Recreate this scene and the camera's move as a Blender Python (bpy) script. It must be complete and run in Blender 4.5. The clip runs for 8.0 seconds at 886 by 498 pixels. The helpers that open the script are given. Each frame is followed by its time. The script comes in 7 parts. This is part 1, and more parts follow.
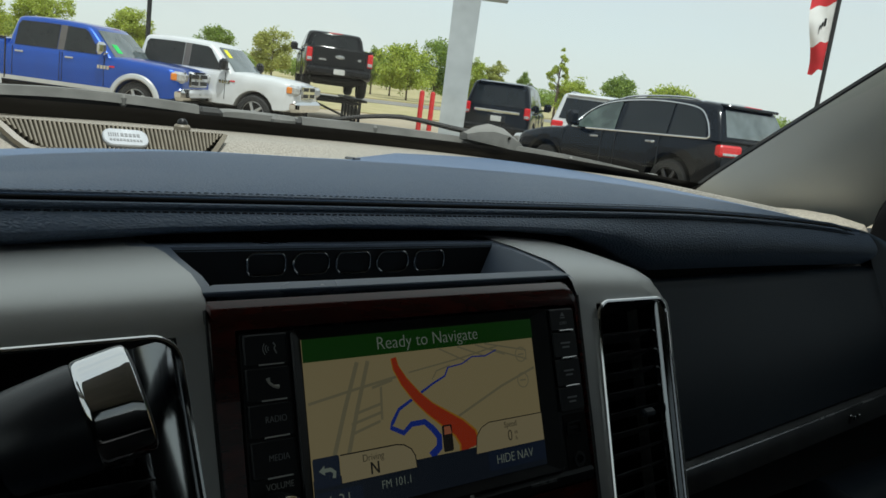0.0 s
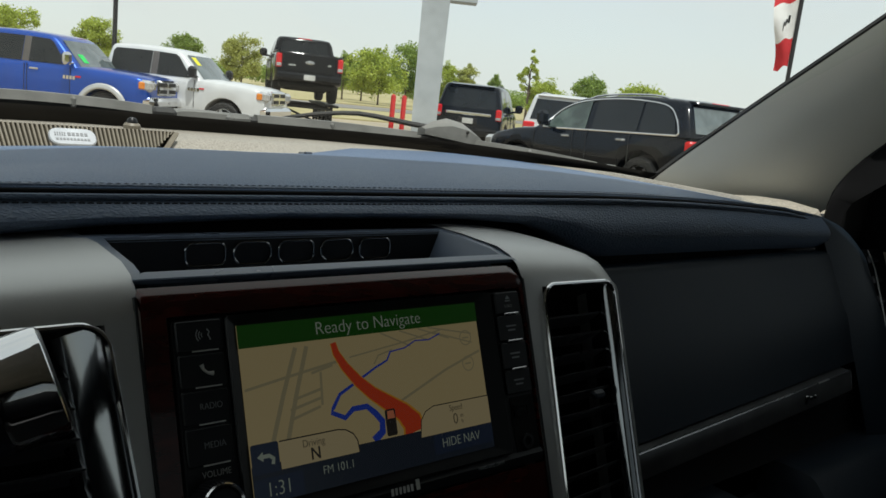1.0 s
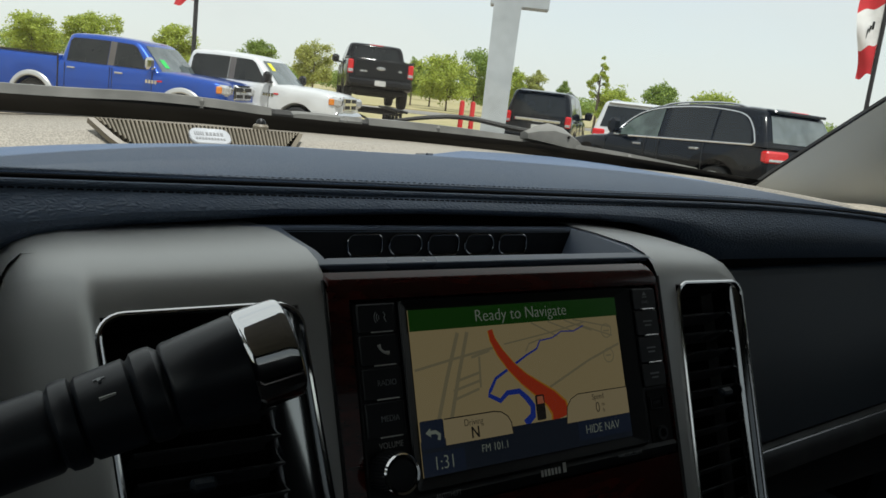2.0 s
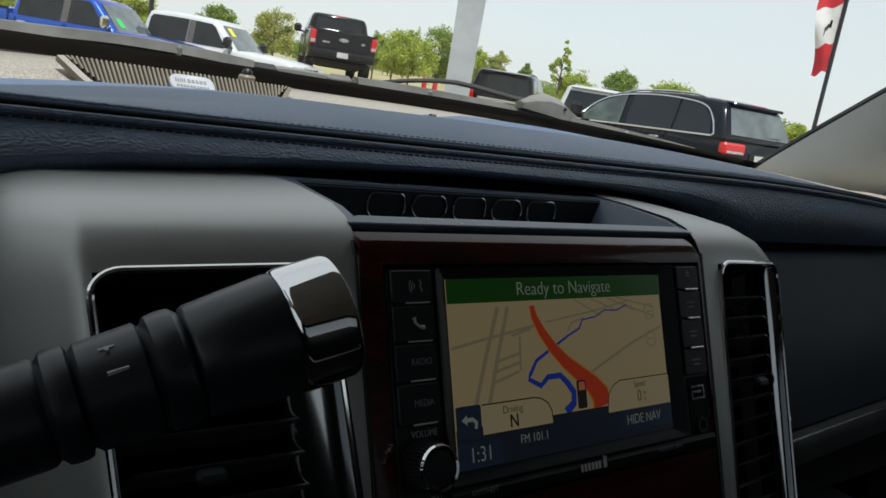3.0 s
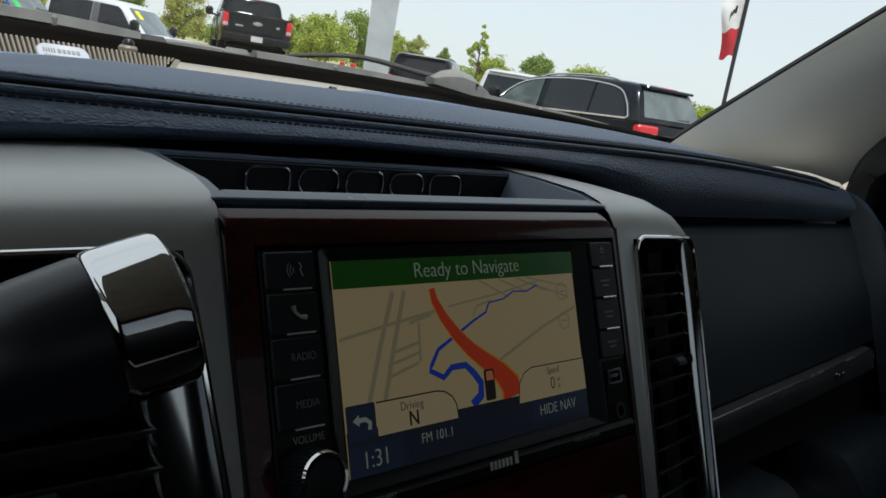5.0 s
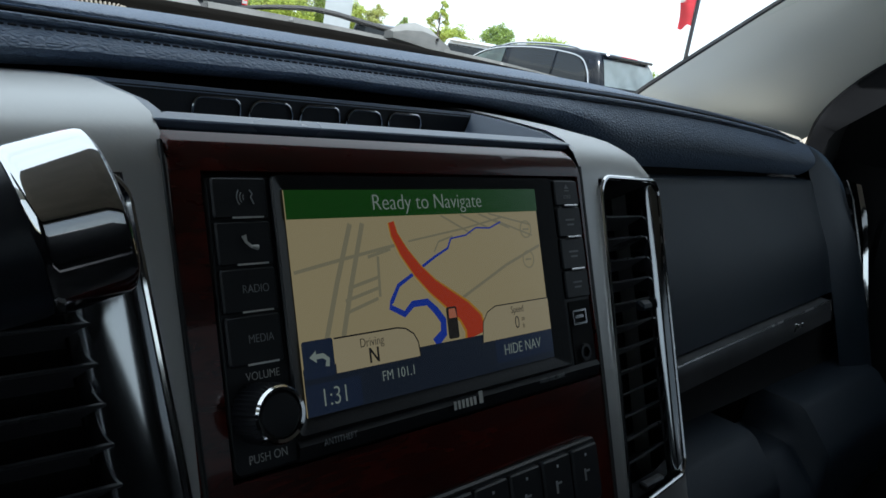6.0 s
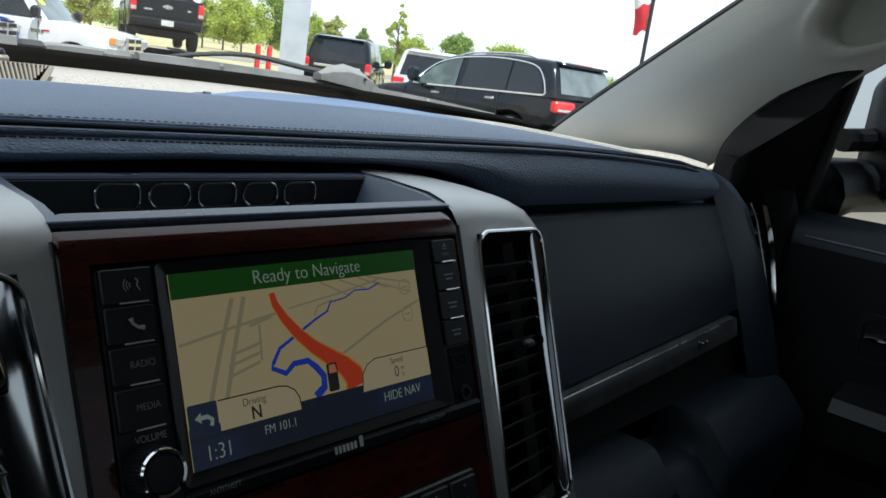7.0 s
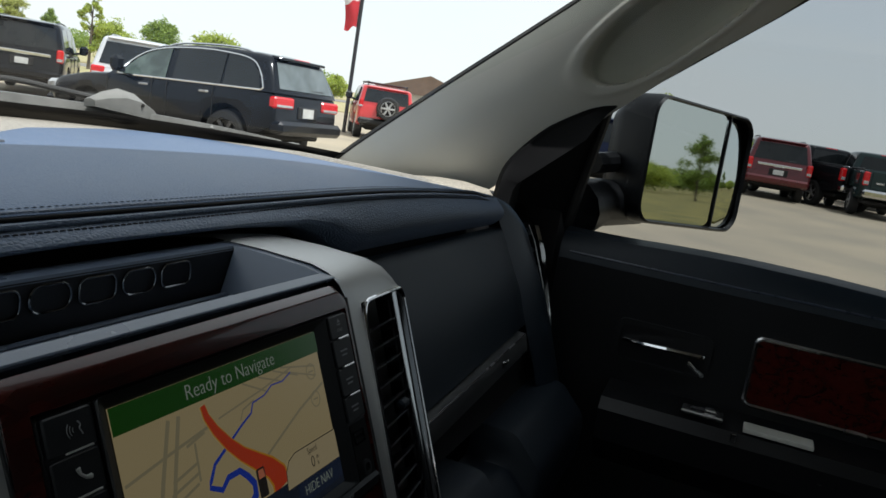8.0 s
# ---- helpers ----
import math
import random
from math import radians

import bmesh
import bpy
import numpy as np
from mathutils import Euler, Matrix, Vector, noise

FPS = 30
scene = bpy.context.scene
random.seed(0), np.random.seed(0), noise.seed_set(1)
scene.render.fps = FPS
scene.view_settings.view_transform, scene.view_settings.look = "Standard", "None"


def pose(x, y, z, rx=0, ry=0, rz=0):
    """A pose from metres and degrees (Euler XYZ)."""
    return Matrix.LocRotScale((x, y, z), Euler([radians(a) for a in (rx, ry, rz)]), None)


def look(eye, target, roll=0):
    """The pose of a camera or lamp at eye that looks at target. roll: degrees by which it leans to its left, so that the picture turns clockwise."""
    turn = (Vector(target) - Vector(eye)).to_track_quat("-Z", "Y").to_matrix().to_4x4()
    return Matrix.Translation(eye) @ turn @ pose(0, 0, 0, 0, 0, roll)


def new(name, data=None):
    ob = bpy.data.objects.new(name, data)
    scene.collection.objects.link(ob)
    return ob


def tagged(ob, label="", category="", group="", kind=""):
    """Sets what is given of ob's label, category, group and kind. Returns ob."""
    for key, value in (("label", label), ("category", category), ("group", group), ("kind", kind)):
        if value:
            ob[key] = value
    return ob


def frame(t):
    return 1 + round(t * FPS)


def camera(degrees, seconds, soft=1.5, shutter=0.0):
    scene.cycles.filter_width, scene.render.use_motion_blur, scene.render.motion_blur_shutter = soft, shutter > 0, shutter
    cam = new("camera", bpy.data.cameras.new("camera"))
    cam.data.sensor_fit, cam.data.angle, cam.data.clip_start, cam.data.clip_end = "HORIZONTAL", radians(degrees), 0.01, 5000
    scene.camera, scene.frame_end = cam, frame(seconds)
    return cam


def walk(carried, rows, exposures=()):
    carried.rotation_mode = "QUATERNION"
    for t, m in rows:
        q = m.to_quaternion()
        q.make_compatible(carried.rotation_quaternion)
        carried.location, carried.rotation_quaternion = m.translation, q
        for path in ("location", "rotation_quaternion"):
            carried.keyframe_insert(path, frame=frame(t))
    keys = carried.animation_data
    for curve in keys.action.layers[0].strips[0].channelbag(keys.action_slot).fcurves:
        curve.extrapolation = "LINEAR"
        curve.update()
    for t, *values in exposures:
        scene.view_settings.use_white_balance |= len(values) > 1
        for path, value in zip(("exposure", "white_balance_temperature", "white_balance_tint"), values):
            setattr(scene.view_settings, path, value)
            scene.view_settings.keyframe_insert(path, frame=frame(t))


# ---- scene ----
# ---- camera ----
cam = camera(57.3, 8.0, soft=1.6)
PATH = [
    (0, (-0.244, -0.313, 1.469), (0.974, 1.227, 1.089), 7.5),
    (0.5, (-0.242, -0.316, 1.468), (1.006, 1.206, 1.114), 7.7),
    (1, (-0.229, -0.326, 1.461), (1.036, 1.18, 1.096), 6.3),
    (1.5, (-0.249, -0.314, 1.456), (0.919, 1.264, 1.075), 5.1),
    (2, (-0.281, -0.319, 1.454), (0.858, 1.284, 1.086), 6.7),
    (2.2, (-0.277, -0.32, 1.451), (0.858, 1.281, 1.063), 7.1),
    (3.3, (-0.283, -0.243, 1.429), (0.981, 1.255, 1.033), 10.3),
    (3.5, (-0.282, -0.243, 1.43), (0.999, 1.244, 1.042), 10.3),
    (4, (-0.276, -0.244, 1.429), (1.034, 1.222, 1.056), 10.0),
    (4.5, (-0.262, -0.235, 1.427), (1.081, 1.198, 1.046), 10.3),
    (4.7, (-0.255, -0.236, 1.425), (1.1, 1.183, 1.036), 10.0),
    (5.8, (-0.237, -0.232, 1.41), (1.184, 1.097, 0.947), 9.3),
    (6, (-0.237, -0.231, 1.405), (1.199, 1.082, 0.944), 9.6),
    (6.5, (-0.235, -0.254, 1.418), (1.204, 1.06, 0.968), 9.0),
    (6.8, (-0.237, -0.28, 1.435), (1.233, 1.003, 0.996), 8.8),
    (7, (-0.241, -0.285, 1.446), (1.252, 0.974, 1.018), 8.3),
    (7.2, (-0.237, -0.289, 1.451), (1.305, 0.912, 1.026), 9.3),
    (7.5, (-0.203, -0.27, 1.457), (1.527, 0.662, 1.084), 10.9),
    (8, (-0.289, -0.197, 1.475), (1.559, 0.487, 1.134), 9.5),
]
walk(cam, [(t, look(eye, target, roll)) for t, eye, target, roll in PATH],
     exposures=[(0.0, 0.25, 6000, 2), (1.0, 0.27, 6200, 5), (2.2, 0.35, 6200, 7), (3.3, 0.35, 6000, 9), (4.7, 0.3, 5970, 9), (5.8, 1.1, 5550, 7), (6.6, 1.4, 5450, 7), (7.2, 0.88, 5800, 8), (8.0, 0.7, 6000, 9)])

# ---- daylight ----
SUN_EL, SUN_AZ = 66.0, 196.0          # degrees; azimuth from straight ahead (+y), clockwise
world = bpy.data.worlds.new("sky")
scene.world = world
world.use_nodes = True
wn, wl = world.node_tree.nodes, world.node_tree.links
sky = wn.new("ShaderNodeTexSky")
sky.sky_type, sky.sun_disc = "NISHITA", False
sky.sun_elevation, sky.sun_rotation = radians(SUN_EL), radians(SUN_AZ)
sky.air_density, sky.dust_density, sky.ozone_density = 1.0, 1.0, 1.0
haze = wn.new("ShaderNodeMixRGB")          # thin bright cloud over the whole sky
haze.inputs["Fac"].default_value = 0.86
haze.inputs["Color2"].default_value = (4.45, 4.45, 4.2, 1)
cloud_at, cloud_map = wn.new("ShaderNodeTexCoord"), wn.new("ShaderNodeMapping")
cloud_map.inputs["Scale"].default_value = (1.0, 1.0, 4.0)
cloud, veil = wn.new("ShaderNodeTexNoise"), wn.new("ShaderNodeMapRange")
cloud.inputs["Scale"].default_value, cloud.inputs["Detail"].default_value = 2.2, 5
veil.inputs["From Min"].default_value, veil.inputs["From Max"].default_value = 0.35, 0.65
veil.inputs["To Min"].default_value, veil.inputs["To Max"].default_value = 0.82, 0.97
wl.new(cloud_at.outputs["Generated"], cloud_map.inputs["Vector"])
wl.new(cloud_map.outputs["Vector"], cloud.inputs["Vector"])
wl.new(cloud.outputs["Fac"], veil.inputs["Value"])
wl.new(veil.outputs["Result"], haze.inputs["Fac"])
wl.new(sky.outputs["Color"], haze.inputs["Color1"])
wl.new(haze.outputs["Color"], wn["Background"].inputs["Color"])
wn["Background"].inputs["Strength"].default_value = 0.15
sun = new("sun", bpy.data.lights.new("sun", "SUN"))
sun.data.energy, sun.data.angle, sun.data.color = 3.0, radians(0.6), (1.0, 0.95, 0.88)
sd = Vector((math.sin(radians(SUN_AZ)) * math.cos(radians(SUN_EL)), math.cos(radians(SUN_AZ)) * math.cos(radians(SUN_EL)), math.sin(radians(SUN_EL))))
sun.matrix_world = look(sd * 30, (0, 0, 0))

# ---- materials ----
def nodes_of(name):
    m = bpy.data.materials.new(name)
    m.use_nodes = True
    n = m.node_tree.nodes
    return m, n, m.node_tree.links, n["Principled BSDF"]


def surface(name, color, rough=0.5, metal=0.0, coat=0.0, color2=None, scale=8.0, detail=6.0, bump=0.0, bump_scale=200.0, rough_var=0.1,
            spec=0.5, vary=0.0, stretch=(1, 1, 1), kind="noise"):
    """A surface with variation at two scales: colour drifts with a slow noise, gloss and relief with a fine one."""
    m, n, l, b = nodes_of(name)
    tc = n.new("ShaderNodeTexCoord")
    mp = n.new("ShaderNodeMapping")
    mp.inputs["Scale"].default_value = stretch
    l.new(tc.outputs["Object"], mp.inputs["Vector"])
    slow = n.new("ShaderNodeTexNoise")
    slow.inputs["Scale"].default_value, slow.inputs["Detail"].default_value = scale, detail
    l.new(mp.outputs["Vector"], slow.inputs["Vector"])
    ramp = n.new("ShaderNodeValToRGB")
    c2 = color2 or tuple(c * 0.82 for c in color)
    ramp.color_ramp.elements[0].position, ramp.color_ramp.elements[1].position = 0.35, 0.65
    ramp.color_ramp.elements[0].color, ramp.color_ramp.elements[1].color = (*c2, 1), (*color, 1)
    l.new(slow.outputs["Fac"], ramp.inputs["Fac"])
    out = ramp.outputs["Color"]
    if vary:
        oi = n.new("ShaderNodeObjectInfo")
        hs = n.new("ShaderNodeHueSaturation")
        mr = n.new("ShaderNodeMapRange")
        mr.inputs["To Min"].default_value, mr.inputs["To Max"].default_value = 1 - vary, 1 + vary
        l.new(oi.outputs["Random"], mr.inputs["Value"])
        l.new(mr.outputs["Result"], hs.inputs["Value"])
        l.new(out, hs.inputs["Color"])
        out = hs.outputs["Color"]
    l.new(out, b.inputs["Base Color"])
    b.inputs["Metallic"].default_value = metal
    b.inputs["Specular IOR Level"].default_value = spec
    b.inputs["Coat Weight"].default_value, b.inputs["Coat Roughness"].default_value = coat, 0.06
    rr = n.new("ShaderNodeMapRange")
    rr.inputs["To Min"].default_value, rr.inputs["To Max"].default_value = max(0.02, rough - rough_var), min(1, rough + rough_var)
    l.new(slow.outputs["Fac"], rr.inputs["Value"])
    l.new(rr.outputs["Result"], b.inputs["Roughness"])
    if bump:
        if kind == "leather":
            fine = n.new("ShaderNodeTexVoronoi")
            fine.feature, fine.inputs["Scale"].default_value = "DISTANCE_TO_EDGE", bump_scale
            warp = n.new("ShaderNodeTexNoise")
            warp.inputs["Scale"].default_value = bump_scale * 0.5
            mixv = n.new("ShaderNodeMixRGB")
            mixv.inputs["Fac"].default_value = 1.4 / bump_scale
            l.new(mp.outputs["Vector"], warp.inputs["Vector"])
            l.new(mp.outputs["Vector"], mixv.inputs["Color1"])
            l.new(warp.outputs["Color"], mixv.inputs["Color2"])
            l.new(mixv.outputs["Color"], fine.inputs["Vector"])
            height = fine.outputs["Distance"]
        else:
            fine = n.new("ShaderNodeTexNoise")
            fine.inputs["Scale"].default_value, fine.inputs["Detail"].default_value = bump_scale, 3
            l.new(mp.outputs["Vector"], fine.inputs["Vector"])
            height = fine.outputs["Fac"]
        bp = n.new("ShaderNodeBump")
        bp.inputs["Strength"].default_value, bp.inputs["Distance"].default_value = bump, (0.9 if kind == "leather" else 0.4) / bump_scale
        l.new(height, bp.inputs["Height"])
        l.new(bp.outputs["Normal"], b.inputs["Normal"])
    return m


def glowing(name, color, strength, gloss=0.25):
    """A lit display: it gives off light and has a dark glossy face."""
    m, n, l, b = nodes_of(name)
    b.inputs["Base Color"].default_value = (0.01, 0.01, 0.012, 1)
    b.inputs["Roughness"].default_value = gloss
    b.inputs["Emission Color"].default_value = (*color, 1)
    b.inputs["Emission Strength"].default_value = strength
    return m


def pane_glass(name, tint=(1, 1, 1), rough=0.0):
    m, n, l, b = nodes_of(name)
    n.remove(b)
    tr, gl, fr, mx = n.new("ShaderNodeBsdfTransparent"), n.new("ShaderNodeBsdfGlossy"), n.new("ShaderNodeLayerWeight"), n.new("ShaderNodeMixShader")
    tr.inputs["Color"].default_value = (*tint, 1)
    gl.inputs["Roughness"].default_value = rough
    fr.inputs["Blend"].default_value = 0.5
    pw, ma = n.new("ShaderNodeMath"), n.new("ShaderNodeMath")
    pw.operation, ma.operation = "POWER", "MULTIPLY_ADD"
    pw.inputs[1].default_value, ma.inputs[1].default_value, ma.inputs[2].default_value = 5.0, 0.9, 0.035
    l.new(fr.outputs["Facing"], pw.inputs[0])
    l.new(pw.outputs[0], ma.inputs[0])
    l.new(ma.outputs[0], mx.inputs["Fac"])
    l.new(tr.outputs["BSDF"], mx.inputs[1])
    l.new(gl.outputs["BSDF"], mx.inputs[2])
    l.new(mx.outputs["Shader"], n["Material Output"].inputs["Surface"])
    return m


def burl(name):
    m, n, l, b = nodes_of(name)
    tc, mp = n.new("ShaderNodeTexCoord"), n.new("ShaderNodeMapping")
    mp.inputs["Scale"].default_value = (6, 20, 30)
    l.new(tc.outputs["Object"], mp.inputs["Vector"])
    n1, n2 = n.new("ShaderNodeTexNoise"), n.new("ShaderNodeTexNoise")
    n1.inputs["Scale"].default_value, n1.inputs["Detail"].default_value, n1.inputs["Distortion"].default_value = 2.5, 8, 1.6
    n2.inputs["Scale"].default_value, n2.inputs["Detail"].default_value = 14, 5
    l.new(mp.outputs["Vector"], n1.inputs["Vector"])
    l.new(mp.outputs["Vector"], n2.inputs["Vector"])
    r = n.new("ShaderNodeValToRGB")
    e = r.color_ramp.elements
    e[0].position, e[0].color, e[1].position, e[1].color = 0.3, (0.015, 0.0030, 0.0025, 1), 0.75, (0.056, 0.0072, 0.0048, 1)
    k = e.new(0.52)
    k.color = (0.040, 0.005, 0.0035, 1)
    add = n.new("ShaderNodeMath")
    add.operation = "MULTIPLY_ADD"
    add.inputs[1].default_value = 0.3
    l.new(n2.outputs["Fac"], add.inputs[0])
    sub = n.new("ShaderNodeMath")
    sub.operation = "SUBTRACT"
    sub.inputs[1].default_value = 0.15
    l.new(n1.outputs["Fac"], sub.inputs[0])
    l.new(sub.outputs[0], add.inputs[2])
    l.new(add.outputs[0], r.inputs["Fac"])
    l.new(r.outputs["Color"], b.inputs["Base Color"])
    b.inputs["Roughness"].default_value = 0.22
    b.inputs["Specular IOR Level"].default_value = 0.25
    b.inputs["Coat Weight"].default_value, b.inputs["Coat Roughness"].default_value = 0.4, 0.03
    return m


LEATHER = surface("navy leather", (0.108, 0.143, 0.210), 0.42, color2=(0.092, 0.124, 0.184), scale=5, bump=0.5, bump_scale=430, kind="leather", spec=0.5, stretch=(0.6, 1, 1.2))
LEATHER_TOP = surface("navy grained vinyl", (0.096, 0.142, 0.232), 0.44, color2=(0.083, 0.123, 0.201), scale=4, bump=0.3, bump_scale=420, kind="leather", spec=0.22)
TAUPE = surface("taupe grained plastic", (0.40, 0.37, 0.315), 0.6, color2=(0.24, 0.222, 0.19), scale=620, detail=2, bump=1.0, bump_scale=520)
GRILLE = surface("taupe grille plastic", (0.21, 0.185, 0.14), 0.45, scale=60, bump=0.2, bump_scale=500)
SOFT_BLACK = surface("soft black plastic", (0.0085, 0.0150, 0.0235), 0.40, color2=(0.0065, 0.0118, 0.0185), scale=7, bump=0.15, bump_scale=600, kind="leather", spec=0.27)
LEDGE = surface("deep blue-black plastic", (0.0105, 0.0160, 0.0240), 0.45, color2=(0.0085, 0.0130, 0.0200), scale=7, bump=0.15, bump_scale=600, kind="leather", spec=0.22)
BLACK = surface("black plastic", (0.006, 0.0066, 0.008), 0.4, scale=12, bump=0.15, bump_scale=700, spec=0.4)
DARK = surface("dark cavity plastic", (0.0035, 0.0035, 0.004), 0.7, scale=12, spec=0.2)
SEAM_BLACK = surface("navy seam cord", (0.042, 0.054, 0.080), 0.3, scale=40, spec=0.6)
THREAD = surface("dark thread", (0.010, 0.012, 0.018), 0.75, scale=300)
TRAY_BLUE = surface("blue-black trim plastic", (0.100, 0.125, 0.172), 0.3, color2=(0.085, 0.106, 0.148), scale=9, bump=0.12, bump_scale=800)
PALE_TRIM = surface("pale tan trim plastic", (0.48, 0.44, 0.365), 0.55, color2=(0.30, 0.275, 0.225), scale=300, detail=2, bump=0.4, bump_scale=500)
SILVER = surface("satin silver paint", (0.50, 0.50, 0.49), 0.44, metal=0.82, color2=(0.46, 0.46, 0.45), scale=5, bump=0.06, bump_scale=900, rough_var=0.05)
CHROME = surface("chrome", (0.78, 0.78, 0.78), 0.07, metal=1.0, color2=(0.7, 0.7, 0.71), scale=14, rough_var=0.03)
DULL_CHROME = surface("brushed chrome", (0.5, 0.5, 0.5), 0.25, metal=1.0, scale=30)
WOOD = burl("red burl wood")
GREY_TRIM = surface("grey pillar plastic", (0.58, 0.575, 0.515), 0.6, color2=(0.53, 0.525, 0.47), scale=4, bump=0.25, bump_scale=700)
HEADLINER = surface("grey headliner cloth", (0.33, 0.32, 0.30), 0.95, scale=6, bump=0.3, bump_scale=600)
LEVER = surface("satin black lever plastic", (0.008, 0.0105, 0.016), 0.38, scale=12, bump=0.1, bump_scale=900)
RUBBER = surface("black rubber", (0.015, 0.015, 0.016), 0.65, color2=(0.03, 0.028, 0.026), scale=25, bump=0.2, bump_scale=300)
WIPER = surface("weathered black wiper", (0.018, 0.018, 0.018), 0.5, color2=(0.035, 0.033, 0.03), scale=18, bump=0.3, bump_scale=500)
# also colours the blade's spine, whose grey carries its lit look
WIPER_GREY = surface("lit and weathered grey wiper plastic", (0.21, 0.205, 0.19), 0.5, color2=(0.13, 0.128, 0.118), scale=22, bump=0.25, bump_scale=500)
WHITE_MARK = surface("pale printed marking", (0.5, 0.5, 0.48), 0.6, scale=20)
GREY_MARK = surface("grey printed marking", (0.26, 0.27, 0.28), 0.6, scale=20)
BUTTON = surface("black button plastic", (0.0065, 0.0075, 0.010), 0.46, scale=9, bump=0.1, bump_scale=900, spec=0.4)
BADGE = surface("brushed pale badge", (0.55, 0.57, 0.6), 0.4, metal=0.5, scale=30)
SLAT = surface("satin vent plastic", (0.028, 0.029, 0.032), 0.3, scale=20)
# chrome with the dark cabin's reflection put into its base colour
DARK_CHROME = surface("chrome toned dark for its reflections", (0.30, 0.31, 0.325), 0.10, metal=1.0, scale=14, rough_var=0.03)
CLEAR = pane_glass("windshield glass", (0.95, 0.97, 0.96))
TINTED = pane_glass("tinted side glass", (0.40, 0.42, 0.43))
LIGHT_TINT = pane_glass("lightly tinted side glass", (0.66, 0.69, 0.68))
DARK_TINT = pane_glass("dark rear glass", (0.16, 0.17, 0.17))
MIRROR = surface("mirror silver", (0.72, 0.76, 0.72), 0.02, metal=1.0, color2=(0.71, 0.75, 0.71), scale=3, rough_var=0.005)

# ---- building helpers ----
class Geo:
    """Collects vertices and faces for one mesh."""

    def __init__(self):
        self.v, self.f = [], []

    def add(self, verts, faces, m=None):
        k = len(self.v)
        self.v += [tuple(m @ Vector(p)) if m else tuple(p) for p in verts]
        self.f += [tuple(i + k for i in f) for f in faces]
        return self

    def box(self, c, s, bev=0.0, m=None, rot=None):
        """A box about c with sizes s, its edges cut by bev."""
        hx, hy, hz = (a / 2 for a in s)
        e = min(bev, hx * 0.9, hy * 0.9, hz * 0.9)
        r = rot.to_matrix() if rot else Matrix.Identity(3)
        if e <= 0:
            vs = [(sx * hx, sy * hy, sz * hz) for sx in (-1, 1) for sy in (-1, 1) for sz in (-1, 1)]
            fs = [(0, 1, 3, 2), (4, 6, 7, 5), (0, 4, 5, 1), (2, 3, 7, 6), (0, 2, 6, 4), (1, 5, 7, 3)]
        else:
            vs, ix = [], {}
            for sx in (-1, 1):
                for sy in (-1, 1):
                    for sz in (-1, 1):
                        for ax, p in enumerate(((hx, hy - e, hz - e), (hx - e, hy, hz - e), (hx - e, hy - e, hz))):
                            ix[sx, sy, sz, ax] = len(vs)
                            vs.append((sx * p[0], sy * p[1], sz * p[2]))
            fs = []
            ring = ((-1, -1), (1, -1), (1, 1), (-1, 1))
            for sg in (-1, 1):
                o = ring if sg > 0 else ring[::-1]
                fs.append([ix[sg, a, b, 0] for a, b in o])
                fs.append([ix[a, sg, b, 1] for b, a in o])
                fs.append([ix[a, b, sg, 2] for a, b in o])
            for a in (-1, 1):
                for b in (-1, 1):
                    q = [ix[a, b, -1, 0], ix[a, b, 1, 0], ix[a, b, 1, 1], ix[a, b, -1, 1]]
                    fs.append(q if a * b < 0 else q[::-1])
                    q = [ix[a, -1, b, 0], ix[a, 1, b, 0], ix[a, 1, b, 2], ix[a, -1, b, 2]]
                    fs.append(q if a * b > 0 else q[::-1])
                    q = [ix[-1, a, b, 1], ix[1, a, b, 1], ix[1, a, b, 2], ix[-1, a, b, 2]]
                    fs.append(q if a * b < 0 else q[::-1])
                    for d in (-1, 1):
                        t3 = [ix[a, b, d, 0], ix[a, b, d, 1], ix[a, b, d, 2]]
                        fs.append(t3 if a * b * d > 0 else t3[::-1])
        vs = [tuple(r @ Vector(p) + Vector(c)) for p in vs]
        return self.add(vs, fs, m)

    def grid(self, rows, closed=False, m=None, flip=False):
        """Quads between rows of points of equal length."""
        nr, nc = len(rows), len(rows[0])
        vs = [p for r in rows for p in r]
        fs = []
        for i in range(nr - 1):
            for j in range(nc if closed else nc - 1):
                a, b = i * nc + j, i * nc + (j + 1) % nc
                q = (a, b, b + nc, a + nc)
                fs.append(q[::-1] if flip else q)
        return self.add(vs, fs, m)

    def loft(self, rings, cap=True, m=None):
        self.grid(rings, closed=True, m=m)
        if cap:
            n = len(rings[0])
            self.add(rings[0], [tuple(range(n))[::-1]], m)
            self.add(rings[-1], [tuple(range(n))], m)
        return self

    def tube(self, pts, r, sides=8, closed=False, m=None, cap=True):
        """A round bar along points; r is a radius or one for each point."""
        pts = [Vector(p) for p in pts]
        n = len(pts)
        rs = r if isinstance(r, (list, tuple)) else [r] * n
        rings, up = [], Vector((0, 0, 1))
        for i, p in enumerate(pts):
            d = (pts[(i + 1) % n] if closed or i < n - 1 else p) - (pts[i - 1] if closed or i > 0 else p)
            d.normalize()
            if abs(d.dot(up)) > 0.95:
                up = Vector((0, 1, 0)) if abs(d.y) < 0.9 else Vector((1, 0, 0))
            a = d.cross(up).normalized()
            up = a.cross(d).normalized()
            rings.append([tuple(p + rs[i] * (math.cos(t) * a + math.sin(t) * up)) for t in (2 * math.pi * k / sides for k in range(sides))])
        if closed:
            rings.append(rings[0])
        return self.loft(rings, cap and not closed, m)

    def lathe(self, prof, sides=24, m=None):
        """Turns (radius, height) points about the z axis."""
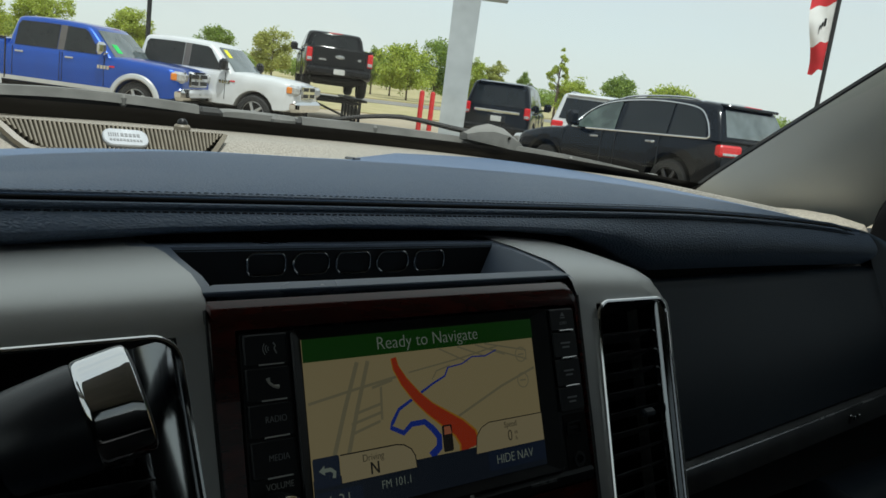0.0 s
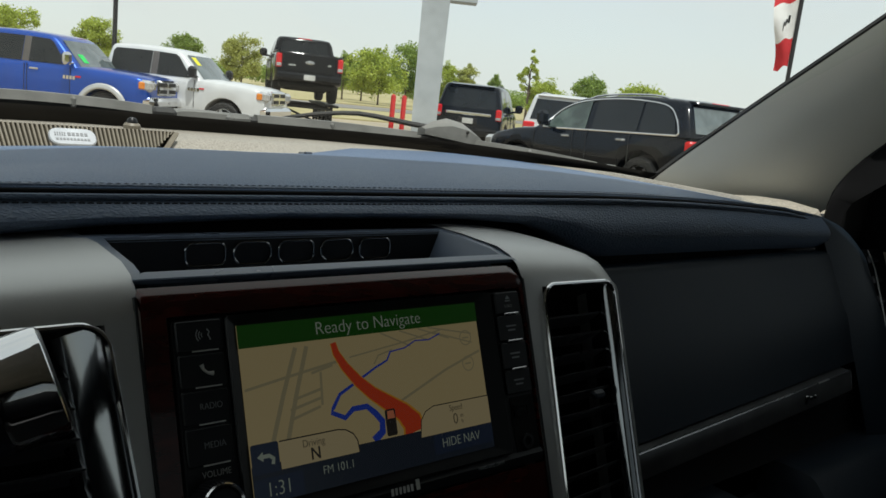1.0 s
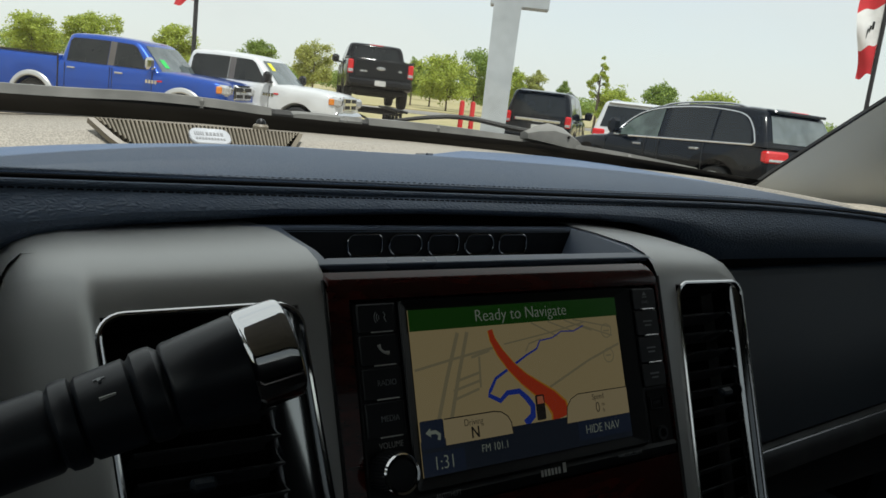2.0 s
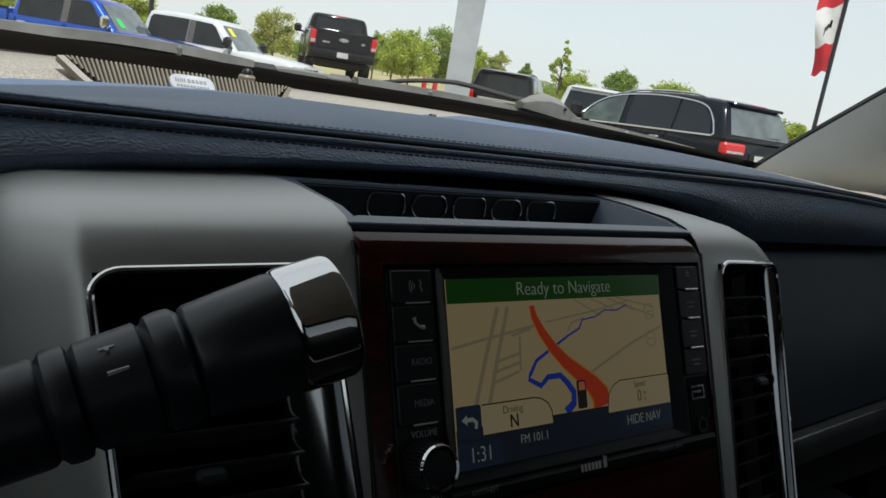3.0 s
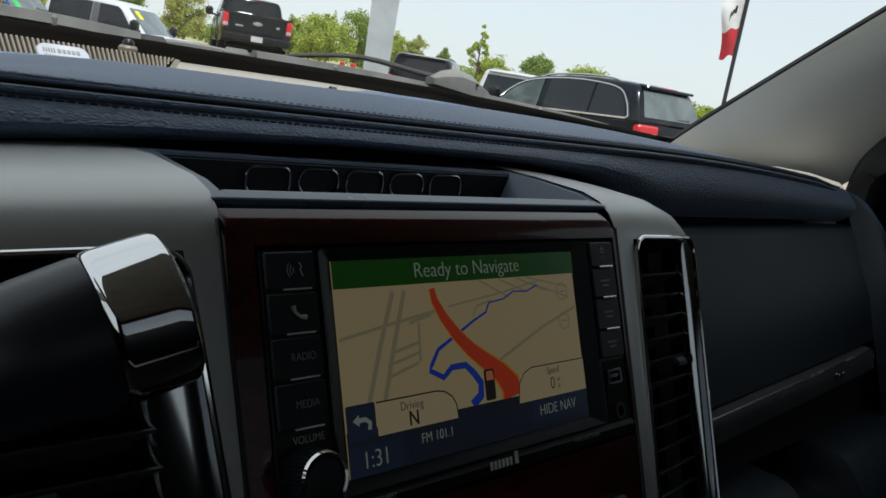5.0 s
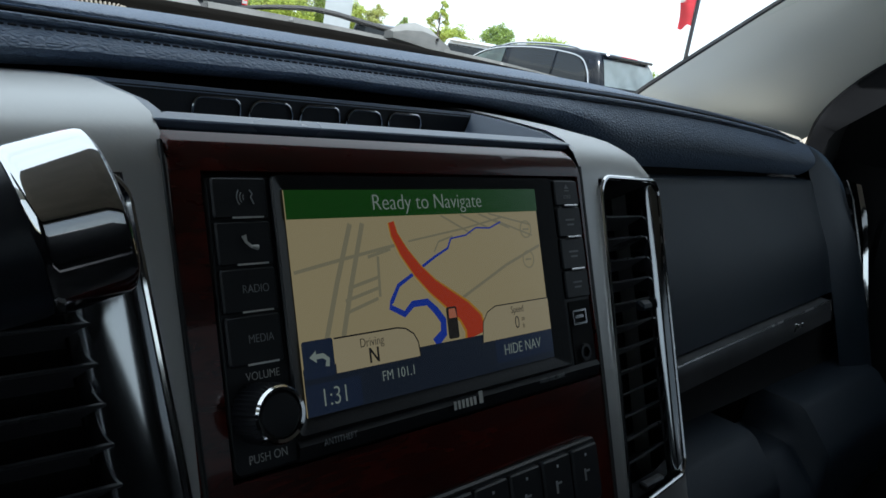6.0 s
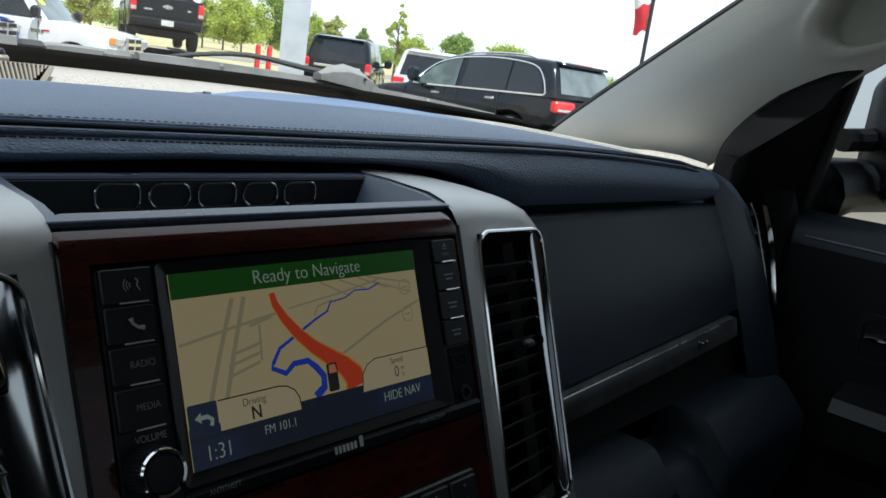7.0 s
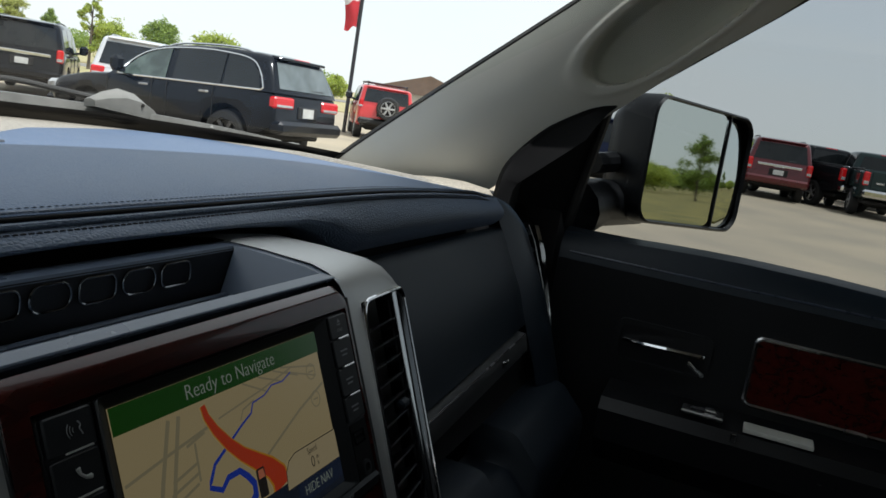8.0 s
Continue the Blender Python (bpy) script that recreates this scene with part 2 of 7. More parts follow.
        rings = [[(r * math.cos(2 * math.pi * k / sides), r * math.sin(2 * math.pi * k / sides), z) for k in range(sides)] for r, z in prof]
        return self.loft(rings, False, m)

    def prism(self, outline, thick, m=None, edge=0.0):
        """A plate with that outline in x, y, from z 0 to thick, its upper edge cut by edge."""
        rings = [[(a, b, 0) for a, b in outline]]
        if edge:
            n = len(outline)
            inner = []
            for i in range(n):
                p, q, s = Vector(outline[i - 1]), Vector(outline[i]), Vector(outline[(i + 1) % n])
                d = (s - p).normalized()
                inner.append((q.x - d.y * edge, q.y + d.x * edge, thick))
            rings += [[(a, b, thick - edge) for a, b in outline], inner]
        else:
            rings.append([(a, b, thick) for a, b in outline])
        return self.loft(rings, True, m)

    def ring_plate(self, outer, inner, thick, m=None):
        """A frame between two outlines of equal length."""
        o0, o1 = [(a, b, 0) for a, b in outer], [(a, b, thick) for a, b in outer]
        i0, i1 = [(a, b, 0) for a, b in inner], [(a, b, thick) for a, b in inner]
        return self.grid([o0, o1, i1, i0, o0], closed=True, m=m)


def rrect(x0, y0, x1, y1, r, n=4):
    """A rectangle with rounded corners, counter-clockwise."""
    pts = []
    for cx, cy, a0 in ((x1 - r, y0 + r, -90), (x1 - r, y1 - r, 0), (x0 + r, y1 - r, 90), (x0 + r, y0 + r, 180)):
        pts += [(cx + r * math.cos(radians(a0 + 90 * k / n)), cy + r * math.sin(radians(a0 + 90 * k / n))) for k in range(n + 1)]
    return pts


def part(name, geo, material, parent=None, label="", smooth=35.0):
    """One mesh object out of geo, under parent."""
    me = bpy.data.meshes.new(name)
    me.from_pydata(geo.v, [], geo.f)
    bm = bmesh.new()
    bm.from_mesh(me)
    bmesh.ops.remove_doubles(bm, verts=bm.verts, dist=1e-6)
    bmesh.ops.recalc_face_normals(bm, faces=bm.faces)
    if smooth:
        for f in bm.faces:
            f.smooth = True
        for e in bm.edges:
            if len(e.link_faces) == 2 and e.calc_face_angle(0) > radians(smooth):
                e.smooth = False
    bm.to_mesh(me)
    bm.free()
    me.materials.append(material)
    ob = new(name, me)
    if parent:
        ob.parent = parent
    if label:
        ob["label"] = label
    return ob


def again(name, ob, parent, m):
    """Another object on ob's mesh."""
    o = new(name, ob.data)
    o.parent = parent
    o.matrix_basis = m
    return o


def thing(name, label, category, group="", kind="", at=None):
    e = new(name)
    e.empty_display_size = 0.05
    if at is not None:
        e.matrix_basis = at
    return tagged(e, label, category, group, kind)


def lettering(name, text, size, material, parent, m, align="LEFT", depth=0.0002, squeeze=1.0):
    cu = bpy.data.curves.new(name, "FONT")
    cu.body, cu.size, cu.align_x, cu.align_y, cu.extrude = text, size, align, "CENTER", depth
    cu.offset = -0.012 * size
    tmp = new(name, cu)
    me = bpy.data.meshes.new_from_object(tmp.evaluated_get(bpy.context.evaluated_depsgraph_get()))
    bpy.data.objects.remove(tmp)
    me.materials.clear()
    me.materials.append(material)
    ob = new(name, me)
    ob.parent = parent
    ob.matrix_basis = m @ Matrix.Diagonal((squeeze, 1, 1, 1))
    return ob


def lerp(a, b, t):
    return a + (b - a) * t


def table(x, rows):
    """Straight lines between (x, value) rows."""
    for (x0, v0), (x1, v1) in zip(rows, rows[1:]):
        if x <= x1:
            return lerp(v0, v1, max(0.0, (x - x0) / (x1 - x0)))
    return rows[-1][1]

# ---- the truck's cab: shell ----
def dash_drop(x):
    return -0.10 * max(0.0, abs(x) - 0.25) ** 2


def dash_z(x, y):
    """Height of the dashboard's top: a crowned pad, a shallow valley, then a rise to the glass."""
    k = 1.0 - min(1.0, max(0.0, (x - 0.35) / 0.3))
    v = 1.0 - min(1.0, max(0.0, (x - 0.08) / 0.16))
    crown = table(y, [(0.10, 0.0), (0.106, 0.0019), (0.115, 0.0035), (0.13, 0.0050), (0.15, 0.0060), (0.17, 0.0064), (0.19, 0.0065)]) if y < 0.19 else 0.00325 * (1 + math.cos(math.pi * min(1.0, (y - 0.19) / 0.24)))
    far = table(y, [(0.10, 1.3955), (0.30, 1.396), (0.34, 1.391), (0.40, 1.380), (0.42, 1.3785), (0.435, 1.386), (0.452, 1.3965), (0.60, 1.3985)])
    flat_far = table(y, [(0.10, 1.3955), (0.60, 1.400)])
    lower = 0.26 * max(0.0, 0.02 - x) ** 2 * table(y, [(0.104, 0.0), (0.19, 1.0), (0.42, 0.85), (0.50, 0.3), (0.58, 0.0)])
    return crown * k + lerp(flat_far, far, v) + dash_drop(x) - min(0.02, lower)


def foot_z(x):
    """Height of the glass's lower edge."""
    return 1.4005 + dash_drop(x)


GLASS_BASE = [(0.0, 0.560), (0.11, 0.548), (0.285, 0.50), (0.44, 0.47), (0.55, 0.42), (0.62, 0.365), (0.655, 0.315), (0.72, 0.235), (0.80, 0.14)]
PAD_EDGE_R = [(0.135, 0.302), (0.165, 0.375), (0.22, 0.395), (0.40, 0.435), (0.50, 0.425), (0.57, 0.385), (0.60, 0.355), (0.618, 0.285), (0.627, 0.215), (0.637, 0.172), (0.652, 0.137), (0.667, 0.111), (0.69, 0.1045)]


def glass_y(x):
    return table(abs(x), GLASS_BASE)


def pad_y(x):
    """Where the vinyl pad meets the grained panel under the glass."""
    return 0.302 if x < 0.135 else table(x, PAD_EDGE_R)


XS = [-0.80 + 0.02 * i for i in range(75)]          # -0.80 .. 0.68
XP = sorted(XS + [0.125, 0.13, 0.135, 0.1425, 0.15, 0.1575, 0.165, 0.17, 0.175])
dash = thing("dashboard", "navy vinyl dashboard with stitched seam under the windshield", "dashboard")

g = Geo()
g.grid([[(x, 0.1055, dash_z(x, 0.104) - 0.010), (x, 0.1035, dash_z(x, 0.104) - 0.004)] + [(x, lerp(0.104, pad_y(x), t), dash_z(x, lerp(0.104, pad_y(x), t))) for t in [0, .02, .05, .1] + [0.15 + 0.05 * i for i in range(18)]] for x in XP if x < 0.665])
part("top_pad", g, LEATHER_TOP, dash)
g = Geo()
g.grid([[(x, lerp(pad_y(x), glass_y(x), t), dash_z(x, lerp(pad_y(x), glass_y(x), t)) + min(1, 8 * t) * lerp(-0.0025, 0.005, min(1, max(0, (x - 0.5) / 0.12)))) for t in (0, .03, .08, .15, .25, .35, .42, .46, .5, .54, .58, .62, .7, .85, 1)] for x in XP if x < 0.645])
part("defroster_panel", g, TAUPE, dash, "taupe grained plastic panel along the glass")
g = Geo()
g.tube([(0.128, 0.299, dash_z(0.128, 0.3) + 0.0004), (0.135, 0.302, dash_z(0.135, 0.302) + 0.0004), (0.165, 0.374, dash_z(0.165, 0.374) + 0.0004)], 0.0016, 6)
part("panel_joint", g, SEAM_BLACK, dash)


def lip_z(x):
    return table(x, [(-0.8, 1.335), (-0.28, 1.34), (-0.22, 1.364), (-0.18, 1.3715), (-0.10, 1.377), (0.0, 1.380), (0.14, 1.3785), (0.21, 1.374), (0.245, 1.366), (0.275, 1.352), (0.30, 1.345), (0.69, 1.344)]) + (dash_drop(x) * 0.2 if x > 0.3 else 0)


def seam_z(x):
    return 1.3945 + dash_drop(x)


def pad_face_y(x, z):
    """Face of the rolled leather pad at height z."""
    zs, zl = seam_z(x) - 0.0015, lip_z(x)
    t = min(1.0, max(0.0, (zs - z) / (zs - zl)))
    roll = table(x, [(0.2, 1.35), (0.32, 1.1), (0.8, 1.0)])
    return 0.103 - (0.0125 + 0.10 * max(0, zs - zl - 0.02)) * math.sin(math.pi * t ** roll)


XF = [-0.80 + 0.01 * i for i in range(149)]
g = Geo()
rows = []
for x in XF:
    zs, zl = seam_z(x) - 0.0015, lip_z(x)
    rows.append([(x, 0.112, zs - 0.004), (x, 0.105, zs - 0.001)] + [(x, pad_face_y(x, lerp(zs, zl, t)), lerp(zs, zl, t)) for t in (0, .03, .06, .1, .14, .24, .35, .46, .58, .7, .8, .9, .96, 1)] + [(x, 0.112, lip_z(x) - 0.001), (x, 0.14, lip_z(x))])
g.grid(rows)
part("front_pad", g, LEATHER, dash, "navy leather face with pebbled grain")
for dy, dz, r, mt in ((0.0052, 0.0026, 0.0015, LEATHER), (0.0022, 0.0006, 0.0012, DARK), (-0.0008, -0.0018, 0.0016, LEATHER)):
    g = Geo()
    g.tube([(x, 0.1015 + dy, seam_z(x) + dz - 0.06 * max(0, x - 0.60)) for x in XS if x < 0.65], r, 8)
    part("seam_cord", g, mt, dash, "black groove of the seam" if mt is DARK else "")
# stitches: one short thread after another along both sides of the seam
for row in (0, 1):
    g = Geo()
    x = -0.62
    while x < 0.635:
        p = (0.1110, dash_z(x, 0.1110) - 0.0001) if row == 0 else (pad_face_y(x, seam_z(x) - 0.0048) - 0.0002, seam_z(x) - 0.0048)
        g.tube([(x, p[0], p[1]), (x + 0.0014, p[0] - 0.0001, p[1] + 0.0003), (x + 0.0029, p[0], p[1])], 0.00026 if row == 0 else 0.00045, 5)
        x += 0.0043
    tagged(part("stitching", g, THREAD, dash), kind="stuff")
# the dark body under the pad
g = Geo()
g.grid([[(x, 0.142, seam_z(x) - 0.012), (x, 0.135, min(1.36, seam_z(x) - 0.02)), (x, 0.125, 1.335), (x, 0.12, 1.20), (x, 0.14, 0.98)] for x in [-0.80 + 0.05 * i for i in range(30)]])
g.box((-0.53, 0.10, 1.17), (0.56, 0.06, 0.34), 0.02)
part("body", g, DARK, dash)
# pale strip at the pillar's foot
g = Geo()
g.grid([[(0.668, 0.225, 1.382), (0.645, 0.218, 1.3818), (0.636, 0.215, 1.3810), (0.630, 0.210, 1.376)], [(0.69, 0.19, 1.3855), (0.66, 0.18, 1.3855), (0.639, 0.175, 1.3830), (0.632, 0.17, 1.377)],
        [(0.71, 0.16, 1.385), (0.682, 0.149, 1.3845), (0.652, 0.14, 1.380), (0.644, 0.135, 1.373)], [(0.72, 0.128, 1.380), (0.70, 0.118, 1.379), (0.667, 0.114, 1.372), (0.66, 0.110, 1.364)], [(0.725, 0.122, 1.365), (0.71, 0.108, 1.365), (0.68, 0.106, 1.362), (0.67, 0.108, 1.356)]])
part("end_strip", g, PALE_TRIM, dash, "pale tan strip at the pillar's foot")
# end by the door: a rounded column that rolls over at its head
def end_y(z):
    return table(z, [(1.04, -0.03), (1.18, 0.016), (1.21, 0.027), (1.27, 0.051), (1.33, 0.082), (1.345, 0.089), (1.375, 0.104)])


def end_top(x):
    return table(x, [(0.676, 1.375), (0.69, 1.373), (0.70, 1.370), (0.71, 1.365), (0.72, 1.357), (0.73, 1.346), (0.737, 1.336)])


g = Geo()
rows = []
for i in range(15):
    x = 0.676 + 0.061 * i / 14
    zt = end_top(x)
    bul = 0.015 * math.sin(math.pi * 0.5 * i / 14)
    rows.append([(x, 0.20, zt + 0.004), (x, end_y(zt) + 0.04, zt + 0.004), (x, end_y(zt) + 0.015 - bul, zt + 0.003), (x, end_y(zt) + 0.004 - bul, zt)] + [(x, end_y(lerp(zt, 1.04, t)) - bul, lerp(zt - 0.004, 1.04, t)) for t in (0, .03, .08, .15, .25, .4, .6, .8, 1)])
rows.append([(p[0] + 0.004, p[1] + 0.004, p[2]) for p in rows[-1]])
rows.append([(p[0] + 0.002, p[1] + 0.05, p[2]) for p in rows[-1]])
g.grid(rows)
part("end_panel", g, SOFT_BLACK, dash)

# windshield
pane = Geo()
rows = []
for i in range(31):
    x = -0.78 + 0.052 * i
    rows.append([(x * (1 + 0.04 * t) , glass_y(x) + 0.012 - 0.49 * t + 0.012 * math.sin(math.pi * t), foot_z(x) - 0.004 + 0.44 * t) for t in (0, .2, .4, .6, .8, 1)])
pane.grid(rows)
window = thing("window_1", "raked clear windshield with black printed lower border", "windshield", kind="structure")
o = part("pane", pane, CLEAR, window)
o.visible_shadow = False
g = Geo()
g.grid([[(x, glass_y(x) + 0.006, foot_z(x) - 0.006), (x, glass_y(x) - 0.004, foot_z(x) + 0.005), (x, glass_y(x) - 0.014, foot_z(x) + 0.011)] for x in [-0.78 + 0.03 * i for i in range(53)]])
part("border", g, BLACK, window, "black printed border strip")
g = Geo()
g.grid([[(x, glass_y(x) + 0.014, foot_z(x) - 0.012), (x, glass_y(x) + 0.07, foot_z(x) - 0.035), (x, glass_y(x) + 0.24, foot_z(x) - 0.04), (x, glass_y(x) + 0.25, 1.15)] for x in [-0.85 + 0.05 * i for i in range(35)]])
tagged(part("cowl", g, BLACK), "black plastic cowl panel below the windshield", "cowl", kind="structure")

# roof, floor and the plain walls that close the cab behind the camera
g = Geo()
front = [(x, glass_y(x) - 0.478, 1.815) for x in [-0.80 + 0.1 * i for i in range(17)]]
g.grid([front, [(x, y, 1.90) for x, y, z in front], [(x, -1.15, 1.90) for x, y, z in front], [(x, -1.15, 1.84) for x, y, z in front], [(x, y - 0.06, 1.82) for x, y, z in front], front])
g.add([front[0], (-0.80, front[0][1], 1.90), (-0.80, -1.15, 1.90), (-0.80, -1.15, 1.84), (-.8, front[0][1] - .06, 1.82)], [(0, 1, 2, 3, 4)])
g.add([front[-1], (0.80, front[-1][1], 1.90), (0.80, -1.15, 1.90), (0.80, -1.15, 1.84), (.8, front[-1][1] - .06, 1.82)], [(0, 1, 2, 3, 4)])
tagged(part("ceiling", g, HEADLINER), "pale grey cloth headliner of the cab", "ceiling", kind="structure")
g = Geo()
g.box((0, -0.45, 0.72), (1.9, 1.7, 0.06))
tagged(part("floor", g, BLACK), "black floor of the cab", "floor", kind="structure")
g = Geo()
g.box((0, -1.18, 1.08), (1.9, 0.06, 0.76), 0.01)
g.box((0, -1.18, 1.83), (1.9, 0.06, 0.14), 0.01)
for sx in (-1, 1):
    g.box((sx * 0.80, -1.18, 1.6), (0.30, 0.06, 0.4), 0.01)
tagged(part("wall_back", g, BLACK), "plain dark back wall of the cab with a window opening", "wall", kind="structure")
g = Geo()
g.box((-0.88, -0.45, 1.04), (0.10, 1.5, 0.60), 0.02)
g.box((-0.85, -0.98, 1.6), (0.06, 0.35, 0.52), 0.01)
g.box((-0.86, -0.45, 1.82), (0.10, 1.5, 0.12), 0.01)
tagged(part("wall_left", g, BLACK), "plain dark wall of the driver's side round its window", "wall", kind="structure")
g = Geo()
g.box((0.85, -0.85, 1.6), (0.06, 0.62, 0.55), 0.01)
g.box((0.84, -0.62, 1.86), (0.10, 1.1, 0.06), 0.01)
tagged(part("wall_right", g, BLACK), "plain dark wall behind the passenger's window", "wall", kind="structure")
g = Geo()
g.box((0, 0.19, 1.03), (1.86, 0.05, 0.66), 0.01)
tagged(part("firewall", g, DARK), "dark bulkhead behind the dashboard", "wall", kind="structure")
g = Geo()
g.add([(-0.83, 0.03, 1.33), (-0.83, -0.82, 1.33), (-0.80, -0.82, 1.80), (-0.80, -0.33, 1.80), (-0.83, 0.01, 1.5)], [(0, 1, 2, 3, 4)])
o = tagged(part("window_2", g, LIGHT_TINT, smooth=0), "lightly tinted driver's side window", "window", kind="structure")
o.visible_shadow = False

g = Geo()
g.add([(-0.66, -1.17, 1.44), (0.66, -1.17, 1.44), (0.66, -1.17, 1.78), (-0.66, -1.17, 1.78)], [(0, 1, 2, 3)])
o = tagged(part("window_3", g, DARK_TINT, smooth=0), "tinted rear cab window", "window", kind="structure")
o.visible_shadow = False

# ---- centre stack ----
FACE = Matrix(((1, 0, 0, 0), (0, 0.38, -0.925, 0), (0, 0.925, 0.38, 1.35), (0, 0, 0, 1)))      # x right, y up the slope, z towards the seats


def on_face(u, w, n):
    return tuple(FACE @ Vector((u, w, n)))


COLS = [0.113, 0.128, 0.145, 0.165, 0.185, 0.203, 0.212, 0.221, 0.229, 0.235, 0.238, 0.239]
CN = [0, 0, -0.002, -0.0045, -0.0075, -0.0105, -0.0135, -0.018, -0.026, -0.038, -0.055, -0.09]
CZ = [1.3758, 1.3758, 1.3748, 1.3733, 1.3708, 1.3665, 1.3640, 1.3600, 1.354, 1.345, 1.332, 1.30]


# the driver's side keeps a square corner: a sharp fold, then a broad bevel that turns back
COLS_L = COLS[:5] + [0.2095, 0.2115, 0.2130, 0.2145, 0.2170, 0.2210, 0.2260, 0.2315, 0.2365, 0.2405, 0.2435, 0.245]
CN_L = CN[:6] + [-0.0112, -0.0118, -0.0130, -0.0165, -0.0225, -0.0300, -0.0385, -0.0475, -0.0580, -0.0720, -0.10]
CZ_L = [1.3758, 1.3752, 1.3745, 1.3737, 1.3729, 1.3721, 1.3719, 1.3717, 1.3715, 1.3711, 1.3703, 1.3688, 1.3660, 1.361, 1.353, 1.340, 1.30]


def taper(u, i, w, side):
    """The stack narrows downwards, less so on the passenger's side."""
    k = min(1.5, max(0, (0.006 - w) / 0.16))
    return u - (0.006 if i == 0 else 0.0155 if side < 0 else 0.0085) * k


WROWS = [0.010, 0.006, 0.0, -0.02, -0.04, -0.06, -0.08, -0.10, -0.12, -0.14, -0.160, -0.166, -0.20, -0.25]
bezel = thing("center_bezel", "satin silver centre stack surround with rounded shoulders", "dash trim")
for side in (-1, 1):
    g = Geo()
    rows = []
    for i, (u, n, zt) in enumerate(zip(COLS, CN, CZ) if side > 0 else zip(COLS_L, CN_L, CZ_L)):
        yf = -0.925 * n
        col = [(side * u, 0.145, zt - 0.010), (side * u, 0.12, zt - 0.004), (side * u, 0.10, zt - (0.0015 if side < 0 else 0)), (side * u, 0.065, zt + 0.0005), (side * u, yf + 0.03, zt - 0.0006), (side * u, yf + 0.018, zt - 0.0035), (side * u, yf + 0.0105, zt - 0.0085)]
        col += [(side * taper(u, i, w, side), on_face(0, w, n)[1], min(on_face(0, w, n)[2], zt - 0.014)) for w in WROWS]
        rows.append(col)
    nr, nc = len(rows), len(rows[0])
    w0, w1 = 7 + WROWS.index(0.006), 7 + WROWS.index(-0.166)
    vs = [p for r in rows for p in r]
    fs = [(i * nc + j, i * nc + j + 1, (i + 1) * nc + j + 1, (i + 1) * nc + j) for i in range(nr - 1) for j in range(nc - 1) if not (1 <= i < 5 and w0 <= j < w1)]
    g.add(vs, fs)
    # inner walls of the vent's opening
    for i in (1, 5):
        g.grid([[rows[i][j] for j in range(w0, w1 + 1)], [(rows[i][j][0], rows[i][j][1] + 0.03, rows[i][j][2] - 0.012) for j in range(w0, w1 + 1)]])
    part("shoulder", g, SILVER, bezel)

# storage tray on top of the stack, with a row of five chrome letter-like shapes on its back wall
tray = thing("storage_tray", "blue-black open storage tray with ribbed floor on the dash", "storage tray")
g = Geo()
for sx, a, b in ((-1, 0.1132, 0.108), (1, 0.1135, 0.107)):
    g.grid([[(sx * a, 0.0085 if sx > 0 else 0.0139, 1.3692 if sx > 0 else 1.3704), (sx * (a + 0.0015), 0.03, 1.3738), (sx * (a + 0.0055), 0.06, 1.3752), (sx * 0.124, 0.094, 1.3745)],
            [(sx * b, 0.0205, 1.3722), (sx * b, 0.03, 1.3740), (sx * b, 0.06, 1.3754), (sx * 0.106, 0.079, 1.3757)],
            [(sx * (b - 0.0015), 0.0225, 1.3702), (sx * (b - 0.0015), 0.03, 1.3715), (sx * (b - 0.0015), 0.06, 1.3727), (sx * 0.104, 0.077, 1.3730)],
            [(sx * 0.094, 0.022, 1.348), (sx * 0.094, 0.03, 1.348), (sx * 0.094, 0.06, 1.348), (sx * 0.094, 0.076, 1.348)]])
g.grid([[(-0.108, 0.0205, 1.3722), (0.107, 0.0205, 1.3722)], [(-0.1065, 0.0225, 1.3702), (0.1055, 0.0225, 1.3702)], [(-0.094, 0.027, 1.348), (0.094, 0.027, 1.348)]])
g.grid([[(sx * (0.1132 if sx < 0 else 0.1135) - sx * ins, y, z) for sx in (-1, 1)] for y, z, ins in ((0.0165, 1.3676, 0), (0.0150, 1.3689, 0), (0.0140, 1.3696, 0), (0.0137, 1.3702, 0), (0.0142, 1.3708, 0), (0.0190, 1.3720, 0.004), (0.0205, 1.3722, 0.0075))])
g.grid([[(-0.124, 0.094, 1.3745), (0.124, 0.094, 1.3745)], [(-0.106, 0.079, 1.3757), (0.106, 0.079, 1.3757)], [(-0.104, 0.0775, 1.3735), (0.104, 0.0775, 1.3735)]])
part("rim", g, TRAY_BLUE, tray)
g = Geo()
g.grid([[(-0.106, 0.0778, 1.3745), (0.106, 0.0778, 1.3745)], [(-0.096, 0.0765, 1.347), (0.096, 0.0765, 1.347)]])
part("back_wall", g, BLACK, tray)
g = Geo()
g.box((0, 0.048, 1.3465), (0.20, 0.062, 0.003))
tray_floor = part("tray_floor", g, TRAY_BLUE, tray)
for k in range(9):
    g = Geo()
    g.box((0, 0.026 + 0.0058 * k, 1.3492), (0.19, 0.0036, 0.0026), 0.0008)
    part("rib", g, TRAY_BLUE, tray_floor)
for k in range(5):
    g = Geo()
    x0 = -0.0655 + 0.0272 * k
    shape = rrect(x0, 1.3598, x0 + 0.0225, 1.3720, 0.0058 if k % 2 else 0.0042, 5)
    g.tube([(a, 0.0758 + (b - 1.3535) * 0.06, b) for a, b in shape], 0.00065, 6, closed=True)
    part("raised_shape", g, DARK_CHROME, tray, "chrome outline shape, toned dark" if k == 0 else "")

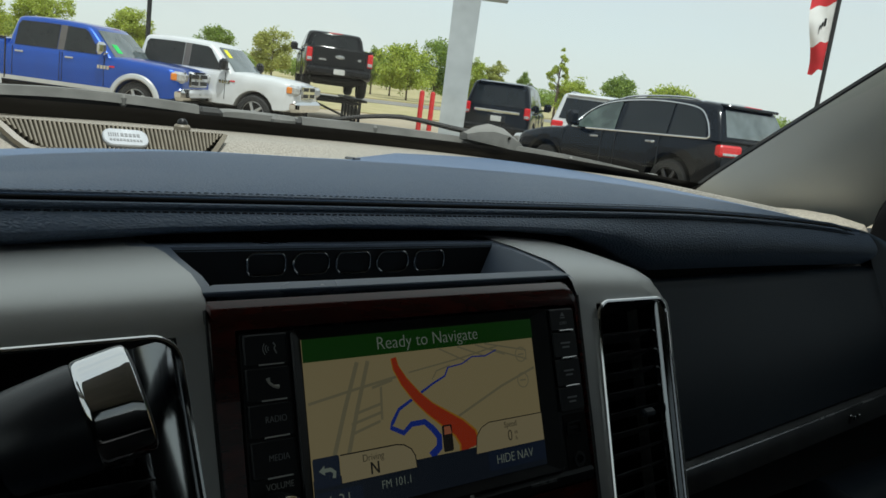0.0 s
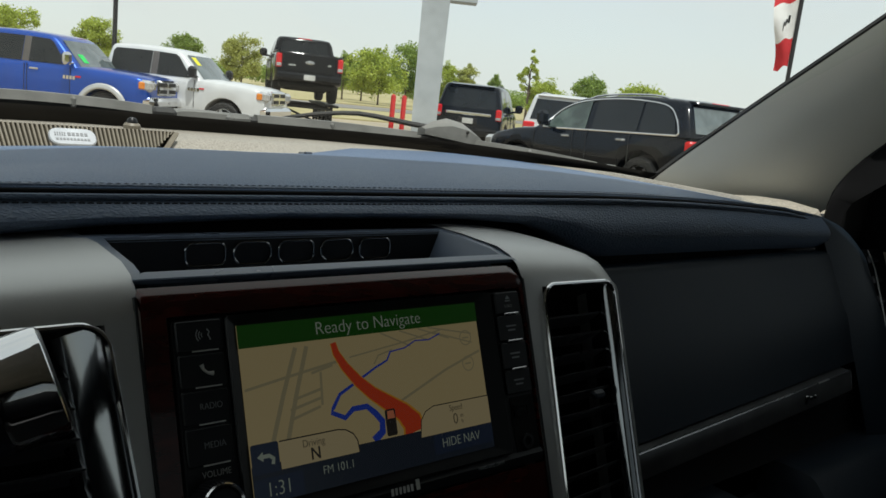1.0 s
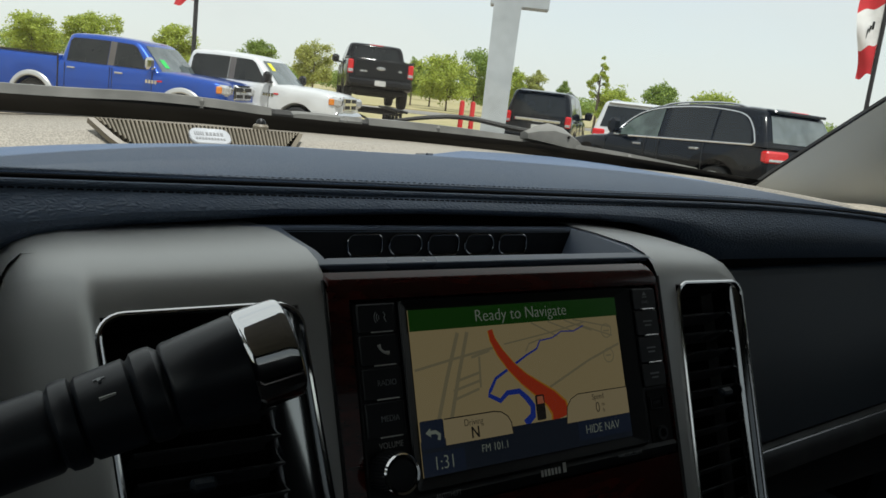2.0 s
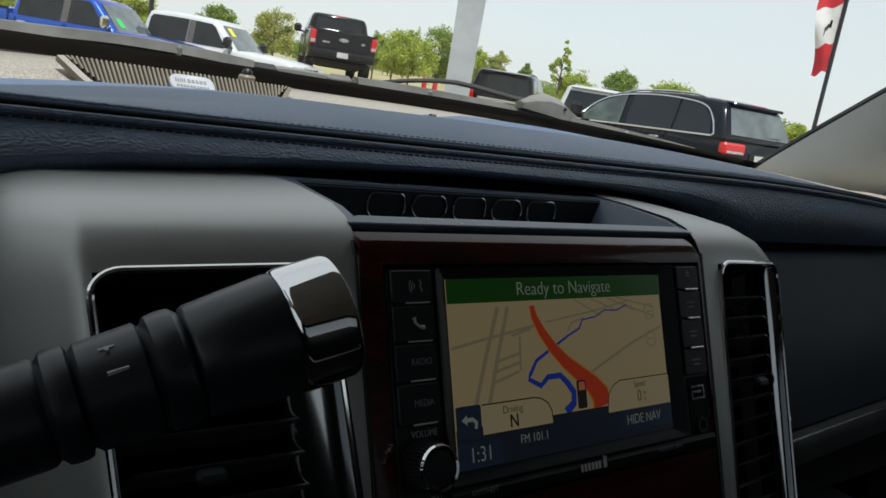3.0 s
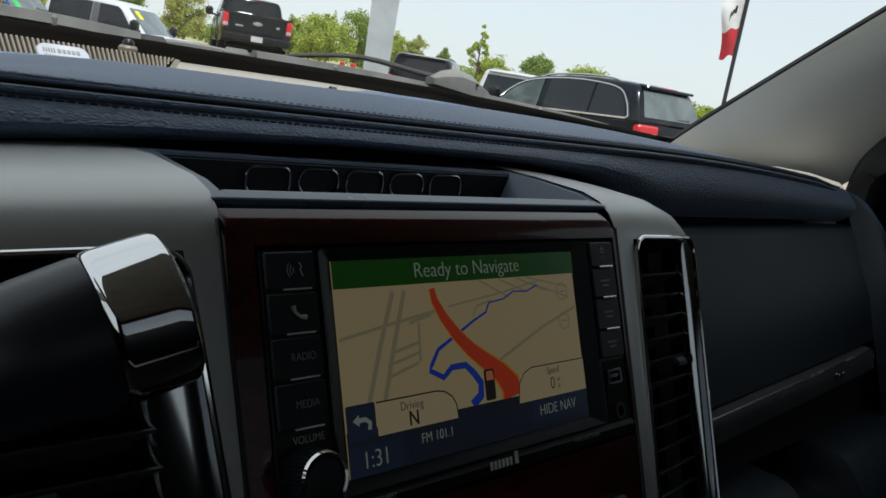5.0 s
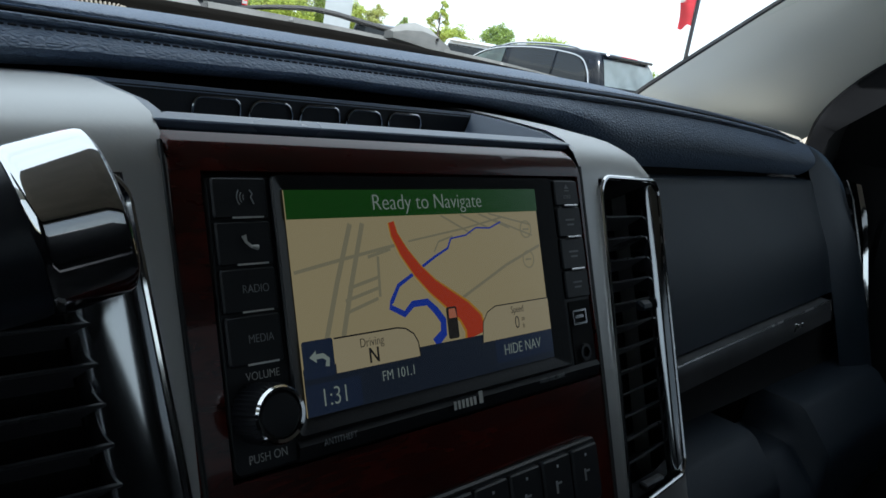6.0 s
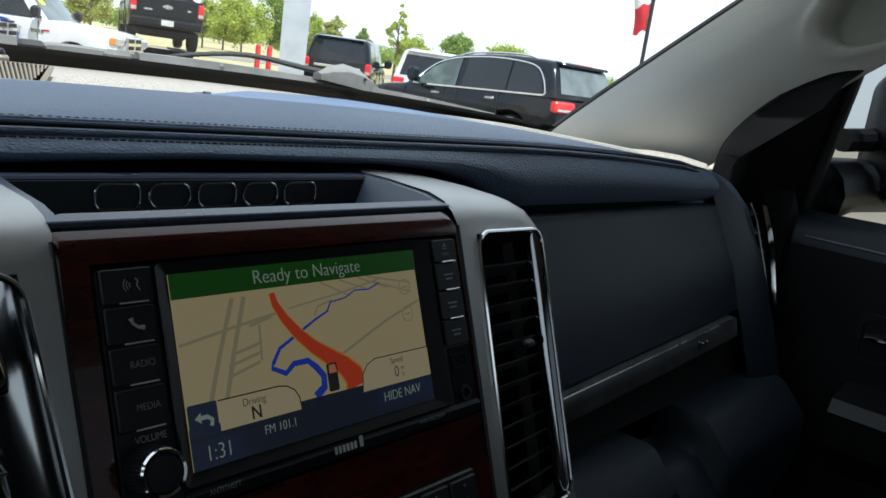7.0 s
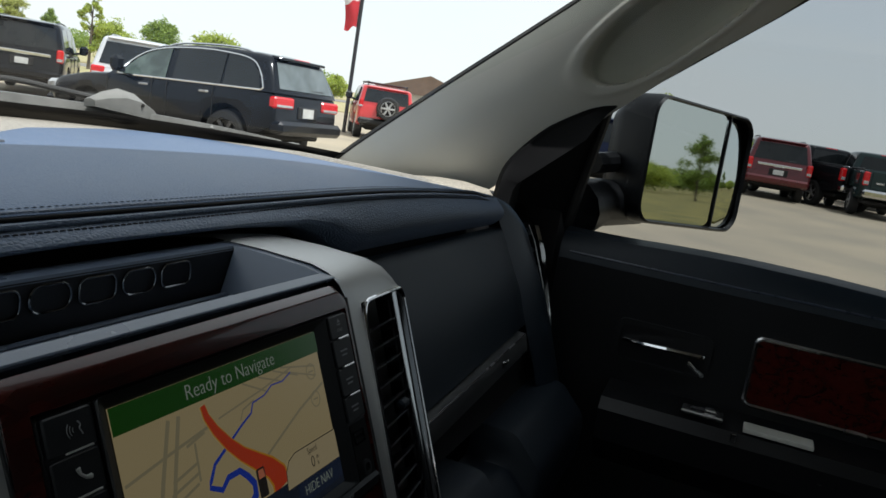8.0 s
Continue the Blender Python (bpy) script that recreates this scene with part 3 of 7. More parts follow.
# burl wood panel with the opening for the radio
wood = thing("wood_panel", "glossy dark red burl wood panel framing the radio", "dash trim")
g = Geo()
arc_l = [(-0.1145 + 0.0025 - 0.0025 * math.sin(a), 0.0205 - 0.0025 + 0.0025 * math.cos(a)) for a in (0, 0.4, 0.8, 1.2, math.pi / 2)]
arc_r = [(0.1125 - 0.009 + 0.009 * math.sin(a), 0.0205 - 0.009 + 0.009 * math.cos(a)) for a in (math.pi / 2, 1.2, 0.8, 0.4, 0)]
outer = arc_l + [(-0.1165, -0.25), (0.105, -0.25)] + arc_r
hole = [(-0.1025, 0.0068)] * 5 + [(-0.1025, -0.0945), (0.1085, -0.0945)] + [(0.1085, 0.0068)] * 5
lip = [(a * 0.990, b - 0.0036 if b > 0 else b) for a, b in outer]
face = [(a * 0.986, b - 0.0048 if b > 0 else b) for a, b in outer]
g.grid([[on_face(*p, -0.008) for p in outer], [on_face(*p, -0.0040) for p in outer], [on_face(*p, -0.0004) for p in lip], [on_face(*p, 0.0004) for p in face], [on_face(*p, 0.0004) for p in hole], [on_face(*p, -0.008) for p in hole]], closed=True)
part("veneer", g, WOOD, wood)
for s, u0, u1 in ((-1, 0.1148, 0.1085), (1, 0.1128, 0.1045)):
    g = Geo()
    g.tube([on_face(s * u0, 0.0165 if s < 0 else 0.012, -0.0005), on_face(s * lerp(u0, u1, 0.4), -0.10, 0.0006), on_face(s * u1, -0.25, 0.0006)], 0.0010, 6)
    part("edge_joint", g, BLACK, wood, "black joint beside the wood")

# radio
radio = thing("radio", "black touchscreen car radio showing a lit navigation map", "car radio", at=FACE @ Matrix.Translation((0, 0, -0.0068)))
g = Geo()
g.prism(rrect(-0.1015, -0.0935, 0.1082, 0.006, 0.003), 0.0062, edge=0.0012)
part("housing", g, BUTTON, radio)
g = Geo()
outer, inner = rrect(-0.0768, -0.0858, 0.0838, 0.0052, 0.002), rrect(-0.0718, -0.0800, 0.0718, 0.0008, 0.001)
g.grid([[(a, b, 0.006) for a, b in outer], [(a, b, 0.0078) for a, b in outer], [(a * 0.992, b * 0.99 + 0.0002, 0.0085) for a, b in outer], [(a, b, 0.0066) for a, b in inner]], closed=True)
part("screen_frame", g, BLACK, radio)
g = Geo()
g.grid([[(-0.0765, -0.0862, 0.0068), (0.107, -0.0862, 0.0068)], [(-0.0765, -0.0885, 0.0082), (0.107, -0.0885, 0.0082)], [(-0.0765, -0.0935, 0.0065), (0.107, -0.0935, 0.0065)]])
part("lower_ledge", g, BUTTON, radio)

EM = 0.112
MAP_TAN = glowing("lit map ground", (0.66, 0.51, 0.25), EM)
MAP_GREEN = glowing("lit green banner", (0.020, 0.115, 0.006), EM * 0.75)
MAP_RED = glowing("lit red route", (0.75, 0.07, 0.02), EM * 1.0)
MAP_ORANGE = glowing("lit orange route edge", (0.8, 0.35, 0.03), EM)
MAP_BLUE = glowing("lit blue route", (0.03, 0.07, 0.5), EM)
MAP_GREY = glowing("lit grey streets", (0.43, 0.36, 0.20), EM)
MAP_NAVY = glowing("lit navy bar", (0.03, 0.04, 0.06), EM * 0.7)
MAP_NAVY2 = glowing("lit blue button", (0.03, 0.045, 0.085), EM * 0.75)
MAP_TEXT = glowing("lit white text", (0.55, 0.60, 0.48), EM * 0.75)
MAP_INK = glowing("dark screen ink", (0.03, 0.025, 0.02), EM)
MAP_PALE = glowing("lit pale box", (0.66, 0.52, 0.28), EM)
MAP_SALMON = glowing("lit salmon cab", (0.8, 0.25, 0.12), EM)
SZ = 0.0068


def flat(name, pts, layer, material, parent, label=""):
    gg = Geo()
    gg.add([(a, b, SZ + 0.00012 * layer) for a, b in pts], [tuple(range(len(pts)))])
    return part(name, gg, material, parent, label, smooth=0)


def ribbon(name, pts, widths, layer, material, parent, label=""):
    """A flat band of changing width along points."""
    gg, left, right = Geo(), [], []
    for i, p in enumerate(pts):
        a, b = Vector(pts[max(0, i - 1)]), Vector(pts[min(len(pts) - 1, i + 1)])
        d = (b - a).normalized()
        w = widths[i] if isinstance(widths, list) else widths
        left.append((p[0] - d.y * w / 2, p[1] + d.x * w / 2, SZ + 0.00012 * layer))
        right.append((p[0] + d.y * w / 2, p[1] - d.x * w / 2, SZ + 0.00012 * layer))
    gg.grid([left, right])
    return part(name, gg, material, parent, label, smooth=0)


display = flat("display", [(-0.0715, -0.0795), (0.0715, -0.0795), (0.0715, 0.0003), (-0.0715, 0.0003)], 0, MAP_TAN, radio, "lit tan map display")
streets = [[(-0.062, -0.0605), (-0.052, -0.034), (-0.043, -0.0125)], [(-0.054, -0.0605), (-0.045, -0.034), (-0.037, -0.0125)], [(-0.0705, -0.029), (-0.048, -0.0255), (-0.02, -0.0215)],
           [(-0.036, -0.0255), (-0.024, -0.023)], [(-0.031, -0.0255), (-0.032, -0.041)], [(-0.047, -0.0365), (-0.032, -0.0335)], [(-0.049, -0.041), (-0.032, -0.0375)], [(-0.0495, -0.0455), (-0.033, -0.0415)],
           [(0.0705, -0.0265), (0.045, -0.034), (0.012, -0.0465)], [(-0.014, -0.0205), (0.02, -0.0165), (0.045, -0.0125)], [(0.006, -0.0105), (0.024, -0.019)], [(0.018, -0.0105), (0.036, -0.017)], [(0.03, -0.0105), (0.05, -0.0175)],
           [(0.04, -0.0135), (0.066, -0.0215)], [(0.0, -0.0255), (0.003, -0.0215), (0.012, -0.0195)], [(0.0365, -0.0105), (0.066, -0.0165)]]
for k, s in enumerate(streets):
    ribbon("street", s, 0.0022 if k < 2 else 0.0013 if k < 9 else 0.0008, 1, MAP_GREY, display)
for cx, cy in ((0.0615, -0.0185), (0.0610, -0.0325)):
    gg = Geo()
    gg.ring_plate([(cx + 0.0042 * math.cos(t / 10 * math.pi), cy + 0.0042 * math.sin(t / 10 * math.pi)) for t in range(20)], [(cx + 0.0036 * math.cos(t / 10 * math.pi), cy + 0.0036 * math.sin(t / 10 * math.pi)) for t in range(20)], 0.0001, Matrix.Translation((0, 0, SZ + 0.0003)))
    gg.add([(cx - 0.0022, cy - 0.0004, SZ + 0.0004), (cx + 0.0022, cy - 0.0004, SZ + 0.0004), (cx + 0.0022, cy + 0.0004, SZ + 0.0004), (cx - 0.0022, cy + 0.0004, SZ + 0.0004)], [(0, 1, 2, 3)])
    part("zoom_button", gg, MAP_GREY, display, smooth=0)
creek = [(0.0105, -0.0205), (0.008, -0.0245), (0.0, -0.0275), (-0.012, -0.033), (-0.022, -0.0375), (-0.0265, -0.0435), (-0.0275, -0.0455), (-0.0205, -0.0490), (-0.0155, -0.0455), (-0.0075, -0.0455), (-0.003, -0.0495), (0.0005, -0.054), (0.0, -0.0590), (-0.0055, -0.0625)]
ribbon("blue_line", creek, [0.0009, 0.001, 0.0011, 0.0014, 0.0017, 0.002, 0.0022, 0.0026, 0.0027, 0.0029, 0.0032, 0.0036, 0.004, 0.0042], 2, MAP_BLUE, display, "blue line on the map")
ribbon("blue_line", [(0.0105, -0.0205), (0.02, -0.0195), (0.027, -0.0165), (0.036, -0.017), (0.044, -0.0145)], 0.0007, 2, MAP_BLUE, display)
route = [(-0.0225, -0.0125), (-0.0215, -0.0175), (-0.0175, -0.0245), (-0.011, -0.0325), (-0.0035, -0.0395), (0.005, -0.0455), (0.0135, -0.0515), (0.0185, -0.0570), (0.0195, -0.0625)]
ribbon("route_edge", route, [0.0036, 0.0042, 0.0052, 0.0062, 0.0072, 0.0088, 0.0108, 0.0135, 0.0150], 3, MAP_ORANGE, display, "orange edge of the route")
ribbon("route", route, [0.0028, 0.0034, 0.0043, 0.0052, 0.006, 0.0072, 0.0088, 0.0112, 0.0125], 4, MAP_RED, display, "wide red route line")
flat("truck_icon", [(a, b) for a, b in rrect(0.0022, -0.0620, 0.0085, -0.0488, 0.001)], 6, MAP_INK, display)
flat("truck_icon", [(0.0034, -0.0535), (0.0080, -0.0535), (0.0074, -0.0496), (0.0036, -0.0496)], 7, MAP_SALMON, display)
flat("banner", [(-0.0715, -0.0102), (0.0715, -0.0102), (0.0715, 0.0003), (-0.0715, 0.0003)], 5, MAP_GREEN, display, "green banner with white words")
flat("status_bar", [(-0.0715, -0.0795), (0.0715, -0.0795), (0.0715, -0.0628), (-0.0715, -0.0628)], 5, MAP_NAVY, display, "navy status bar")
flat("back_button", rrect(-0.0712, -0.0665, -0.0575, -0.0532, 0.001), 6, MAP_NAVY2, display)
flat("info_box", [(-0.0570, -0.0662), (-0.0150, -0.0662), (-0.0155, -0.0605), (-0.0175, -0.0570), (-0.0215, -0.0545), (-0.0260, -0.0537), (-0.0570, -0.0537)], 6, MAP_PALE, display)
ribbon("info_edge", [(-0.0570, -0.0537), (-0.0260, -0.0537), (-0.0215, -0.0545), (-0.0175, -0.0570), (-0.0155, -0.0605), (-0.0150, -0.0662)], 0.0006, 7, MAP_INK, display)
flat("info_box", [(0.0225, -0.0662), (0.0712, -0.0662), (0.0712, -0.0515), (0.0330, -0.0515), (0.0275, -0.0535), (0.0240, -0.0575)], 6, MAP_PALE, display)
ribbon("info_edge", [(0.0712, -0.0515), (0.0330, -0.0515), (0.0275, -0.0535), (0.0240, -0.0575), (0.0225, -0.0662)], 0.0005, 7, MAP_INK, display)
flat("nav_button", rrect(0.0305, -0.0765, 0.0712, -0.0664, 0.001), 6, MAP_NAVY2, display)
flat("clock_box", rrect(-0.0712, -0.0793, -0.0465, -0.0685, 0.001), 6, MAP_NAVY2, display)


def words(text, x, y, size, material, parent, align="LEFT", z=SZ + 0.0011, squeeze=0.85):
    return lettering("lettering", text, size, material, parent, Matrix.Translation((x, y, z)), align, 0.00005, squeeze)


words("Ready to Navigate", 0.0, -0.0050, 0.0088, MAP_TEXT, display, "CENTER", squeeze=0.98)
words("Driving", -0.0395, -0.0572, 0.0048, MAP_INK, display, "CENTER")
for d in (-0.0002, 0.0, 0.0002):
    words("N", -0.0390 + d, -0.0625, 0.0084, MAP_INK, display, "CENTER", z=SZ + 0.0011 + d * 0.1)
words("Speed", 0.0475, -0.0545, 0.0044, MAP_INK, display, "CENTER")
words("0", 0.0465, -0.0605, 0.0080, MAP_INK, display, "CENTER")
words("m", 0.0510, -0.0590, 0.0034, MAP_INK, display, "CENTER")
words("h", 0.0510, -0.0622, 0.0034, MAP_INK, display, "CENTER")
words("HIDE NAV", 0.0485, -0.0715, 0.0068, MAP_TEXT, display, "CENTER")
words("FM 101.1", -0.0275, -0.0710, 0.0056, MAP_TEXT, display, "CENTER")
words("1:31", -0.0590, -0.0740, 0.0092, MAP_TEXT, display, "CENTER")
ribbon("back_arrow", [(-0.0610, -0.0630), (-0.0605, -0.0605), (-0.0625, -0.0590), (-0.0665, -0.0590)], 0.0018, 8, MAP_TEXT, display)
flat("back_arrow", [(-0.0685, -0.0590), (-0.0655, -0.0612), (-0.0655, -0.0568)], 8, MAP_TEXT, display)

# printed words and push buttons
HZ = 0.0085
for k, (b0, b1) in enumerate(((-0.0092, 0.0045), (-0.0248, -0.0102), (-0.0405, -0.0258), (-0.0578, -0.0415))):
    g = Geo()
    g.prism(rrect(-0.0995, b0, -0.0785, b1, 0.0012), 0.0018, Matrix.Translation((0, 0, 0.006)), edge=0.0006)
    key = part("push_button", g, BUTTON, radio)
    g = Geo()
    g.box((-0.0872, b0 + 0.0002, HZ - 0.0001), (0.0118, 0.0006, 0.0006))
    part("pointer_line", g, WHITE_MARK, key, smooth=0)
    if k >= 2:
        words(("RADIO", "MEDIA")[k - 2], -0.0869, (b0 + b1) / 2 + 0.0002, 0.0040, GREY_MARK, key, "CENTER", 0.0079)
    elif k == 1:
        g = Geo()
        g.tube([(-0.0895, -0.0150, 0.0080), (-0.0888, -0.0172, 0.0080), (-0.0868, -0.0188, 0.0080), (-0.0845, -0.0192, 0.0080)], [0.0010, 0.0006, 0.0006, 0.0010], 6)
        part("phone_symbol", g, WHITE_MARK, key)
    else:
        g = Geo()
        for j in range(3):
            r = 0.0014 + 0.0012 * j
            g.tube([(-0.0868 - r * math.cos(a), -0.0022 + r * math.sin(a), 0.0079) for a in (-0.7, -0.3, 0, 0.3, 0.7)], 0.0002, 4)
        g.tube([(-0.0855, 0.0003, 0.0079), (-0.0845, -0.0010, 0.0079), (-0.0852, -0.0022, 0.0079), (-0.0842, -0.0045, 0.0079)], 0.0003, 4)
        part("voice_symbol", g, GREY_MARK, key)
for k, (b0, b1) in enumerate(((-0.0080, 0.0045), (-0.0236, -0.0088), (-0.0396, -0.0244), (-0.0540, -0.0404))):
    g = Geo()
    g.prism(rrect(0.0870, b0, 0.1065, b1, 0.0012), 0.0018, Matrix.Translation((0, 0, 0.006)), edge=0.0006)
    key = part("push_button", g, BUTTON, radio)
    if k < 3:
        g = Geo()
        g.box((0.0975, b0 - 0.0002, HZ), (0.0115, 0.0012, 0.0016), 0.0004)
        part("raised_edge", g, DULL_CHROME, key, "bright raised edge")
    if k == 0:
        g = Geo()
        g.add([(0.0948, 0.0003, 0.0080), (0.0985, 0.0003, 0.0080), (0.0966, 0.0026, 0.0080)], [(0, 1, 2)])
        g.box((0.0966, -0.0007, 0.0079), (0.0037, 0.0006, 0.0003))
        part("eject_symbol", g, GREY_MARK, key, smooth=0)
        words("LOAD", 0.0966, -0.0038, 0.0026, GREY_MARK, key, "CENTER", 0.0079)
    else:
        g = Geo()
        g.box((0.0966, (b0 + b1) / 2 + 0.001, 0.0079), (0.0075, 0.0009, 0.0003))
        g.box((0.0966, (b0 + b1) / 2 - 0.0014, 0.0079), (0.0055, 0.0009, 0.0003))
        part("faint_marking", g, GREY_MARK, key, smooth=0)
g = Geo()
g.prism(rrect(0.0885, -0.0905, 0.1065, -0.0555, 0.001), 0.0006, Matrix.Translation((0, 0, 0.0060)))
socket = part("port_panel", g, DARK, radio)
g = Geo()
g.ring_plate(rrect(0.0900, -0.0672, 0.1015, -0.0598, 0.0005), rrect(0.0910, -0.0662, 0.1005, -0.0608, 0.0003), 0.0009, Matrix.Translation((0, 0, 0.0066)))
g.box((0.09575, -0.0632, 0.0069), (0.007, 0.0016, 0.0006))
part("usb_port", g, DARK_CHROME, socket, "small metal USB socket")
g = Geo()
g.ring_plate([(0.0970 + 0.0042 * math.cos(t * 0.2618), -0.0810 + 0.0042 * math.sin(t * 0.2618)) for t in range(24)], [(0.0970 + 0.0026 * math.cos(t * 0.2618), -0.0810 + 0.0026 * math.sin(t * 0.2618)) for t in range(24)], 0.0014, Matrix.Translation((0, 0, 0.0066)))
part("aux_jack", g, BUTTON, socket)
words("AUX", 0.0945, -0.0885, 0.0024, GREY_MARK, socket, "CENTER", 0.0069)
words("VOLUME", -0.0868, -0.0617, 0.0040, WHITE_MARK, radio, "CENTER", 0.0064)
words("PUSH ON", -0.0880, -0.0885, 0.0042, WHITE_MARK, radio, "CENTER", 0.0064)
words("ANTITHEFT", -0.0592, -0.0890, 0.0034, GREY_MARK, radio, "CENTER", 0.0086)
words("HARD DISC DRIVE", 0.0665, -0.0890, 0.0028, GREY_MARK, radio, "CENTER", 0.0086)
g = Geo()
for k in range(6):
    g.box((0.0002 + 0.0024 * k, -0.0890, 0.0085), (0.0014, 0.0034, 0.0003))
g.box((0.0160, -0.0882, 0.0085), (0.0022, 0.0052, 0.0003))
part("maker_mark", g, WHITE_MARK, radio, "pale unreadable maker's mark", smooth=0)
g = Geo()
rib = [[((0.0096 if k % 2 else 0.0102) * math.cos(math.pi * k / 40) - 0.0905, (0.0096 if k % 2 else 0.0102) * math.sin(math.pi * k / 40) - 0.0738, z) for k in range(80)] for z in (0.0065, 0.0165)]
g = Geo()
g.loft([[(-0.0905 + 0.6 * (x + 0.0905), -0.0738 + 0.6 * (y + 0.0738), 0.006) for x, y, z in rib[0]]] + rib + [[(-0.0905 + 0.9 * (x + 0.0905), -0.0738 + 0.9 * (y + 0.0738), 0.0190) for x, y, z in rib[0]]])
knob = part("volume_knob", g, BUTTON, radio, "ribbed black knob")
g = Geo()
g.lathe([(0.0090, 0.0130), (0.0094, 0.0138), (0.0088, 0.0148), (0.0077, 0.0146), (0.0073, 0.0132)], 40, Matrix.Translation((-0.0905, -0.0738, 0.006)))
part("ring", g, CHROME, knob, "chrome ring")
g = Geo()
g.lathe([(0.0, 0.0136), (0.0074, 0.0136), (0.0068, 0.0142), (0.0, 0.0150)], 32, Matrix.Translation((-0.0905, -0.0738, 0.006)))
part("cap", g, BUTTON, knob)

# climate buttons below the radio
climate = thing("climate_panel", "row of black climate push buttons below the radio", "control panel", at=FACE)
g = Geo()
g.prism(rrect(-0.0905, -0.152, 0.0905, -0.1205, 0.003), 0.0035, Matrix.Translation((0, 0, 0.001)), edge=0.001)
part("plate", g, BLACK, climate)
for k in range(8):
    g = Geo()
    x0 = -0.0885 + 0.0222 * k
    g.prism(rrect(x0, -0.149, x0 + 0.0208, -0.1228, 0.0015), 0.003, Matrix.Translation((0, 0, 0.0042)), edge=0.0008)
    key = part("push_button", g, BUTTON, climate)
    g = Geo()
    g.box((x0 + 0.0104, -0.1265, 0.0073), (0.0012, 0.0012, 0.0003))
    g.box((x0 + 0.0085, -0.1355, 0.0073), (0.0012, 0.0055, 0.0003))
    g.box((x0 + 0.0105, -0.1340, 0.0073), (0.0030, 0.0009, 0.0003))
    part("faint_symbol", g, GREY_MARK, key, smooth=0)

# the two tall vents beside the radio
def tall_vent(side):
    vent = thing("air_vent", "tall black louvred air vent with chrome surround", "air vent", "dash air vents")

    def at(k, w, n=0.0):
        """k from 0 (beside the radio) to 1 (outside)."""
        u = taper(lerp(0.128, 0.2055 if side > 0 else 0.2115, k), 1, w, side)
        base = lerp(0, -0.0105, k * k * 0.4 + k * 0.6)
        return on_face(side * u, w, base + n)

    ring = rrect(0.0, -0.166, 1.0, 0.0065, 0.009)
    pts = []
    for a, w in rrect(0.0, -0.166, 0.0775, 0.0065, 0.010, 7):
        pts.append(at(a / 0.0775, w, 0.0012))
    gg = Geo()
    gg.tube(pts, 0.0014, 8, closed=True)
    part("surround", gg, CHROME, vent, "thin chrome outline")
    # broad hollow chrome bar down one side
    gg = Geo()
    ws_ = (0.0055, 0.0, -0.02, -0.05, -0.08, -0.11, -0.14, -0.164)
    if side > 0:
        gg.grid([[at(0.99, w, 0.0012), at(0.965, w, 0.0002), at(0.94, w, -0.0020), at(0.92, w, -0.0055), at(0.91, w, -0.0105), at(0.905, w, -0.018)] for w in ws_])
        part("side_bar", gg, DARK_CHROME, vent, "broad chrome side bar, toned dark for its reflections")
    else:
        gg.grid([[at(0.015, w, 0.0008), at(0.05, w, 0.0), at(0.12, w, -0.004), at(0.20, w, -0.010), at(0.23, w, -0.016)] for w in ws_])
        part("side_bar", gg, DARK_CHROME, vent, "broad hollow chrome side bar")
    gg = Geo()
    gg.grid([[at(0.02, w, 0.0), at(0.06, w, -0.006), at(0.08, w, -0.02)] for w in (0.0055, -0.05, -0.11, -0.164)])
    gg.grid([[at(k, 0.0055, 0.0), at(k, 0.003, -0.01), at(k, 0.0, -0.03)] for k in (0.02, 0.5, 0.98)])
    gg.grid([[at(0.02, w, -0.03), at(0.98, w, -0.03)] for w in (0.006, -0.166)])
    part("box", gg, DARK, vent)
    for j in range(12):
        w = -0.0135 - 0.0122 * j
        gg = Geo()
        rows = []
        for k in (0.05, 0.3, 0.6, 0.90):
            rows.append([at(k, w + 0.0007, -0.0088), at(k, w + 0.0002, -0.0078), at(k, w - 0.0006, -0.0080), at(k, w - 0.0068, -0.024), at(k, w - 0.0055, -0.0245)])
        gg.grid(rows, closed=True)
        slat = part("slat", gg, SLAT, vent)
        if j == 4:
            gg = Geo()
            p = Vector(at(0.62, w - 0.003, -0.003))
            gg.box(p, (0.011, 0.006, 0.005), 0.0015, rot=Euler((0.4, 0, 0)))
            part("slider", gg, SOFT_BLACK, slat, "small grey slider tab")
    gg = Geo()
    gg.grid([[at(0.08, w, -0.004), at(0.5, w, -0.003), at(0.84, w, -0.006)] for w in (-0.156, -0.1645)])
    p = Vector(at(0.4, -0.1595, -0.001))
    gg.box(p, (0.02, 0.005, 0.004), 0.001)
    part("thumb_wheel", gg, BLACK, vent)
    return vent


tall_vent(1)
tall_vent(-1)

# ---- glove boxes ----
def face_y(x, z):
    """The passenger-side face below the pad."""
    return table(z, [(1.18, 0.018), (1.21, 0.028), (1.27, 0.052), (1.33, 0.083), (1.345, 0.090)]) + 0.0


glove = thing("glove_box", "dark closed upper glove box with thin grey trim strip", "glove box")
def strip_z(x):
    """Middle of the trim strip, which climbs towards the door."""
    return lerp(1.1975, 1.2180, (x - 0.236) / 0.43)


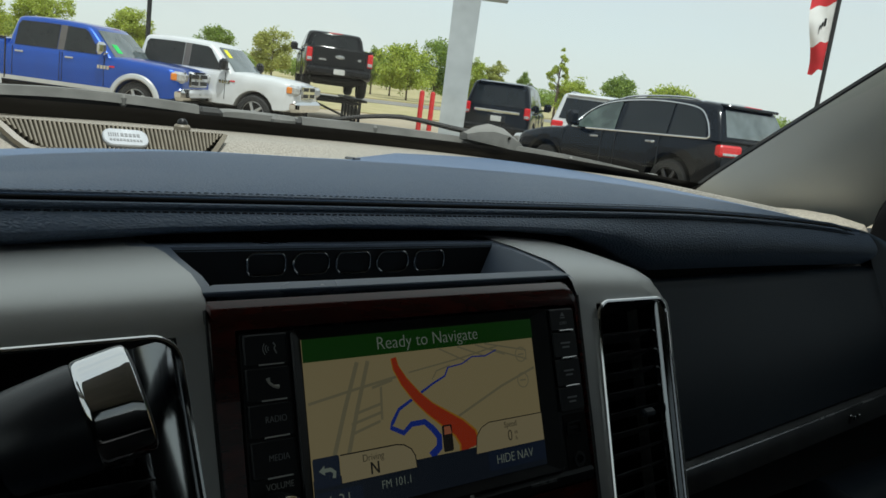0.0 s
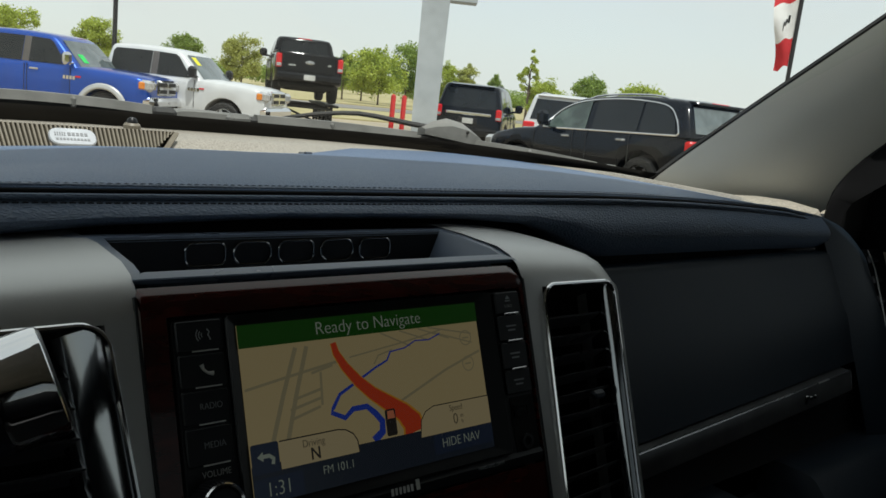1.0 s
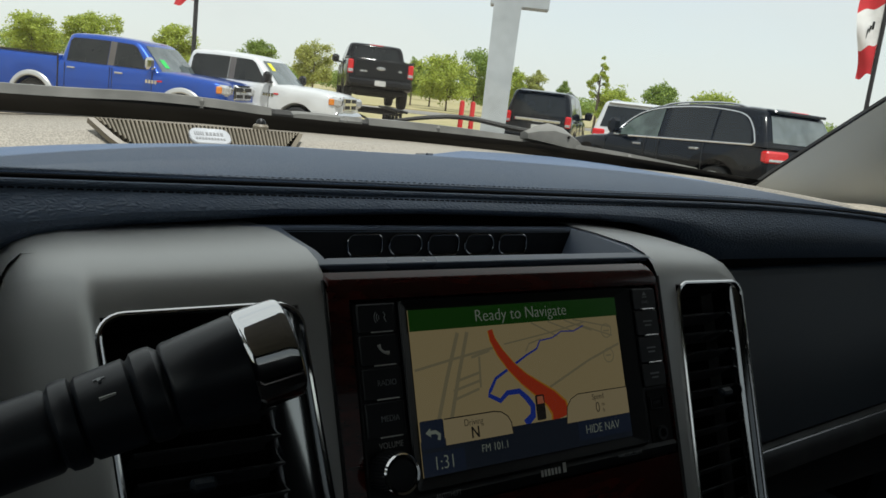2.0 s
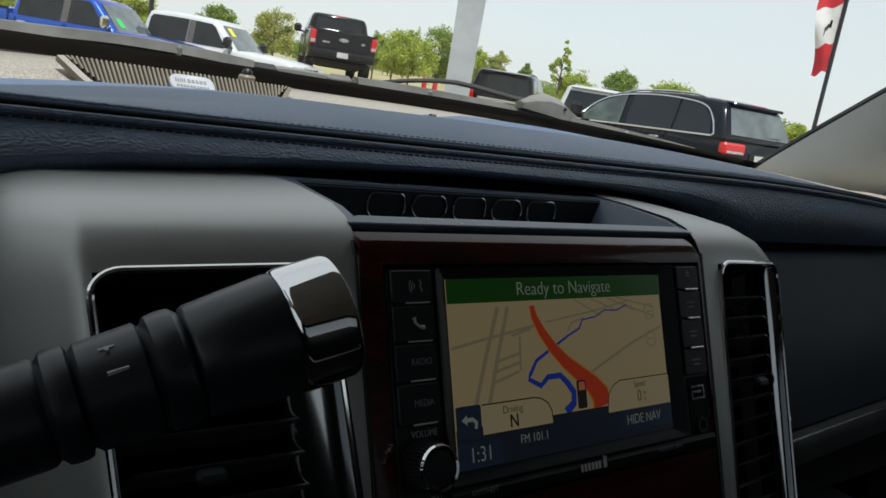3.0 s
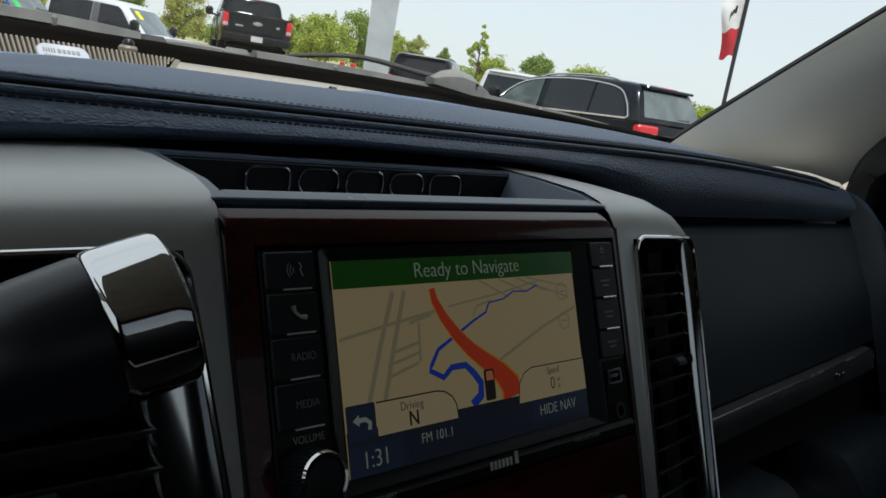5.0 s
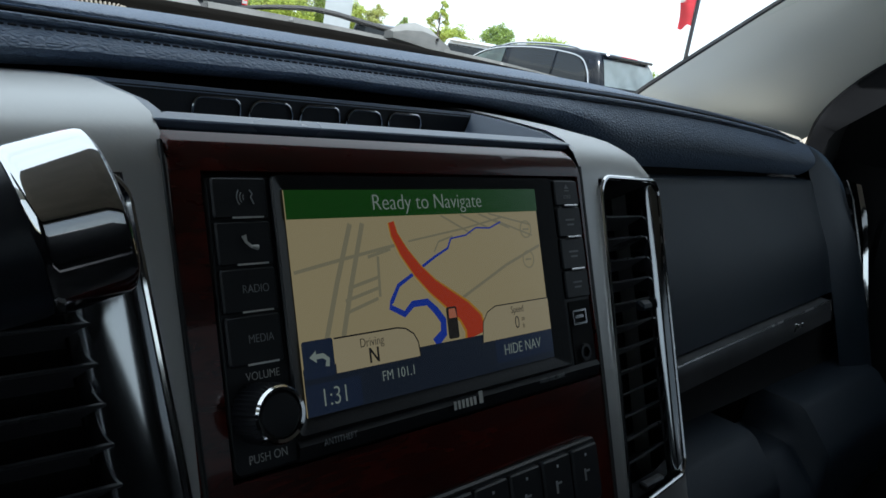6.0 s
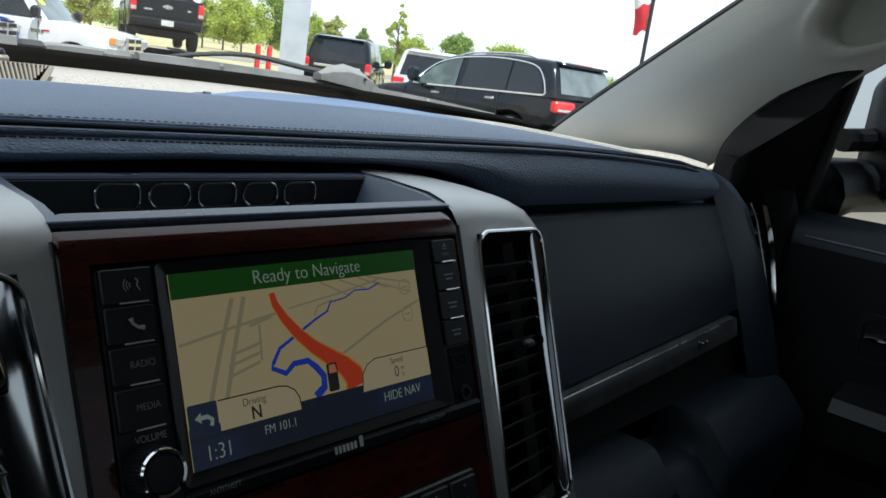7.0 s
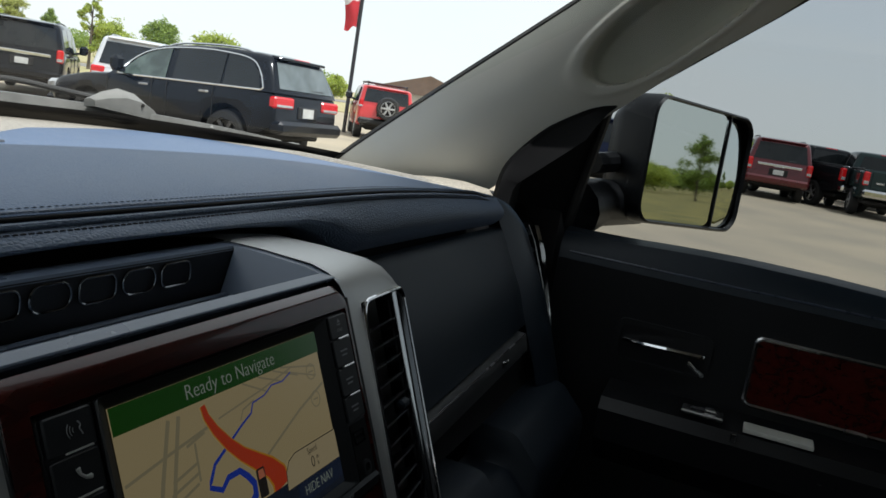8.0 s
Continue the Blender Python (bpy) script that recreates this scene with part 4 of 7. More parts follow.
GX = [0.236 + 0.0222 * i for i in range(21)]
g = Geo()
rows = []
for x in GX + [0.686, 0.690]:
    back = 0.002 if x == 0.686 else 0.014 if x == 0.690 else 0.0
    zb = strip_z(x) + 0.0095
    rows.append([(x, face_y(x, 1.3385) + 0.012 + back, 1.3390), (x, face_y(x, 1.3385) + 0.002 + back, 1.3388)] + [(x, face_y(x, z) + back, z) for z in [lerp(1.3370, zb, t) for t in (0, .04, .15, .3, .45, .6, .75, .9, .97, 1)]] + [(x, face_y(x, zb) + 0.012, zb - 0.001)])
g.grid(rows)
part("door", g, SOFT_BLACK, glove)
SX = [0.236 + 0.0205 * i for i in range(21)]
g = Geo()
rows = [[(x, face_y(x, strip_z(x)) + 0.006, strip_z(x) + 0.0078), (x, face_y(x, strip_z(x)) - 0.0045, strip_z(x) + 0.0072), (x, face_y(x, strip_z(x)) - 0.0060, strip_z(x) + 0.0055), (x, face_y(x, strip_z(x)) - 0.0085, strip_z(x) - 0.004), (x, face_y(x, strip_z(x)) - 0.0110, strip_z(x) - 0.0125), (x, face_y(x, strip_z(x)) + 0.004, strip_z(x) - 0.014)] for x in SX]
rows.append([(p[0] + 0.001, p[1] + 0.012, p[2]) for p in rows[-1]])
g.grid(rows)
part("trim_strip", g, surface("smoky grey trim", (0.085, 0.087, 0.09), 0.34, metal=0.5, color2=(0.055, 0.057, 0.06), scale=30, detail=3, bump=0.05, bump_scale=900), glove, "smoky grey trim strip")
g = Geo()
g.tube([(x, face_y(x, strip_z(x)) - 0.0052, strip_z(x) + 0.0072) for x in SX] + [(0.6475, face_y(0.646, strip_z(0.646)) - 0.007, strip_z(0.646) + 0.002), (0.6475, face_y(0.646, strip_z(0.646)) - 0.010, strip_z(0.646) - 0.011)], 0.0010, 6)
part("bright_edge", g, DULL_CHROME, glove)
g = Geo()
for k, h in ((0, 0.009), (1, 0.004), (2, 0.004)):
    xx = 0.546 + 0.009 * k
    g.box((xx, face_y(xx, strip_z(xx)) - 0.0092, strip_z(xx) - 0.003), (0.0035, 0.002, h), 0.0006)
part("emblem", g, DULL_CHROME, glove, "small bright emblem")
# fixed panel round it and shelf below
panel = thing("lower_dash_panel", "dark blue-black lower dash panel with open shelf notch", "dash panel")
g = Geo()
g.grid([[(x, 0.035, 1.203), (x, 0.030, 1.165), (x, 0.022, 1.152)] for x in (0.22, 0.70)])
g.grid([[(0.690 + 0.004, 0.100, 1.342), (0.72, 0.094, 1.342)], [(0.694, 0.03, 1.20), (0.72, 0.022, 1.20)], [(0.694, 0.02, 1.10), (0.72, 0.012, 1.10)]])
part("back", g, DARK, panel)


def notch(x):
    """How far the shelf's lip dips: an open hollow in its middle."""
    a, b = min(1, max(0, (x - 0.402) / 0.010)), min(1, max(0, (0.510 - x) / 0.012))
    return 0.034 * a * a * (3 - 2 * a) * b * b * (3 - 2 * b)


g = Geo()
g.grid([[(x, 0.030, 1.1525 - d), (x, -0.006, 1.1525 - d), (x, -0.014, 1.1515 - d), (x, -0.020, 1.1485 - d), (x, -0.044, 1.1235 - d), (x, -0.049, 1.1165 - d), (x, -0.051, 1.108 - d), (x, -0.052, 1.098 - d), (x, -0.050, 1.065), (x, -0.03, 1.00), (x, 0.05, 0.95)] for x, d in [(0.19 + 0.0033 * i, notch(0.19 + 0.0033 * i)) for i in range(163)]])
part("ledge", g, LEDGE, panel)
# lower stack body below the wood
g = Geo()
g.box((0, 0.0, 1.02), (0.42, 0.16, 0.22), 0.02)
part("console_body", g, DARK, panel)

# end vent by the door
svent = thing("air_vent", "narrow black air vent with chrome edge by the door", "air vent", "dash air vents")
g = Geo()
g.tube([(0.735, 0.0695, 1.343), (0.737, 0.059, 1.324), (0.738, 0.049, 1.298), (0.739, 0.038, 1.27), (0.741, 0.029, 1.241), (0.745, 0.014, 1.19), (0.752, 0.002, 1.14)], [0.0008, 0.0015, 0.0017, 0.0017, 0.0016, 0.0014, 0.001], 6)
part("surround", g, DULL_CHROME, svent)
g = Geo()
path = [(0.800, 0.073, 1.337, 0.004), (0.803, 0.066, 1.322, 0.008), (0.803, 0.058, 1.305, 0.009), (0.803, 0.050, 1.279, 0.006), (0.800, 0.037, 1.231, 0.0025), (0.795, 0.024, 1.19, 0.002), (0.785, 0.006, 1.13, 0.002)]
g.grid([[(x - w, y + 0.004, z), (x - w * 0.6, y - 0.001, z), (x, y, z), (x + 0.006, y + 0.010, z)] for x, y, z, w in path])
part("edge_bar", g, CHROME, svent, "chrome edge bar")
g = Geo()
g.grid([[(0.738, y - 0.002, z), (0.745, y + 0.02, z), (x + 0.004, y + 0.02, z), (x + 0.03, y + 0.008, z)] for x, y, z, w in path])
part("box", g, DARK, svent)
for k in range(9):
    z = 1.328 - 0.0225 * k
    y = table(z, [(1.13, 0.006), (1.19, 0.024), (1.231, 0.037), (1.279, 0.050), (1.337, 0.073)])
    g = Geo()
    g.box((0.768, y + 0.010, z), (0.048, 0.010, 0.0020), 0.0006, rot=Euler((0.5, 0, 0.1)))
    part("slat", g, BLACK, svent)

# ---- speaker grille at the foot of the glass ----
spk = thing("speaker_grille", "taupe slatted speaker grille set into the dash top", "speaker grille")
SPK = Matrix(((1, 0, 0, -0.030), (0, 0.74, -0.673, 0.4240), (0, 0.673, 0.74, 1.3765), (0, 0, 0, 1)))      # x right, y up the face, z outward
SB, ST, SH = 0.078, 0.097, 0.0310           # half width at the foot and at the head, height up the face
g = Geo()
outer = [(-SB * 0.88, -0.002), (SB * 0.88, -0.002), (SB + 0.001, 0.0015), (SB + 0.009, 0.010), (ST + 0.005, SH), (-ST - 0.005, SH), (-SB - 0.009, 0.010), (-SB - 0.001, 0.0015)]
inner = [(-SB * 0.87, 0.0015), (SB * 0.87, 0.0015), (SB - 0.002, 0.0045), (SB + 0.005, 0.012), (ST, SH), (-ST, SH), (-SB - 0.005, 0.012), (-SB + 0.002, 0.0045)]
g.grid([[tuple(SPK @ Vector((a, b, z))) for a, b in o] for o, z in ((outer, -0.002), (outer, 0.004), (inner, 0.005), (inner, -0.002))], closed=True)
part("frame", g, GRILLE, spk)
g = Geo()
g.add([tuple(SPK @ Vector((a, b, -0.0015))) for a, b in inner], [tuple(range(len(inner)))])
part("backing", g, DARK, spk)
n = 52
for k in range(n):
    s = (k + 0.5) / n * 2 - 1
    foot = 0.001 + 0.9 * SH * max(0.0, (abs(s) * ST - SB * 0.86) / (ST - SB * 0.86)) ** 1.2
    g = Geo()
    rows = []
    for t in (0.0, 0.3, 0.7, 1.0):
        a, b = ST * s * lerp(0.965, 1.0, t), lerp(foot, SH, t)
        rows.append([tuple(SPK @ Vector(p)) for p in ((a - 0.0013, b, 0), (a - 0.0010, b, 0.0052), (a - 0.0005, b, 0.0058), (a + 0.0005, b, 0.0058), (a + 0.0010, b, 0.0052), (a + 0.0013, b, 0))])
    g.grid(rows, closed=True)
    part("slat", g, GRILLE, spk)
BM = SPK @ Matrix.Translation((0.002, 0.0150, 0.005)) @ Matrix.Diagonal((0.87, 0.85, 1, 1))
g = Geo()
g.prism(rrect(-0.0225, -0.0115, 0.0225, 0.0115, 0.0095, 6), 0.004, BM, edge=0.001)
badge = part("badge", g, BADGE, spk, "pale oval badge with unreadable print")
g = Geo()
for k in range(5):
    g.box((-0.0165 + 0.0022 * k, 0.0025, 0.0042), (0.0011, 0.0046, 0.0004), m=BM)
for k in range(5):
    g.box((-0.0035 + 0.0040 * k, 0.0025, 0.0042), (0.0028, 0.0042, 0.0004), m=BM)
for k in range(10):
    g.box((-0.0155 + 0.0033 * k, -0.0045, 0.0042), (0.0022, 0.0026, 0.0004), m=BM)
tagged(part("print_bar", g, GREY_MARK, badge, smooth=0), kind="stuff")

sensor = thing("light_sensor", "small dark domed sunlight sensor on the dash top", "sensor", at=Matrix.Translation((0.031, 0.456, 1.403)))
g = Geo()
g.lathe([(0.0, -0.004), (0.0075, -0.004), (0.0078, 0.001), (0.0062, 0.003), (0.0, 0.0035)], 20)
part("base", g, GRILLE, sensor)
g = Geo()
g.lathe([(0.0050, 0.003), (0.0046, 0.006), (0.0030, 0.008), (0.0, 0.0088)], 18)
part("dome", g, BLACK, sensor)

# ---- gear lever on the steering column ----
lever = thing("gear_lever", "black column gear lever with chrome-capped knob", "gear lever")
A0, A1 = Vector((-0.3515, -0.047, 1.300)), Vector((-0.1645, -0.070, 1.363))
AX = (A1 - A0).normalized()


def along(d):
    """A point d metres back from the knob's end."""
    return A1 - AX * d


g = Geo()
g.tube([A0, along(0.12), along(0.0795), along(0.0780), along(0.0765)], [0.0126, 0.0132, 0.0138, 0.0135, 0.0122], 32)
part("shaft", g, LEVER, lever)
g = Geo()
g.tube([along(0.0772), along(0.0762), along(0.0752), along(0.0735), along(0.0712), along(0.0698), along(0.0690)], [0.0122, 0.0130, 0.0143, 0.0146, 0.0146, 0.0142, 0.0122], 32)
part("collar", g, LEVER, lever)
g = Geo()
g.tube([along(0.0695), along(0.0685), along(0.0675), along(0.060), along(0.0530), along(0.0518)], [0.0122, 0.0128, 0.0139, 0.0143, 0.0146, 0.0130], 32)
sleeve = part("sleeve", g, LEVER, lever)
g = Geo()
g.tube([along(0.0525), along(0.0512), along(0.0502), along(0.0480), along(0.0462), along(0.0440), along(0.0425), along(0.0415)], [0.0130, 0.0138, 0.0152, 0.0156, 0.0157, 0.0155, 0.0142, 0.0132], 36)
part("collar", g, LEVER, lever)
g = Geo()
g.tube([along(0.0422), along(0.0412), along(0.0402), along(0.030), along(0.018), along(0.0168), along(0.016)], [0.0130, 0.0146, 0.0152, 0.0161, 0.0170, 0.0168, 0.0160], 36)
part("knob", g, LEVER, lever)
g = Geo()
g.tube([along(0.0165), along(0.0160), along(0.0145), along(0.0035), along(0.0016), along(0.0005), along(0.0)], [0.0168, 0.0173, 0.0176, 0.0177, 0.0176, 0.0172, 0.0164], 48)
part("cap", g, CHROME, lever, "polished chrome cap")
g = Geo()
g.tube([along(0.0002), along(-0.0004), along(-0.0007)], [0.0164, 0.0158, 0.0140], 36)
part("end_button", g, LEVER, lever)
g = Geo()
s1 = AX.cross(Vector((0, 0, 1))).normalized()
up1 = s1.cross(AX).normalized()
c = along(0.0595) + (s1 * 0.72 + up1 * 0.62).normalized() * 0.0139
g.box(c, (0.0050, 0.0012, 0.0012), rot=AX.to_track_quat("X", "Z"))
part("minus_mark", g, WHITE_MARK, sleeve, "small pale minus mark", smooth=0)
g = Geo()
c = along(0.0605) + (s1 * 0.36 + up1 * 0.92).normalized() * 0.0141
g.box(c, (0.0036, 0.0010, 0.0008), rot=AX.to_track_quat("X", "Z"))
g.box(c, (0.0010, 0.0034, 0.0008), rot=AX.to_track_quat("X", "Z"))
part("plus_mark", g, GREY_MARK, sleeve, "small grey plus mark", smooth=0)

# ---- windshield pillar on the passenger's side ----
pillar = thing("pillar_trim", "pale grey plastic pillar trim with moulded grab handle", "pillar trim")
PA = [(0.648, 0.325, 1.375), (0.655, 0.29, 1.411), (0.672, 0.20, 1.492), (0.70, 0.047, 1.626), (0.715, -0.09, 1.745), (0.72, -0.17, 1.815)]
PB = [(0.752, 0.165, 1.352), (0.761, 0.124, 1.390), (0.770, 0.083, 1.427), (0.779, 0.042, 1.465), (0.788, 0.001, 1.502), (0.797, -0.040, 1.540), (0.80, -0.090, 1.583), (0.80, -0.20, 1.672), (0.79, -0.33, 1.815)]
g = Geo()
NS, NT = 170, 84


def pcurve(rows, s):
    k = s * (len(rows) - 1)
    i = min(int(k), len(rows) - 2)
    pts = [Vector(rows[max(0, min(len(rows) - 1, j))]) for j in (i - 1, i, i + 1, i + 2)]
    f = k - i
    return 0.5 * ((2 * pts[1]) + (pts[2] - pts[0]) * f + (2 * pts[0] - 5 * pts[1] + 4 * pts[2] - pts[3]) * f * f + (3 * pts[1] - pts[0] - 3 * pts[2] + pts[3]) * f ** 3)


def smooth_line(pts, n):
    return [tuple(pcurve(pts, i / n)) for i in range(n + 1)]


rows = []
for i in range(NS + 1):
    a, b = pcurve(PA, i / NS), pcurve(PB, i / NS)
    row = []
    for j in range(NT + 1):
        t = j / NT
        p = a.lerp(b, t)
        p.x -= 0.015 * math.sin(math.pi * t)
        # hand hold: a long smooth hollow, leaving the handle's bar beside the door
        e = Vector((p.y + 0.066, p.z - 1.632))
        ln, wd = e.dot(Vector((-0.727, 0.686))), e.dot(Vector((0.686, 0.727)))
        q = (abs(ln) / 0.135) ** 2.6 + (abs(wd) / 0.038) ** 2.2
        if q < 1:
            dep = min(1, (1 - q) / (0.16 if wd < 0 else 0.16 + 0.3 * min(1, wd / 0.03)))
            p.x += 0.036 * dep * dep * (3 - 2 * dep)
        elif q < 1.6:
            p.x -= 0.0022 * math.sin(math.pi * (q - 1) / 0.6) ** 2
        row.append(tuple(p))
    row.append((row[-1][0] + 0.03, row[-1][1] + 0.016, row[-1][2]))
    row.insert(0, (row[0][0] + 0.03, row[0][1] + 0.01, row[0][2] + 0.004))
    rows.append(row)
g.grid(rows)
part("cover", g, GREY_TRIM, pillar, smooth=60)
g = Geo()
g.tube([Vector(p) + Vector((0.003, 0.003, 0.001)) for p in [pcurve(PA, i / 30) for i in range(31)]], 0.0042, 6)
part("edge_seal", g, RUBBER, pillar, "black rubber edge seal")
# driver's side: the same, plain
g = Geo()
g.grid([[(-p.x - 0.1, p.y, p.z) for p in (pcurve(PA, s), pcurve(PA, s).lerp(pcurve(PB, s), 0.5) - Vector((0.03, 0, 0)), pcurve(PB, s))] for s in [i / 10 for i in range(11)]])
tagged(part("pillar_left", g, GREY_TRIM), "pale grey plastic windshield pillar cover", "pillar trim", kind="structure")

# ---- passenger's door ----
door = thing("door_1", "closed dark passenger door with tinted window and wood inlay", "car door", kind="structure")
g = Geo()
sec = [(0.905, 1.325), (0.895, 1.334), (0.872, 1.337), (0.850, 1.331), (0.838, 1.316), (0.835, 1.295), (0.838, 1.26), (0.842, 1.10), (0.842, 0.80)]
DOOR_Y = (0.045, 0.03, 0.0, -0.05, -0.1, -0.15, -0.2, -0.3, -0.4, -0.7, -1.1)
g.grid([[(x, y, z) for x, z in sec[5:]] for y in DOOR_Y])
part("panel", g, BLACK, door)
g = Geo()
g.grid([[(x, y, z + 0.006 * math.sin(math.pi * min(1, max(0, (-0.03 - y) / 0.37)))) for x, z in sec[:5]] + [(sec[5][0], y, sec[5][1])] for y in DOOR_Y])
part("sill_pad", g, SOFT_BLACK, door, "blue-black padded window sill")
g = Geo()
g.tube([(0.8355, y, 1.306) for y in (0.03, -0.2, -0.5, -1.0)], 0.0016, 6)
part("seam_cord", g, SEAM_BLACK, door)
# outer skin and lower frame so that the opening has depth
g = Geo()
g.box((0.955, -0.45, 1.02), (0.07, 1.3, 0.60), 0.02)
part("outer_skin", g, BLACK, door)
g = Geo()
g.add([(0.895, 0.052, 1.322), (0.905, -1.0, 1.322), (0.83, -1.0, 1.80), (0.815, -0.36, 1.80), (0.845, 0.012, 1.515)], [(0, 1, 2, 3, 4)])
o = part("window_pane", g, TINTED, door, "tinted side window glass", smooth=0)
o.visible_shadow = False
g = Geo()
g.tube([(0.893, 0.056, 1.318), (0.868, 0.036, 1.42), (0.843, 0.016, 1.515)], 0.008, 8)
g.tube([(0.843, 0.013, 1.515), (0.825, -0.17, 1.655), (0.81, -0.35, 1.80)], 0.006, 8)
part("window_channel", g, RUBBER, door, "black rubber window channel")
g = Geo()
g.grid([[(0.872, 0.05, 1.42), (0.845, 0.016, 1.512), (0.827, -0.17, 1.652), (0.812, -0.35, 1.797)], [(0.83, 0.12, 1.45), (0.835, 0.045, 1.565), (0.822, -0.14, 1.70), (0.808, -0.32, 1.84)]])
part("window_frame", g, BLACK, door)
g = Geo()
g.grid([[(0.815, 0.14, 1.345), (0.80, 0.115, 1.40), (0.80, 0.06, 1.47), (0.825, 0.012, 1.53)], [(0.885, 0.058, 1.325), (0.870, 0.040, 1.40), (0.852, 0.025, 1.47), (0.838, 0.014, 1.53)]])
g.grid([[(0.815, 0.14, 1.36), (0.82, 0.05, 1.36), (0.84, 0.045, 1.335)], [(0.815, 0.14, 0.9), (0.835, 0.045, 0.9), (0.842, 0.045, 0.9)]])
brim = smooth_line([(0.696, 0.110, 1.335), (0.701, 0.108, 1.390), (0.717, 0.104, 1.418), (0.733, 0.087, 1.448), (0.749, 0.061, 1.477), (0.764, 0.026, 1.502), (0.780, 0.002, 1.515), (0.800, -0.029, 1.548)], 22)
seat = smooth_line([(0.840, 0.120, 1.335), (0.830, 0.115, 1.390), (0.820, 0.100, 1.430), (0.815, 0.075, 1.465), (0.820, 0.045, 1.490), (0.830, 0.025, 1.510), (0.835, 0.012, 1.525), (0.835, 0.000, 1.548)], 22)
inside, cover = Vector((-0.235, -0.286, 1.45)), []
for i, p in enumerate(brim):
    q = Vector((0.752 + 0.239 * (p[2] - 1.352), 0.159 - 1.09 * (p[2] - 1.352), p[2] - 0.008))
    q = inside.lerp(q, lerp(0.955, 0.992, i / 22))
    q = Vector((max(q.x, p[0] + 0.006), min(q.y, p[1] - 0.012), q.z))
    cover.append(tuple((Vector(p) + Vector((0.004, -0.002, -0.005))).lerp(q, min(1.0, max(0.0, (20 - i) / 8)))))
g.grid([[tuple(Vector(p) + Vector(w)) for p in brim] for w in ((0.030, 0.014, 0), (0.004, 0.003, 0.002), (0.0, 0.0, 0.0), (0.003, -0.004, -0.003))] + [cover, seat])
part("corner_panel", g, DARK, door, "black triangular mirror corner panel")
# inner handle
g = Geo()
g.ring_plate(rrect(-0.185, 1.168, -0.055, 1.232, 0.012), rrect(-0.178, 1.175, -0.062, 1.225, 0.009), 0.006, Matrix(((0, 0, -1, 0.8405), (1, 0, 0, 0), (0, 1, 0, 0), (0, 0, 0, 1))))
recess = part("handle_recess", g, BLACK, door)
g = Geo()
g.tube([(0.836, -0.066, 1.2015), (0.828, -0.085, 1.203), (0.822, -0.12, 1.205), (0.820, -0.165, 1.2065), (0.826, -0.176, 1.206)], [0.002, 0.0035, 0.004, 0.0045, 0.003], 8)
part("door_handle", g, CHROME, recess, "slim chrome inner door handle")
g = Geo()
g.tube([(0.829, -0.158, 1.194), (0.826, -0.17, 1.186), (0.829, -0.18, 1.179)], 0.003, 6)
part("lock_lever", g, DULL_CHROME, recess)
# wood inlay and its chrome rim
WD = Matrix(((0, 0, -1, 0.8395), (-1, 0, 0, 0), (0, 1, 0, 0), (0, 0, 0, 1)))
g = Geo()
g.prism([(a, b) for a, b in rrect(0.238, 1.158, 0.70, 1.246, 0.008)], 0.005, WD, edge=0.001)
part("wood_inlay", g, WOOD, door, "glossy dark red wood inlay")
g = Geo()
g.tube([tuple(WD @ Vector((a, b, 0.005))) for a, b in rrect(0.236, 1.156, 0.702, 1.248, 0.009)], 0.003, 6, closed=True)
part("inlay_rim", g, DULL_CHROME, door, "dull chrome rim")
# armrest with switch, reflector strip and pull
g = Geo()
g.grid([[(0.845, y, 1.142), (0.815, y, 1.137), (0.785, y, 1.13), (0.775, y, 1.115), (0.785, y, 1.07), (0.842, y, 1.02)] for y in (-0.06, -0.10, -0.16, -0.3, -0.6, -1.0)])
g.add([(0.845, -0.06, 1.142), (0.815, -0.06, 1.137), (0.785, -0.06, 1.13), (0.775, -0.06, 1.115), (0.785, -0.06, 1.07), (0.842, -0.06, 1.02)], [(0, 1, 2, 3, 4, 5)])
rest = part("armrest", g, BLACK, door)
g = Geo()
g.box((0.800, -0.19, 1.139), (0.03, 0.055, 0.007), 0.002)
g.box((0.797, -0.20, 1.144), (0.014, 0.016, 0.008), 0.002)
part("window_switch", g, DULL_CHROME, rest)
g = Geo()
g.box((0.800, -0.285, 1.136), (0.03, 0.085, 0.006), 0.001)
part("switch_plate", g, GREY_TRIM, rest)
g = Geo()
g.box((0.778, -0.233, 1.125), (0.006, 0.007, 0.012), 0.001)
g.box((0.782, -0.342, 1.10), (0.006, 0.007, 0.010), 0.001)
part("clip", g, CHROME, rest)

# ---- passenger's side mirror ----
mirror = thing("side_mirror", "large black tow mirror with main and convex glass", "side mirror")
E = Vector((0.87, -0.49, 0)).normalized()
NRM = E.cross(Vector((0, 0, 1))).normalized()
MM = Matrix(((E.x, 0, NRM.x, 1.083), (E.y, 0, NRM.y, -0.106), (0, 1, 0, 1.446), (0, 0, 0, 1))) @ Euler((radians(-2.3), 0, radians(-2))).to_matrix().to_4x4()
g = Geo()
rings = []
for k, (gr, zz_, ox) in enumerate(((0.0, 0.003, 0), (0.003, 0.0, 0), (0.005, -0.015, 0), (0.004, -0.05, -0.004), (-0.02, -0.085, -0.012), (-0.05, -0.10, -0.02))):
    rings.append([(a + ox, b, zz_) for a, b in rrect(-0.146 - gr, -0.094 - gr, 0.124 + gr, 0.094 + gr, 0.030 + gr * 0.4, 5)])
inner = rrect(-0.1435, -0.0915, 0.1215, 0.0915, 0.028, 5)
g.grid([[(a, b, -0.004) for a, b in inner]] + rings, closed=True, m=MM)
g.add(rings[-1], [tuple(range(len(rings[-1])))], MM)
part("housing", g, BLACK, mirror)
g = Geo()
